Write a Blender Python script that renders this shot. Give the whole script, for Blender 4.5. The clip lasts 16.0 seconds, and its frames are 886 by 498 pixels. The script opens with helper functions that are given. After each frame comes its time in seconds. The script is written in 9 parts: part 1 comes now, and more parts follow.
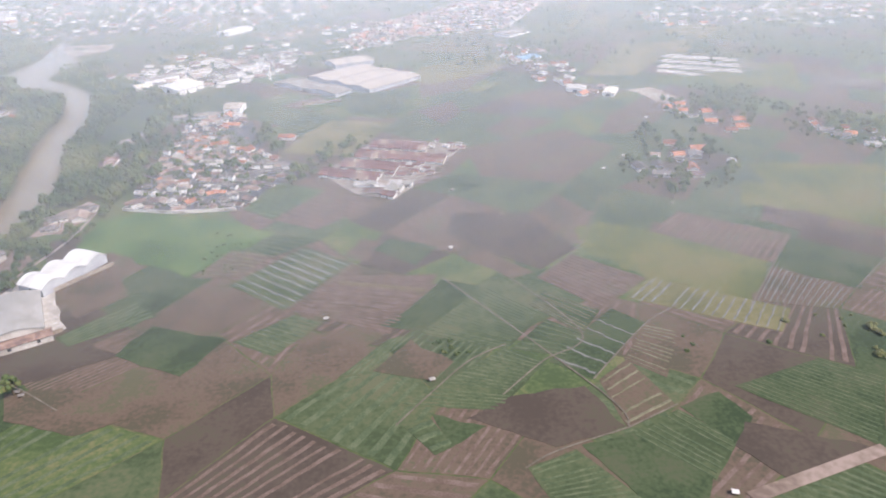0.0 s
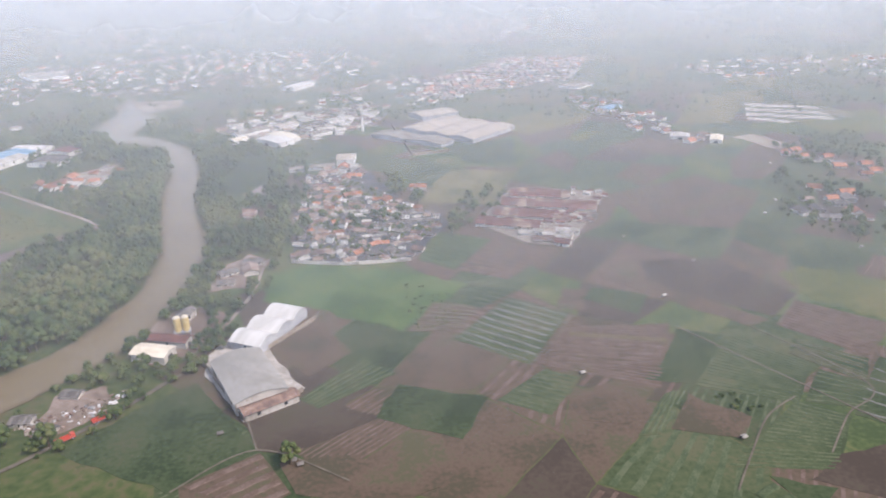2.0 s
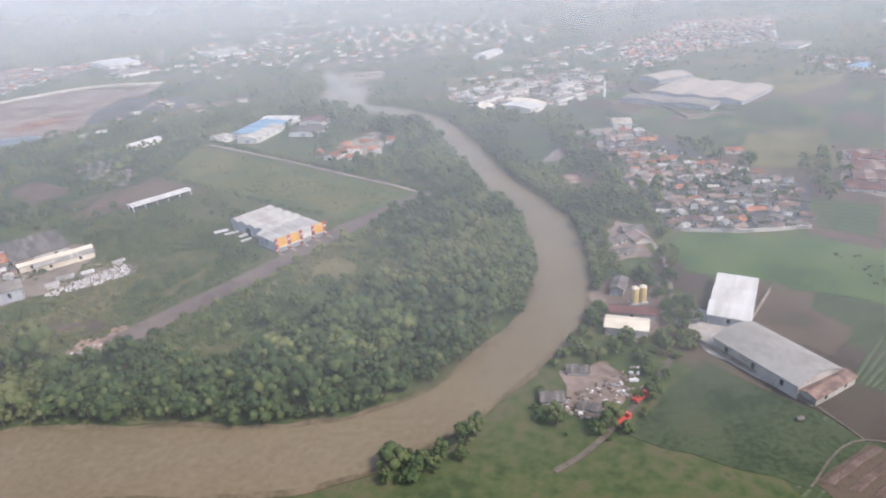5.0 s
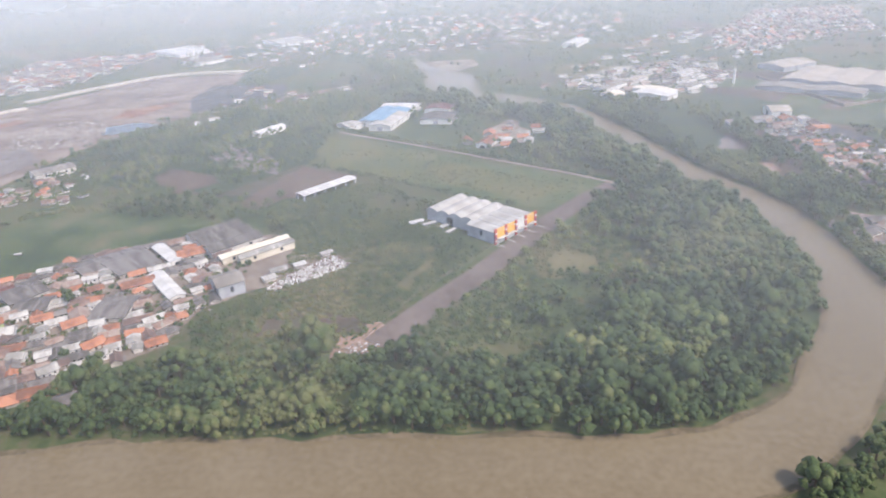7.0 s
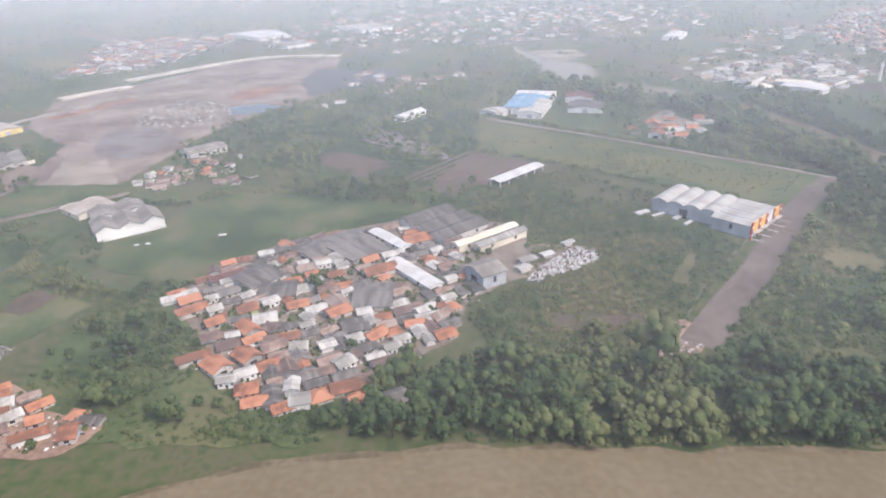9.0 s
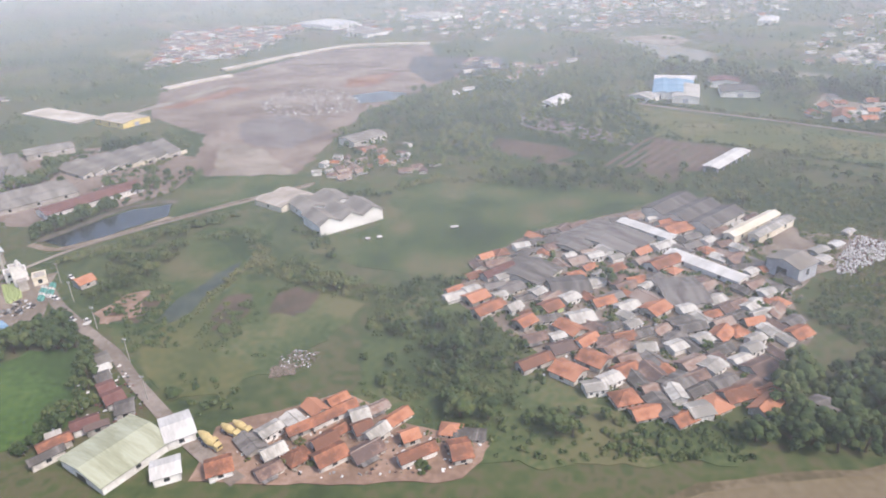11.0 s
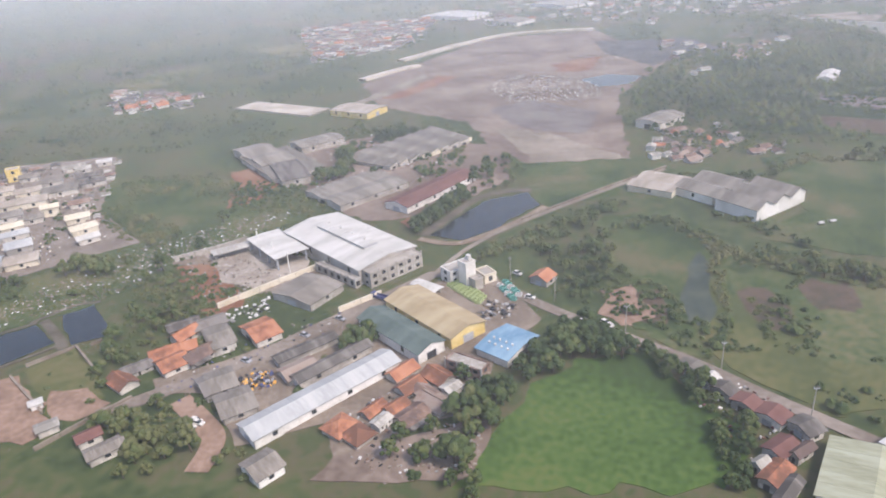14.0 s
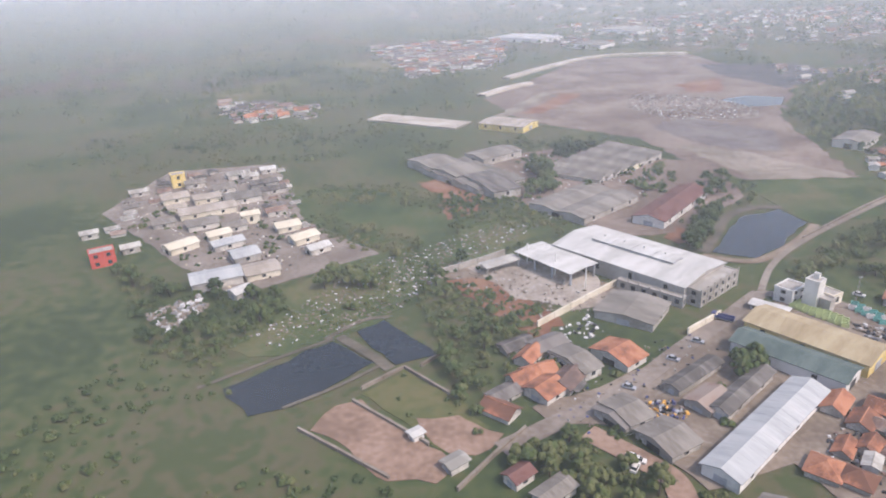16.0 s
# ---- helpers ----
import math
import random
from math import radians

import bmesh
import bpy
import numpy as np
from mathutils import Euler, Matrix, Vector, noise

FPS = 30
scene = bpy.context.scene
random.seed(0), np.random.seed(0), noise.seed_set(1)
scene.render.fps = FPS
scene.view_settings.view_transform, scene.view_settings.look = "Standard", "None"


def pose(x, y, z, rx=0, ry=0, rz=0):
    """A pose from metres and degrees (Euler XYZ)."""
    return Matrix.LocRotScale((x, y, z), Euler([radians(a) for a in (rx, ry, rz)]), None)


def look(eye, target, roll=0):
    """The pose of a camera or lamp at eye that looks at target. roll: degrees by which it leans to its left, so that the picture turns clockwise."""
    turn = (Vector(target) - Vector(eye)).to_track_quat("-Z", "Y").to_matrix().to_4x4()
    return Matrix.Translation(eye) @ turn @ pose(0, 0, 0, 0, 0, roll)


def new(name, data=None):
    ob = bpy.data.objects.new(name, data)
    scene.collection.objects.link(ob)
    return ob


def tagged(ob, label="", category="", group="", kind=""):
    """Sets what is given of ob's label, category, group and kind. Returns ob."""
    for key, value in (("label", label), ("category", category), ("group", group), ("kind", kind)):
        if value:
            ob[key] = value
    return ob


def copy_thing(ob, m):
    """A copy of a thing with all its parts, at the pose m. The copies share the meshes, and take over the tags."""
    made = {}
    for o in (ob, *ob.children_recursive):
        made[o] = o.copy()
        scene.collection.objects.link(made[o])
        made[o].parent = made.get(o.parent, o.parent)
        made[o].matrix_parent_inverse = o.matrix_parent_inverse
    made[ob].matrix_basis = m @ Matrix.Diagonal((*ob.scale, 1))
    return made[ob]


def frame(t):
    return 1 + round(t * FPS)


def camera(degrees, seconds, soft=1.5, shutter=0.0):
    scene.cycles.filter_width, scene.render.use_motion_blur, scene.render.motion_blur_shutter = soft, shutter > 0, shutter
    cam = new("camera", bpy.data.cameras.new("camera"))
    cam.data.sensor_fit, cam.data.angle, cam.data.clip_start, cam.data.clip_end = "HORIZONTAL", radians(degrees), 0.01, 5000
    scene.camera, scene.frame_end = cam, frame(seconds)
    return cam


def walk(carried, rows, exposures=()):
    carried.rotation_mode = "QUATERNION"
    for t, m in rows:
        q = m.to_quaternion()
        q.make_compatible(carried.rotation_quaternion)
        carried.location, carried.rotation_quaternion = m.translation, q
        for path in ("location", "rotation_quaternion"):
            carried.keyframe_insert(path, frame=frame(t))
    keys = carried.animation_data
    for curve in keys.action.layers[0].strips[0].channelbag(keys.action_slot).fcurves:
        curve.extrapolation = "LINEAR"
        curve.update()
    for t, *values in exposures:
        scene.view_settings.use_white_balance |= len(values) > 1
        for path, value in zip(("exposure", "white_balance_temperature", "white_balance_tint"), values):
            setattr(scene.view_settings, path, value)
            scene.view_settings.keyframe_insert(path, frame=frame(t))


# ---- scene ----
cam = camera(66.65, 16.0, soft=1.9)
PATH = [
    (0, 0.00, 0.00, 107.19, 62.89, 0.57, -3.53),
    (0.5, -18.27, 3.90, 105.53, 62.88, 1.86, -2.26),
    (1, -36.57, 7.76, 103.91, 63.90, 2.68, -2.06),
    (1.5, -55.01, 11.56, 102.40, 65.71, 2.80, -3.80),
    (2, -73.48, 15.30, 100.97, 67.57, 0.96, -4.80),
    (2.5, -91.97, 18.91, 99.60, 69.75, -0.65, -4.76),
    (3, -110.29, 22.47, 98.30, 66.45, -0.42, -2.82),
    (3.5, -128.53, 25.93, 97.04, 66.45, 1.13, -1.66),
    (4, -146.79, 29.42, 95.85, 66.78, 0.95, -2.31),
    (4.5, -165.18, 32.90, 94.65, 66.25, 3.33, 0.69),
    (7, -257.61, 49.27, 89.86, 65.53, 3.18, 1.27),
    (7.5, -276.10, 52.16, 88.64, 65.71, 3.85, 2.88),
    (8, -294.63, 54.92, 87.37, 65.33, 2.75, 2.35),
    (8.5, -313.20, 57.64, 86.11, 65.22, 1.99, 1.97),
    (9, -331.90, 60.32, 84.85, 65.26, 1.83, 2.28),
    (11.5, -425.56, 74.73, 78.86, 64.71, 2.55, 1.93),
    (12, -444.35, 77.42, 77.64, 65.29, 5.21, 1.98),
    (12.5, -463.09, 79.95, 76.46, 65.47, 4.83, 2.14),
    (13, -481.88, 82.34, 75.31, 65.00, 5.02, 3.85),
    (13.5, -500.60, 84.81, 74.10, 64.99, 4.20, 3.35),
    (14, -519.04, 87.48, 72.95, 64.95, 4.07, 3.25),
    (14.5, -537.51, 90.03, 71.76, 65.87, 4.18, 2.92),
    (15, -555.92, 92.45, 70.49, 66.80, 4.10, 2.91),
    (15.5, -574.34, 94.75, 69.06, 67.26, 2.87, 3.10),
    (16, -592.79, 97.12, 67.58, 67.23, 2.47, 2.78),
]
EXPOSURES = [(0.0, 0.84, 6330, 17), (1.0, 0.7, 6330, 17), (1.5, 0.58, 6330, 17), (2.0, 0.57, 6320, 17), (2.5, 0.27, 6310, 16), (3.5, 0.52, 6310, 17), (4.5, 0.48, 6290, 16), (7.0, 0.68, 6270, 16), (7.5, 0.61, 6270, 16), (9.0, 0.64, 6270, 16), (12.5, 0.58, 6370, 16), (16.0, 0.45, 6290, 18)]
walk(cam, [(t, pose(*p)) for t, *p in PATH], EXPOSURES)

# ---- light ----
SUN_FROM = Vector((0.62, -0.42, 0.95)).normalized()
world = bpy.data.worlds.new("hazy_sky")
scene.world = world
world.use_nodes = True
wn = world.node_tree
sky = wn.nodes.new("ShaderNodeTexSky")
sky.sky_type, sky.sun_disc = "NISHITA", False
sky.sun_elevation = math.asin(SUN_FROM.z)
sky.sun_rotation = math.atan2(SUN_FROM.x, SUN_FROM.y)
sky.air_density, sky.dust_density, sky.ozone_density = 1.0, 2.5, 1.0
wn.links.new(sky.outputs[0], wn.nodes["Background"].inputs[0])
wn.nodes["Background"].inputs[1].default_value = 0.15
sun_data = bpy.data.lights.new("sun", "SUN")
sun_data.energy, sun_data.angle, sun_data.color = 2.45, radians(10), (1.0, 0.9, 0.77)
sun = new("sun", sun_data)
sun.matrix_world = look(SUN_FROM * 900, (0, 0, 0))


# ---- materials ----
def material(name, colours, scale=1.0, rough=0.85, bump=0.0, metal=0.0, fine=8.0, random_tint=0.0, spec=0.25, stretch=None, island=False):
    """A procedural surface: a ramp of colours over noise at two scales, fine relief, and a tint of its own for each object."""
    m = bpy.data.materials.new(name)
    m.use_nodes = True
    n, link = m.node_tree.nodes, m.node_tree.links.new
    bsdf = n["Principled BSDF"]
    bsdf.inputs["Roughness"].default_value = rough
    bsdf.inputs["Metallic"].default_value = metal
    bsdf.inputs["Specular IOR Level"].default_value = spec
    where = n.new("ShaderNodeTexCoord").outputs["Object"]
    if stretch:
        mapping = n.new("ShaderNodeMapping")
        mapping.inputs["Scale"].default_value = stretch[:3]
        mapping.inputs["Rotation"].default_value = (0, 0, radians(stretch[3]))
        link(where, mapping.inputs[0])
        where = mapping.outputs[0]
    big, small = n.new("ShaderNodeTexNoise"), n.new("ShaderNodeTexNoise")
    for tex, k, d in ((big, scale, 3.0), (small, scale * fine, 4.0)):
        tex.inputs["Scale"].default_value, tex.inputs["Detail"].default_value = k, d
        link(where, tex.inputs["Vector"])
    mixed = n.new("ShaderNodeMath")
    mixed.operation = "MULTIPLY_ADD"
    link(small.outputs[0], mixed.inputs[0])
    mixed.inputs[1].default_value = 0.55
    half = n.new("ShaderNodeMath")
    half.operation = "MULTIPLY_ADD"
    half.inputs[1].default_value, half.inputs[2].default_value = 0.9, -0.225
    link(big.outputs[0], half.inputs[0])
    link(half.outputs[0], mixed.inputs[2])
    out = mixed.outputs[0]
    if random_tint:
        info, shift = n.new("ShaderNodeObjectInfo"), n.new("ShaderNodeMath")
        shift.operation = "MULTIPLY_ADD"
        own = info.outputs["Random"]
        if island:
            geo, both, wrap = n.new("ShaderNodeNewGeometry"), n.new("ShaderNodeMath"), n.new("ShaderNodeMath")
            both.operation, wrap.operation = "ADD", "FRACT"
            link(own, both.inputs[0])
            link(geo.outputs["Random Per Island"], both.inputs[1])
            link(both.outputs[0], wrap.inputs[0])
            own = wrap.outputs[0]
        link(own, shift.inputs[0])
        shift.inputs[1].default_value = random_tint
        add = n.new("ShaderNodeMath")
        add.operation = "SUBTRACT"
        link(out, add.inputs[0])
        add.inputs[1].default_value = random_tint / 2
        link(add.outputs[0], shift.inputs[2])
        out = shift.outputs[0]
    ramp = n.new("ShaderNodeValToRGB")
    ramp.color_ramp.elements[0].position, ramp.color_ramp.elements[1].position = 0.3, 0.7
    for i, c in enumerate(colours):
        pos = 0.36 + 0.28 * i / max(1, len(colours) - 1)
        e = ramp.color_ramp.elements[0] if i == 0 else ramp.color_ramp.elements[-1] if i == len(colours) - 1 else ramp.color_ramp.elements.new(pos)
        e.position, e.color = pos, (*c, 1)
    link(out, ramp.inputs[0])
    link(ramp.outputs[0], bsdf.inputs["Base Color"])
    if bump:
        b = n.new("ShaderNodeBump")
        b.inputs["Strength"].default_value, b.inputs["Distance"].default_value = 0.6, bump
        link(small.outputs[0], b.inputs["Height"])
        link(b.outputs[0], bsdf.inputs["Normal"])
    return m


def leafy(name, colours, own=0.2):
    """Foliage: broad drifts of tone, a mottle of clumps, a tone for each clump, and a rough leafy relief."""
    m = material(name, colours, 0.028, 0.75, 0.0, fine=14, spec=0.12)
    n, link = m.node_tree.nodes, m.node_tree.links.new
    ramp = [x for x in n if x.bl_idname == "ShaderNodeValToRGB"][0]
    old = ramp.inputs[0].links[0].from_socket
    geo, mad, less = n.new("ShaderNodeNewGeometry"), n.new("ShaderNodeMath"), n.new("ShaderNodeMath")
    mad.operation, less.operation = "MULTIPLY_ADD", "SUBTRACT"
    link(geo.outputs["Random Per Island"], mad.inputs[0])
    mad.inputs[1].default_value = own
    link(old, less.inputs[0])
    less.inputs[1].default_value = own / 2
    link(less.outputs[0], mad.inputs[2])
    link(mad.outputs[0], ramp.inputs[0])
    leaf, bump = n.new("ShaderNodeTexNoise"), n.new("ShaderNodeBump")
    leaf.inputs["Scale"].default_value, leaf.inputs["Detail"].default_value = 1.9, 4.0
    link(n["Texture Coordinate"].outputs["Object"], leaf.inputs["Vector"])
    bump.inputs["Strength"].default_value, bump.inputs["Distance"].default_value = 1.0, 0.55
    link(leaf.outputs[0], bump.inputs["Height"])
    link(bump.outputs[0], n["Principled BSDF"].inputs["Normal"])
    return m


MAT = {
    "ground": material("mixed_ground", [(0.038, 0.058, 0.021), (0.056, 0.078, 0.027), (0.076, 0.09, 0.034), (0.098, 0.09, 0.048), (0.06, 0.078, 0.029)], 0.02, 0.95, 0.06, fine=16),
    "grass": material("grass", [(0.028, 0.05, 0.017), (0.045, 0.072, 0.022), (0.062, 0.089, 0.028), (0.078, 0.093, 0.036), (0.112, 0.105, 0.05)], 0.05, 0.95, 0.06, fine=17),
    "pasture": material("pasture", [(0.04, 0.057, 0.026), (0.055, 0.074, 0.034), (0.072, 0.089, 0.043), (0.09, 0.094, 0.05)], 0.05, 0.95, 0.03, fine=14),
    "clay": material("reddish_clay", [(0.19, 0.125, 0.088), (0.26, 0.172, 0.124), (0.33, 0.23, 0.172)], 0.08, 0.95, 0.03, fine=10),
    "meadow": material("meadow", [(0.0682, 0.0847, 0.0291), (0.099, 0.1064, 0.0374), (0.132, 0.1202, 0.052)], 0.04, 0.95, 0.03, fine=14),
    "lush": material("lush_grass", [(0.0418, 0.0788, 0.0229), (0.0638, 0.1103, 0.0312), (0.0935, 0.128, 0.0468)], 0.05, 0.95, 0.03, fine=14),
    "rice": material("rice_paddy", [(0.036, 0.068, 0.016), (0.05, 0.098, 0.02), (0.07, 0.122, 0.026), (0.096, 0.128, 0.034)], 0.03, 0.95, 0.03, fine=25),
    "dark_green": material("dark_crop", [(0.0286, 0.0453, 0.0208), (0.0418, 0.0611, 0.027), (0.055, 0.0729, 0.0343), (0.066, 0.0729, 0.0395)], 0.06, 0.95, 0.03, fine=14),
    "scrub": material("scrub", [(0.045, 0.068, 0.026), (0.064, 0.09, 0.033), (0.085, 0.105, 0.04), (0.125, 0.12, 0.056)], 0.045, 0.95, 0.08, fine=16),
    "ochre": material("dry_grass", [(0.09, 0.092, 0.04), (0.13, 0.12, 0.052), (0.16, 0.14, 0.07)], 0.05, 0.95, 0.03, fine=12),
    "brown": material("bare_soil", [(0.068, 0.06, 0.038), (0.09, 0.067, 0.047), (0.108, 0.079, 0.057), (0.082, 0.078, 0.045)], 0.06, 0.95, 0.03, fine=14),
    "dark_soil": material("dark_soil", [(0.055, 0.043, 0.033), (0.064, 0.05, 0.038), (0.074, 0.058, 0.044), (0.07, 0.061, 0.041)], 0.06, 0.95, 0.03, fine=12),
    "red_soil": material("red_soil", [(0.167, 0.076, 0.0456), (0.228, 0.114, 0.0684), (0.258, 0.152, 0.0988)], 0.08, 0.95, 0.03, fine=12),
    "sand": material("pale_earth", [(0.176, 0.144, 0.112), (0.24, 0.2, 0.16), (0.304, 0.264, 0.216)], 0.05, 0.95, 0.03, fine=10),
    "spoil": material("spoil", [(0.135, 0.1, 0.078), (0.19, 0.146, 0.116), (0.255, 0.2, 0.165)], 0.04, 0.95, 0.03, fine=12),
    "ash": material("grey_earth", [(0.0532, 0.0532, 0.057), (0.076, 0.076, 0.076), (0.106, 0.0988, 0.095)], 0.06, 0.95, 0.03, fine=10),
    "slag": material("mauve_waste", [(0.135, 0.115, 0.105), (0.165, 0.142, 0.13), (0.2, 0.176, 0.16)], 0.06, 0.95, 0.03, fine=10),
    "marsh": material("marsh", [(0.04, 0.055, 0.045), (0.055, 0.072, 0.055), (0.075, 0.09, 0.062)], 0.12, 0.85, 0.02, fine=10),
    "crop_pale": material("plastic_mulch", [(0.1, 0.1, 0.088), (0.135, 0.135, 0.12), (0.175, 0.17, 0.155)], 0.3, 0.8),
    "crop_green": material("vegetable_rows", [(0.0502, 0.0711, 0.0356), (0.0711, 0.0936, 0.0474), (0.0961, 0.1123, 0.0632)], 0.3, 0.9),
    "crop_dry": material("dry_stalks", [(0.0988, 0.095, 0.057), (0.129, 0.122, 0.076), (0.16, 0.152, 0.0988)], 0.3, 0.9),
    "crop_soil": material("ridged_soil", [(0.0952, 0.0672, 0.0515), (0.1232, 0.0882, 0.07), (0.1512, 0.1113, 0.0906)], 0.3, 0.95),
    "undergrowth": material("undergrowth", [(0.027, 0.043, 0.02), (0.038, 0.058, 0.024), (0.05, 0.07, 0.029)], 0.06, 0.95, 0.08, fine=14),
    "yard_earth": material("pale_dusty_yard", [(0.24, 0.2, 0.165), (0.33, 0.285, 0.24), (0.43, 0.385, 0.335)], 0.12, 0.95, 0.03, fine=12),
    "bank_stone": material("pale_rubble_bank", [(0.34, 0.3, 0.245), (0.44, 0.395, 0.33), (0.54, 0.49, 0.42)], 0.1, 0.95, 0.05, fine=14),
    "mud": material("river_mud", [(0.09, 0.075, 0.04), (0.13, 0.102, 0.06), (0.17, 0.132, 0.08)], 0.1, 0.85, 0.05, fine=8),
    "river": material("silty_water", [(0.158, 0.124, 0.072), (0.176, 0.14, 0.084), (0.194, 0.156, 0.096)], 0.02, 0.25, 0.02, fine=30, spec=0.2),
    "pond": material("still_water", [(0.02, 0.026, 0.03), (0.032, 0.038, 0.042)], 0.03, 0.16, 0.0, fine=30, spec=0.4),
    "asphalt": material("asphalt", [(0.1, 0.077, 0.062), (0.13, 0.102, 0.084), (0.165, 0.132, 0.11)], 0.06, 0.95, 0.03, fine=10),
    "road": material("village_road", [(0.17, 0.138, 0.112), (0.22, 0.184, 0.152), (0.275, 0.235, 0.198)], 0.1, 0.95, 0.03, fine=10),
    "dirt_road": material("dirt_road", [(0.192, 0.144, 0.104), (0.248, 0.192, 0.136), (0.304, 0.24, 0.184)], 0.1, 0.95, 0.1, fine=10),
    "path": material("trodden_earth", [(0.09, 0.08, 0.06), (0.12, 0.105, 0.08), (0.15, 0.13, 0.1)], 0.2, 0.95),
    "dust": material("dusty_ground", [(0.15, 0.118, 0.09), (0.2, 0.16, 0.125), (0.26, 0.215, 0.17)], 0.1, 0.95, 0.03, fine=10),
    "concrete": material("concrete", [(0.29, 0.265, 0.23), (0.38, 0.35, 0.31), (0.47, 0.44, 0.4)], 0.15, 0.9, 0.03, fine=10),
    "wall": material("plaster", [(0.3, 0.28, 0.25), (0.45, 0.42, 0.38), (0.62, 0.58, 0.52)], 0.2, 0.9, 0.01, fine=10, random_tint=0.35),
    "white_wall": material("white_paint", [(0.58, 0.56, 0.52), (0.7, 0.68, 0.64), (0.78, 0.765, 0.73)], 0.2, 0.7, 0.01, fine=10),
    "grey_wall": material("grey_cladding", [(0.3, 0.31, 0.33), (0.38, 0.39, 0.41), (0.45, 0.46, 0.48)], 0.2, 0.6, 0.0, fine=10),
    "cream": material("cream_paint", [(0.55, 0.49, 0.37), (0.65, 0.58, 0.45), (0.72, 0.66, 0.54)], 0.2, 0.8, 0.01, fine=10),
    "terracotta": material("terracotta_tiles", [(0.16, 0.078, 0.052), (0.26, 0.112, 0.068), (0.36, 0.152, 0.084), (0.43, 0.2, 0.118)], 0.35, 0.88, 0.04, fine=9, random_tint=0.4, island=True),
    "old_tiles": material("weathered_tiles", [(0.12, 0.085, 0.075), (0.19, 0.125, 0.1), (0.26, 0.17, 0.13), (0.3, 0.24, 0.2)], 0.35, 0.9, 0.04, fine=9, random_tint=0.4, island=True),
    "grey_roof": material("fibre_cement_sheets", [(0.085, 0.077, 0.07), (0.135, 0.122, 0.11), (0.2, 0.182, 0.166)], 0.3, 0.9, 0.03, fine=9, random_tint=0.35, island=True, stretch=(3.0, 0.45, 0.45, 0)),
    "pale_roof": material("pale_metal_sheets", [(0.25, 0.235, 0.205), (0.36, 0.34, 0.3), (0.5, 0.475, 0.425)], 0.25, 0.75, 0.01, fine=9, random_tint=0.35, island=True, stretch=(3.0, 0.45, 0.45, 0)),
    "maroon": material("maroon_roof", [(0.105, 0.05, 0.044), (0.14, 0.066, 0.057), (0.18, 0.09, 0.076)], 0.3, 0.8, 0.02, fine=9, random_tint=0.3, island=True),
    "white_roof": material("white_metal_sheets", [(0.45, 0.435, 0.4), (0.54, 0.523, 0.487), (0.62, 0.605, 0.57)], 0.15, 0.7, 0.01, fine=9, stretch=(3.0, 0.45, 0.45, 0)),
    "worn_white": material("worn_white_sheets", [(0.33, 0.31, 0.275), (0.4, 0.38, 0.34), (0.48, 0.46, 0.42)], 0.15, 0.75, 0.01, fine=9, stretch=(3.0, 0.45, 0.45, 0)),
    "weathered_roof": material("weathered_sheets", [(0.25, 0.237, 0.21), (0.29, 0.276, 0.248), (0.335, 0.32, 0.29)], 0.1, 0.8, 0.01, fine=9),
    "tan_roof": material("brown_dusty_sheets", [(0.3, 0.26, 0.21), (0.37, 0.32, 0.265), (0.44, 0.39, 0.33)], 0.12, 0.8, 0.02, fine=10, stretch=(3.0, 0.45, 0.45, 0)),
    "dusty_roof": material("dusty_grey_sheets", [(0.165, 0.146, 0.124), (0.22, 0.197, 0.168), (0.28, 0.255, 0.22)], 0.12, 0.8, 0.02, fine=10, stretch=(3.0, 0.45, 0.45, 0)),
    "steel_blue": material("pale_blue_sheets", [(0.36, 0.3694, 0.3666), (0.42, 0.4285, 0.423), (0.48, 0.4826, 0.47)], 0.15, 0.7, 0.01, fine=9, stretch=(3.0, 0.45, 0.45, 0)),
    "blue_roof": material("blue_sheets", [(0.13, 0.25, 0.36), (0.18, 0.31, 0.43), (0.25, 0.38, 0.48)], 0.15, 0.7, 0.01, fine=9, stretch=(3.0, 0.45, 0.45, 0)),
    "yellow_roof": material("ochre_yellow_sheets", [(0.32, 0.25, 0.145), (0.39, 0.31, 0.185), (0.45, 0.37, 0.23)], 0.15, 0.6, 0.01, fine=9, stretch=(3.0, 0.45, 0.45, 0)),
    "yellow_wall": material("yellow_cladding", [(0.6, 0.45, 0.15), (0.68, 0.52, 0.2), (0.74, 0.6, 0.28)], 0.2, 0.7, 0.0, fine=9),
    "green_roof": material("dark_green_sheets", [(0.075, 0.105, 0.095), (0.1, 0.135, 0.12), (0.13, 0.165, 0.15)], 0.15, 0.6, 0.01, fine=9, stretch=(3.0, 0.45, 0.45, 0)),
    "lime_roof": material("pale_green_sheets", [(0.29, 0.3, 0.2), (0.35, 0.36, 0.25), (0.41, 0.42, 0.31)], 0.15, 0.7, 0.01, fine=9, stretch=(3.0, 0.45, 0.45, 0)),
    "orange_paint": material("orange_paint", [(0.68, 0.34, 0.06), (0.76, 0.41, 0.08), (0.8, 0.47, 0.12)], 0.3, 0.6, 0.0, fine=9),
    "blue_paint": material("navy_paint", [(0.05, 0.06, 0.16), (0.07, 0.08, 0.2), (0.1, 0.11, 0.23)], 0.3, 0.6, 0.0, fine=9),
    "red_paint": material("red_paint", [(0.45, 0.07, 0.05), (0.55, 0.1, 0.07)], 0.3, 0.6),
    "yellow_paint": material("yellow_paint", [(0.45, 0.34, 0.14), (0.58, 0.46, 0.22)], 0.3, 0.6),
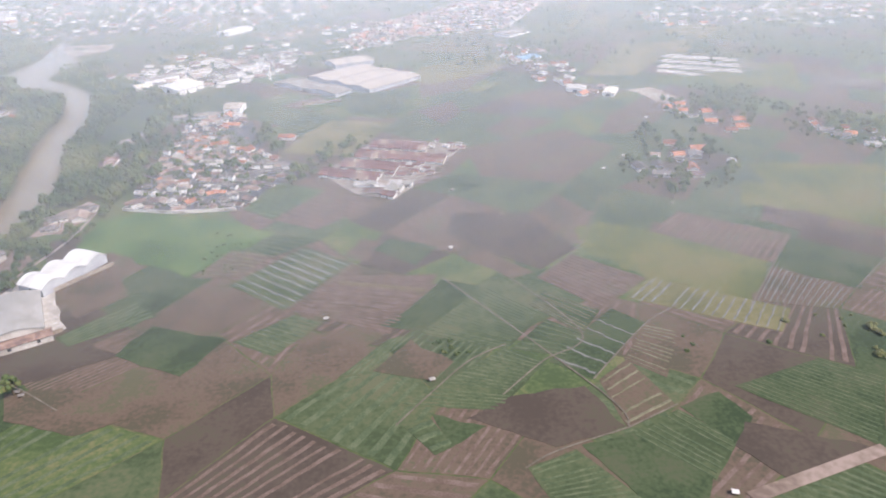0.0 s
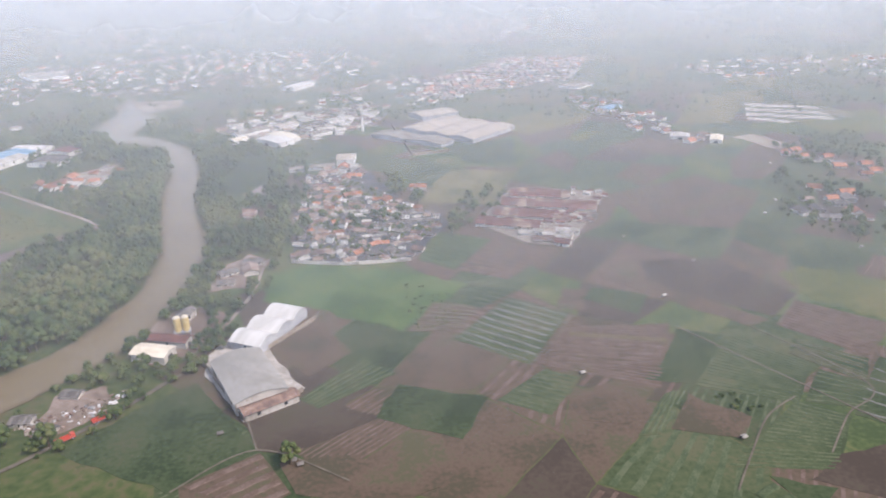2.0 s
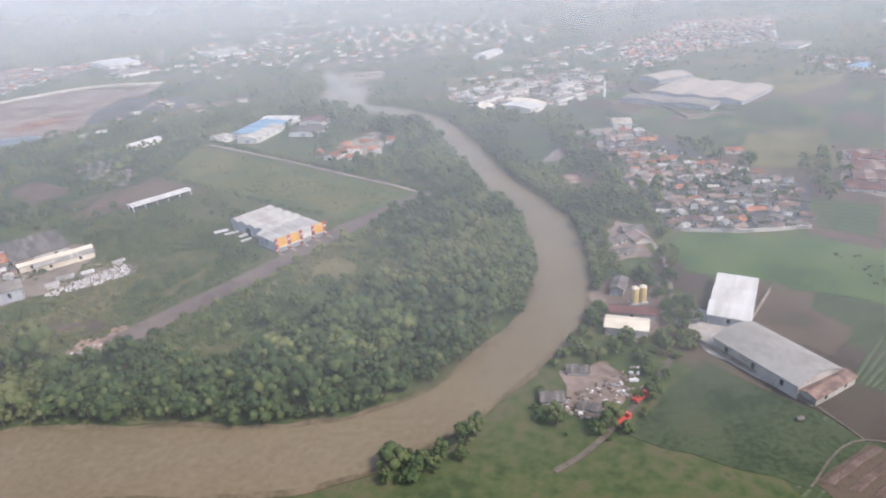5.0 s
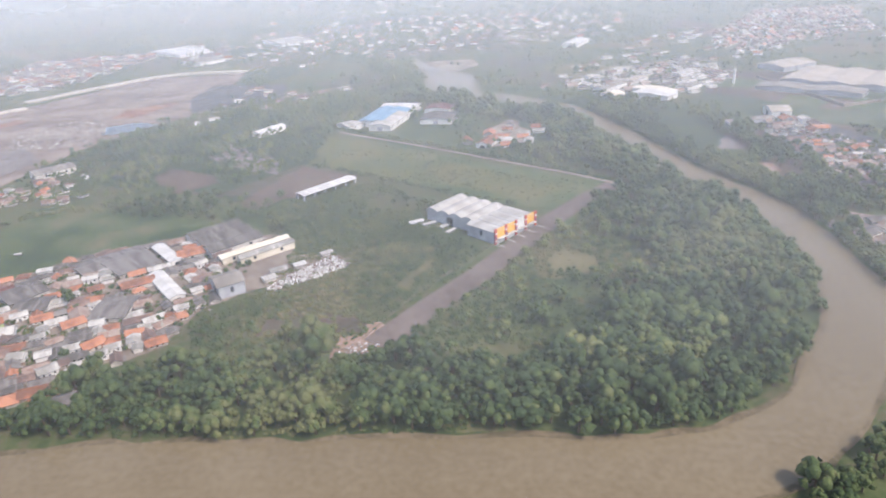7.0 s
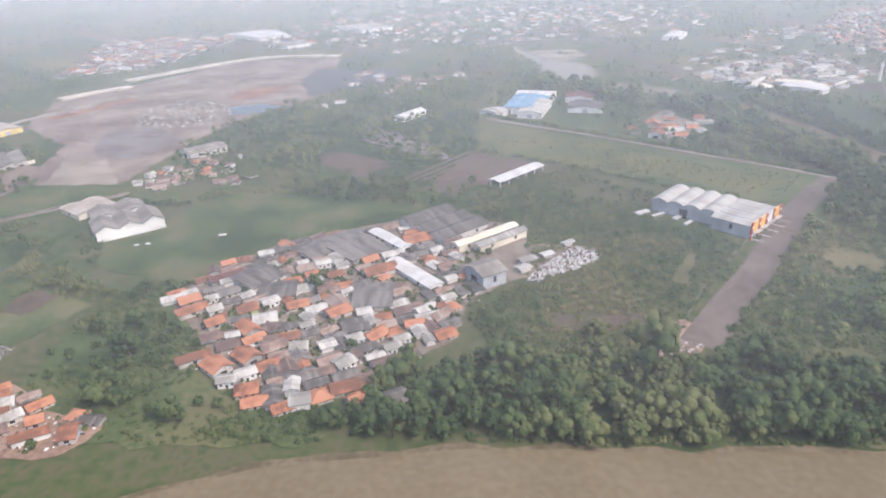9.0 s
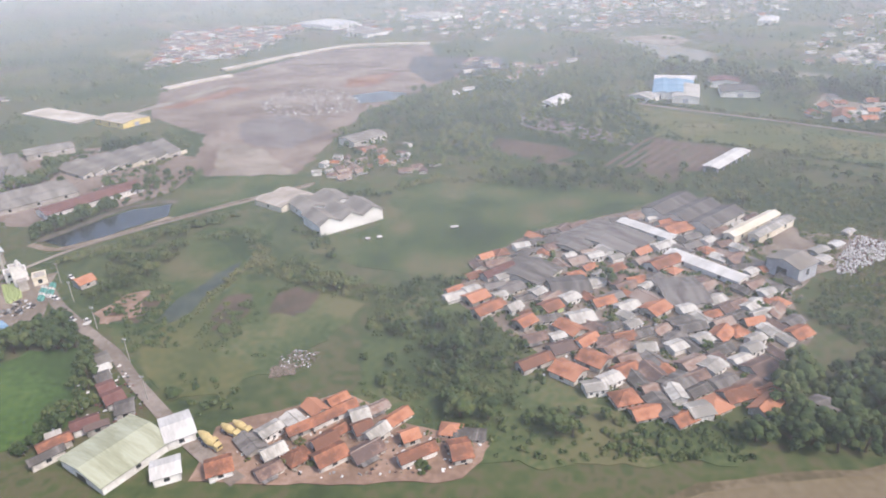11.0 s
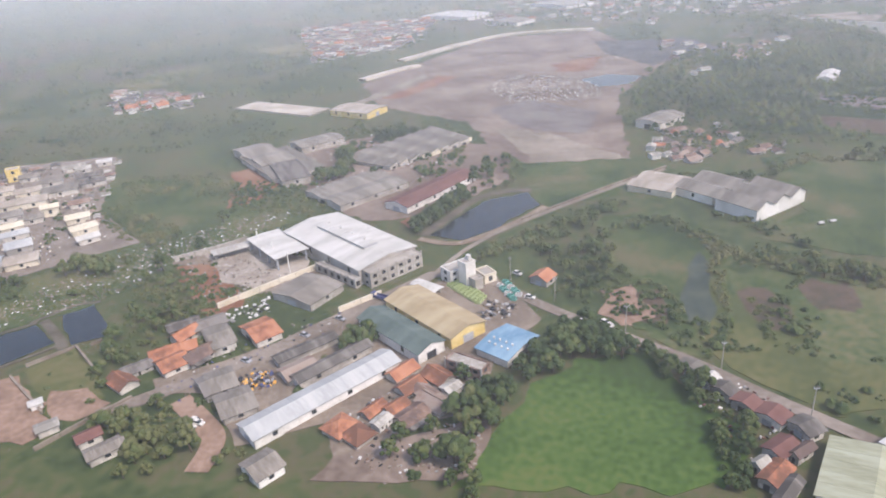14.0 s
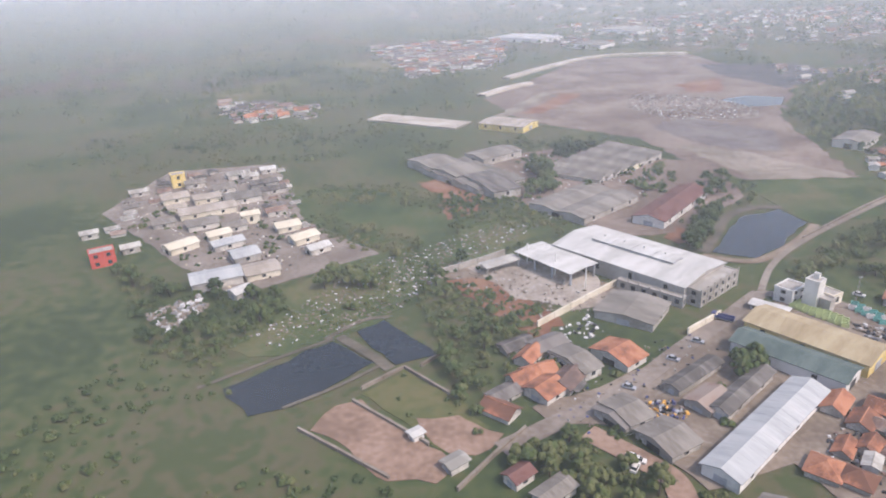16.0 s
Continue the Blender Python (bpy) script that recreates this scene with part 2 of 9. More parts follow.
    "lime_paint": material("lime_paint", [(0.4, 0.47, 0.2), (0.48, 0.55, 0.27)], 0.3, 0.7),
    "teal_paint": material("teal_paint", [(0.12, 0.34, 0.29), (0.18, 0.44, 0.38)], 0.3, 0.7),
    "old_roof": material("old_brown_sheets", [(0.13, 0.118, 0.1), (0.175, 0.16, 0.138), (0.22, 0.2, 0.175)], 0.2, 0.9, 0.03, fine=9, stretch=(3.0, 0.45, 0.45, 0)),
    "dark": material("dark_opening", [(0.02, 0.02, 0.022), (0.035, 0.035, 0.04)], 0.5, 0.4, 0.0),
    "glass": material("dark_glass", [(0.03, 0.035, 0.04), (0.05, 0.055, 0.06)], 0.5, 0.12, 0.0, spec=0.5),
    "bark": material("bark", [(0.06, 0.045, 0.03), (0.12, 0.09, 0.06)], 1.0, 0.95, 0.02),
    "leaves": leafy("leaves", [(0.036, 0.059, 0.024), (0.053, 0.081, 0.029), (0.072, 0.101, 0.035), (0.094, 0.118, 0.042), (0.12, 0.13, 0.052)]),
    "bush_leaves": leafy("bush_leaves", [(0.042, 0.066, 0.026), (0.059, 0.087, 0.032), (0.078, 0.105, 0.038), (0.1, 0.118, 0.046), (0.128, 0.13, 0.056)], 0.16),
    "dry_leaves": leafy("dry_leaves", [(0.067, 0.092, 0.033), (0.106, 0.120, 0.046), (0.147, 0.143, 0.061), (0.193, 0.163, 0.081)], 0.2),
    "pale_leaves": leafy("pale_leaves", [(0.070, 0.104, 0.039), (0.109, 0.143, 0.050), (0.147, 0.171, 0.062), (0.182, 0.193, 0.077)], 0.16),
    "junk": material("mixed_scrap", [(0.2, 0.2, 0.2), (0.4, 0.39, 0.37), (0.62, 0.61, 0.59)], 0.5, 0.7, 0.0, fine=9, random_tint=0.3, island=True),
}


# ---- builders ----
def mesh_of(name, verts, faces, mats, slots=None):
    me = bpy.data.meshes.new(name)
    me.from_pydata([tuple(v) for v in verts], [], faces)
    for m in mats if isinstance(mats, (list, tuple)) else [mats]:
        me.materials.append(MAT[m])
    if slots:
        me.polygons.foreach_set("material_index", slots)
    me.update()
    return me


def part(name, me, parent, label=""):
    ob = new(name, me)
    ob.parent = parent
    return tagged(ob, label)


class Shape:
    """Collects boxes, slabs and prisms for one mesh."""

    def __init__(self):
        self.v, self.f = [], []

    def quad_prism(self, ring, z0, z1):
        """A prism over a ring of (x, y), between two heights (numbers, or one a corner)."""
        n, k = len(ring), len(self.v)
        lo = z0 if isinstance(z0, (list, tuple)) else [z0] * n
        hi = z1 if isinstance(z1, (list, tuple)) else [z1] * n
        self.v += [(x, y, z) for (x, y), z in zip(ring, lo)] + [(x, y, z) for (x, y), z in zip(ring, hi)]
        self.f += [tuple(k + n - 1 - i for i in range(n)), tuple(k + n + i for i in range(n))]
        self.f += [(k + i, k + (i + 1) % n, k + n + (i + 1) % n, k + n + i) for i in range(n)]
        return self

    def box(self, x0, x1, y0, y1, z0, z1):
        return self.quad_prism([(x0, y0), (x1, y0), (x1, y1), (x0, y1)], z0, z1)

    def slab(self, section, x0, x1, thick):
        """A sheet of some thickness that follows a (y, z) section, from x0 to x1."""
        n, k = len(section), len(self.v)
        for x in (x0, x1):
            self.v += [(x, y, z) for y, z in section] + [(x, y, z - thick) for y, z in section]
        a, b, c, d = k, k + n, k + 2 * n, k + 3 * n
        for i in range(n - 1):
            self.f += [(a + i, c + i, c + i + 1, a + i + 1), (b + i + 1, d + i + 1, d + i, b + i), (a + i + 1, b + i + 1, b + i, a + i), (c + i, d + i, d + i + 1, c + i + 1)]
        self.f += [(a, b, d, c), (c + n - 1, d + n - 1, b + n - 1, a + n - 1)]
        return self

    def gable(self, section, x, thick, z0):
        """An end wall under a (y, z) section, standing on z0."""
        n, k = len(section), len(self.v)
        for xx in (x, x + thick):
            self.v += [(xx, y, z) for y, z in section] + [(xx, y, z0) for y, z in (section[0], section[-1])]
        lo = list(range(k, k + n + 2))
        ring = lambda o: [o + i for i in range(n)] + [o + n + 1, o + n]
        a, b = ring(k), ring(k + n + 2)
        self.f += [tuple(reversed(a)), tuple(b)]
        m = len(a)
        self.f += [(a[i], a[(i + 1) % m], b[(i + 1) % m], b[i]) for i in range(m)]
        return self

    def mesh(self, name, mats):
        return mesh_of(name, self.v, self.f, mats)


def inside(x, y, ring):
    hit, n = False, len(ring)
    for i in range(n):
        (x0, y0), (x1, y1) = ring[i], ring[i - 1]
        if (y0 > y) != (y1 > y) and x < (x1 - x0) * (y - y0) / (y1 - y0) + x0:
            hit = not hit
    return hit


TAKEN = {}


def claim(x, y, r):
    """Marks ground as built on."""
    TAKEN.setdefault((int(x // 12), int(y // 12)), []).append((x, y, r))


def claim_ring(ring, step=7.0):
    """Marks a whole piece of ground as kept clear of trees."""
    xs, ys = [p[0] for p in ring], [p[1] for p in ring]
    for i in range(int((max(xs) - min(xs)) / step) + 1):
        for j in range(int((max(ys) - min(ys)) / step) + 1):
            x, y = min(xs) + i * step, min(ys) + j * step
            if inside(x, y, ring):
                claim(x, y, step * 0.6)


def claim_block(cx, cy, length, width, angle):
    """Marks the ground under a building."""
    a, long, short = radians(angle), max(length, width), min(length, width)
    if width > length:
        a += math.pi / 2
    n = max(1, round(long / max(short, 1.0)))
    for i in range(n):
        d = long * ((i + 0.5) / n - 0.5)
        claim(cx + d * math.cos(a), cy + d * math.sin(a), short / 2)


def take(x, y, r):
    """Claims a place on the ground; False where something already stands."""
    for i in range(int((x - r - 12) // 12), int((x + r + 12) // 12) + 1):
        for j in range(int((y - r - 12) // 12), int((y + r + 12) // 12) + 1):
            for px, py, pr in TAKEN.get((i, j), ()):
                if (px - x) ** 2 + (py - y) ** 2 < (pr + r) ** 2:
                    return False
    TAKEN.setdefault((int(x // 12), int(y // 12)), []).append((x, y, r))
    return True


LAYER, COUNT = [0.07], {}


def next_layer(base):
    """The height of the next sheet of ground: a few millimetres above those beside it."""
    COUNT[base] = COUNT.get(base, 0) + 1
    LAYER[0] = base + 0.001 * (COUNT[base] % 148)



def ragged(ring, amount, step=2.5):
    """The ring with its sides broken up and a little uneven."""
    out = []
    for p, q in zip(ring, list(ring[1:]) + [ring[0]]):
        a, b = Vector((p[0], p[1], 0)), Vector((q[0], q[1], 0))
        n = max(1, int((b - a).length / step))
        for i in range(n):
            c = a.lerp(b, i / n)
            c += amount * (noise.noise_vector(c * 0.16) + 0.5 * noise.noise_vector(c * 0.6))
            out.append((c.x, c.y))
    return out


def flat(name, ring, mat, label, category="field", height=None, kind="structure", rough=1.0):
    """A patch of ground, a thin sheet with a rim, each a little above the last."""
    if rough and height is None:
        ring = ragged(ring, rough)
    next_layer(0.07 if name == "field" else 0.22)
    z = LAYER[0] if height is None else height
    s = Shape().quad_prism(ring, z - 0.06 if height is None else z - 0.3, z)
    ob = new(name, s.mesh(name, mat))
    return tagged(ob, label, category, kind=kind)


def ribbon(name, line, width, mat, label, category, z=None, bank=0.0, deep=0.06):
    """A road, path or stream along a smooth line of (x, y) or (x, y, width)."""
    pts = [Vector((p[0], p[1], p[2] if len(p) > 2 else width)) for p in line]
    fine = []
    for i in range(len(pts) - 1):
        p0, p1, p2, p3 = pts[max(0, i - 1)], pts[i], pts[i + 1], pts[min(len(pts) - 1, i + 2)]
        for j in range(8):
            t = j / 8
            fine.append(0.5 * (2 * p1 + (p2 - p0) * t + (2 * p0 - 5 * p1 + 4 * p2 - p3) * t * t + (3 * p1 - p0 - 3 * p2 + p3) * t ** 3))
    fine.append(pts[-1])
    next_layer(0.26)
    h = LAYER[0] if z is None else z
    v, f = [], []
    for i, p in enumerate(fine):
        d = fine[min(i + 1, len(fine) - 1)] - fine[max(i - 1, 0)]
        side = Vector((-d.y, d.x, 0)).normalized()
        w = p.z / 2 * (1 + bank * noise.noise(Vector((p.x, p.y, 3)) * 0.09)) + bank * noise.noise(Vector((p.x, p.y, 9)) * 0.3)
        w2 = p.z / 2 * (1 + bank * noise.noise(Vector((p.x, p.y, 7)) * 0.09)) + bank * noise.noise(Vector((p.x, p.y, 5)) * 0.3)
        a, b = Vector((p.x, p.y, 0)) + side * w, Vector((p.x, p.y, 0)) - side * w2
        v += [(a.x, a.y, h), (b.x, b.y, h), (a.x, a.y, h - deep), (b.x, b.y, h - deep)]
        if p.z > 1.5 and z is None:
            claim(p.x, p.y, p.z / 2)
        if i:
            k = 4 * i
            f += [(k - 4, k - 3, k + 1, k), (k - 2, k - 4, k, k + 2), (k - 3, k - 1, k + 3, k + 1)]
    ob = new(name, mesh_of(name, v, f, mat))
    return tagged(ob, label, category, kind="structure")


def rows_on(field, a, b, c, d, count, mat, share=0.5, high=0.12, label=""):
    """Raised beds on a field, running from side a-d to side b-c."""
    a, b, c, d = (Vector((*p, 0)) for p in (a, b, c, d))
    z = LAYER[0]
    v, f = [], []
    rng = random.Random(int(abs(a.x) * 7 + count))
    for i in range(count):
        if rng.random() < 0.05:
            continue
        t0, t1 = (i + 0.5 - share / 2 + rng.uniform(-.06, .06)) / count, (i + 0.5 + share / 2 + rng.uniform(-.06, .06)) / count
        s0, s1 = rng.uniform(0.0, 0.05), 1 - rng.uniform(0.0, 0.06)
        at = lambda s, t: (a.lerp(b, s)).lerp(d.lerp(c, s), t)
        steps = 8
        k = len(v)
        for j in range(steps + 1):
            s = s0 + (s1 - s0) * j / steps
            wob = rng.uniform(-0.06, 0.06) / count
            p, q = at(s, t0 + wob), at(s, t1 + wob)
            m = (p + q) / 2
            v += [(p.x, p.y, z - 0.01), (*(p.lerp(m, 0.35)).xy, z + high), (*(q.lerp(m, 0.35)).xy, z + high), (q.x, q.y, z - 0.01)]
            if j:
                o = k + 4 * j
                f += [(o - 4 + e, o - 3 + e, o + 1 + e, o + e) for e in range(3)]
    part("crop_rows", mesh_of("crop_rows", v, f, mat), field, label)["kind"] = "stuff"


def field(mat, label, *ring, rows=0, crop="crop_green", share=0.5):
    ob = flat("field", ring, mat, label, rough=0.35 if rows else 1.0 if mat in ("brown", "dark_soil", "dark_green", "grass", "ochre") else 2.4)
    if rows:
        rows_on(ob, *ring[:4], rows, crop, share)
    return ob


def section_of(kind, width, rise, bays=1):
    """The (y, z) line of a roof across its width."""
    out = []
    w = width / bays
    for b in range(bays):
        y0 = -width / 2 + b * w
        n = 2 if kind == "gable" else 8
        for i in range(n + 1):
            if b and i == 0:
                continue
            u = i / n
            z = rise * (1 - abs(2 * u - 1)) if kind == "gable" else rise * math.sin(math.pi * u) if kind == "arch" else rise * u
            out.append((y0 + u * w, z))
    return out


def hall(name, label, cx, cy, length, width, angle, eave, rise, roof="white_roof", wall="white_wall", shape="gable", bays=1, doors=1, over=0.35, category="building", windows=True, vents=0, levels=1, monitor=0.0, posts=False):
    """A shed or house: walls, end walls under the roof's line, a roof of some thickness, doors and windows."""
    root = tagged(new(name), label, category)
    root.matrix_world = pose(cx, cy, 0, 0, 0, angle)
    claim_block(cx, cy, length, width, angle)
    L, W = length / 2, width / 2
    sec = section_of(shape, width, rise, bays)
    if posts:
        n = max(2, int(length / 5) + 1)
        for i in range(n):
            for side in (-1, 1):
                x = -L + 0.3 + (length - 0.6) * i / (n - 1)
                part("post", Shape().box(x - 0.18, x + 0.18, side * (W - 0.4) - 0.18, side * (W - 0.4) + 0.18, -0.1, eave).mesh("post", wall), root)
        doors, windows = 0, False
    else:
        s = Shape().box(-L, L, -W, -W + 0.25, -0.2, eave).box(-L, L, W - 0.25, W, -0.2, eave)
        s.gable([(y, eave + z - 0.02) for y, z in sec], -L, 0.25, -0.2).gable([(y, eave + z - 0.02) for y, z in sec], L - 0.25, 0.25, -0.2)
        part("wall", s.mesh("wall", wall), root)
    k = (width + 2 * over) / width
    top_sheet = part("roof", Shape().slab([(y * k, eave + z + 0.14) for y, z in sec], -L - over, L + over, 0.14).mesh("roof", roof), root)
    # sheet seams
    if length > 8:
        r = Shape()
        count = max(3, int(length / 2.2))
        for i in range(1, count):
            x = -L + length * i / count
            r.slab([(y * k, eave + z + 0.165) for y, z in sec], x - 0.04, x + 0.04, 0.06)
        part("roof_seam", r.mesh("roof_seam", roof), top_sheet)
    rng = random.Random(int(cx * 3 + cy * 5))
    for side in (-1, 1):
        for i in range(doors):
            y = (i - (doors - 1) / 2) * width / doors
            w, h = min(2.6, width / doors * 0.35), eave * 0.72
            part("door", Shape().box(side * (L + 0.02) - 0.04, side * (L + 0.02) + 0.04, y - w / 2, y + w / 2, -0.1, h).mesh("door", "dark" if rng.random() < 0.6 else "grey_wall"), root)
    if windows:
        count = max(1, int(length / 7))
        for side in (-1, 1):
            for i in range(count):
                x = -L + length * (i + 0.5) / count
                for j in range(levels):
                    z0, z1 = eave * (j + 0.4) / levels, eave * (j + 0.82) / levels
                    part("window", Shape().box(x - 0.45, x + 0.45, side * (W + 0.02) - 0.04, side * (W + 0.02) + 0.04, z0, z1).mesh("window", "glass"), root)
    if monitor:
        # a raised ventilator along the ridge, in panels, with a fan on each
        top, reach = eave + max(z for _, z in sec), L * monitor
        base = part("roof_monitor", Shape().box(-reach, reach, -1.9, 1.9, top - 0.6, top + 0.3).mesh("roof_monitor", "grey_wall"), root, "grey louvred ridge ventilator")
        for i in range(4):
            x = -reach + reach * (i + 0.5) / 2
            part("monitor_panel", Shape().slab([(-2.3, top + 0.42), (0, top + 0.62), (2.3, top + 0.42)], x - reach * 0.235, x + reach * 0.235, 0.12).mesh("monitor_panel", roof), base, "white raised roof panel")
            part("roof_fan", tube(0.22, 0.3, top + 0.55, top + 1.1, x - 0.8, 0.6, 8).mesh("roof_fan", "white_wall"), base)
    for i in range(vents):
        # small turbine vents in a double row on one slope
        x, y = -L + length * (i // 2 + 1) / (vents // 2 + 1), -W * (0.25 + 0.3 * (i % 2))
        z = eave + rise * (1 + y / W)
        part("roof_vent", tube(0.16, 0.24, z + 0.1, z + 0.5, x, y, 8).mesh("roof_vent", "white_wall"), top_sheet, "small white turbine vent")
    return root


def house_kind(length, width, eave, rise, roof, wall, hip=False, storeys=1, porch=False, plain=False):
    """One house to copy, with its walls, roof, door and windows, built far below and moved by its copies."""
    root = new("house")
    L, W = length / 2, width / 2
    sec = section_of("gable", width, rise)
    s = Shape().box(-L, L, -W, -W + 0.15, -0.2, eave).box(-L, L, W - 0.15, W, -0.2, eave)
    if hip:
        s.box(-L, -L + 0.15, -W, W, -0.2, eave).box(L - 0.15, L, -W, W, -0.2, eave)
    else:
        s.gable([(y, eave + z - 0.02) for y, z in sec], -L, 0.15, -0.2).gable([(y, eave + z - 0.02) for y, z in sec], L - 0.15, 0.15, -0.2)
    part("wall", s.mesh("wall", wall), root)
    o = 0.4
    r = Shape()
    if hip:
        x, y, z = L + o, W + o, eave - o * rise / W
        e = max(0.2, L - W)
        for dz in (0.12, 0.0):
            r.v += [(-x, -y, z + dz), (x, -y, z + dz), (x, y, z + dz), (-x, y, z + dz), (-e, 0, eave + rise + dz), (e, 0, eave + rise + dz)]
        r.f += [(0, 1, 5, 4), (1, 2, 5), (2, 3, 4, 5), (3, 0, 4), (7, 6, 10, 11), (8, 7, 11), (9, 8, 11, 10), (6, 9, 10), (0, 6, 7, 1), (1, 7, 8, 2), (2, 8, 9, 3), (3, 9, 6, 0)]
    else:
        k = (W + o) / W
        low = -o * rise / W
        r.slab([(-W - o, eave + low + 0.1), (0, eave + rise + 0.1), (W + o, eave + low + 0.1)], -L - o, L + o, 0.12)
    cover = part("roof", r.mesh("roof", roof), root)
    if not hip:
        part("ridge_cap", Shape().box(-L - o, L + o, -0.12, 0.12, eave + rise + 0.02, eave + rise + 0.16).mesh("ridge_cap", roof), cover)
    if porch:
        part("porch_roof", Shape().quad_prism([(-L * 0.9, -W - 1.5), (L * 0.3, -W - 1.5), (L * 0.3, -W), (-L * 0.9, -W)], [eave * 0.7] * 2 + [eave * 0.88] * 2, [eave * 0.7 + 0.1] * 2 + [eave * 0.88 + 0.1] * 2).mesh("porch_roof", "grey_roof"), root)
    if not plain:
        part("door", Shape().box(-0.35, 0.25, -W - 0.05, -W + 0.02, -0.1, 1.15).mesh("door", "dark"), root)
        for z in [eave * 0.45] if storeys == 1 else [0.6, eave * 0.62]:
            for x in (-L * 0.6, L * 0.55):
                part("window", Shape().box(x - 0.3, x + 0.3, -W - 0.04, -W + 0.02, z, z + 0.6).mesh("window", "glass"), root)
    root.location.z = -400
    return root


KINDS, TOWNS = [], []


def joined_houses(name, label):
    """All the houses too far off to tell apart, as one mesh."""
    names, v, f, slot = [], [], [], []
    for pick, m in TOWNS:
        for o in KINDS[pick][0].children_recursive:
            mat = o.data.materials[0].name
            if mat not in names:
                names.append(mat)
            k = len(v)
            v += [tuple(m @ q.co) for q in o.data.vertices]
            for q in o.data.polygons:
                f.append(tuple(k + i for i in q.vertices))
                slot.append(names.index(mat))
    me = bpy.data.meshes.new(name)
    me.from_pydata(v, [], f)
    for mat in names:
        me.materials.append(bpy.data.materials[mat])
    me.polygons.foreach_set("material_index", slot)
    me.update()
    tagged(new(name, me), label, "houses", kind="stuff")



def village(ring, step, angle, mix, group, label, seed, size=1.0, jitter=0.32, skip=0.1, turn=8, joined=False):
    """Houses on a loose grid within a ring; mix: the kinds of house to choose from."""
    rng = random.Random(seed)
    xs, ys = [p[0] for p in ring], [p[1] for p in ring]
    cx, cy = (min(xs) + max(xs)) / 2, (min(ys) + max(ys)) / 2
    reach = math.hypot(max(xs) - min(xs), max(ys) - min(ys)) / 2
    ca, sa = math.cos(radians(angle)), math.sin(radians(angle))
    n = int(reach / step) + 1
    for i in range(-n, n + 1):
        for j in range(-n, n + 1):
            u, w = (i + rng.uniform(-jitter, jitter)) * step * 1.15, (j + rng.uniform(-jitter, jitter)) * step
            x, y = cx + ca * u - sa * w, cy + sa * u + ca * w
            pick, flip, k, tw = rng.choice(mix), rng.choice((0, 0, 0, 90, 180)), rng.uniform(0.82, 1.15) * size, rng.gauss(0, turn)
            if not inside(x, y, ring) or rng.random() < skip or not take(x, y, step * 0.37):
                continue
            src, text = KINDS[pick]
            m = pose(x, y, 0, 0, 0, angle + flip + tw) @ Matrix.Diagonal((k, k * rng.uniform(0.85, 1.15), k * rng.uniform(0.9, 1.15), 1))
            if joined:
                TOWNS.append((pick, m))
                continue
            ob = copy_thing(src, m)
            tagged(ob, text + " " + label, "house", group)


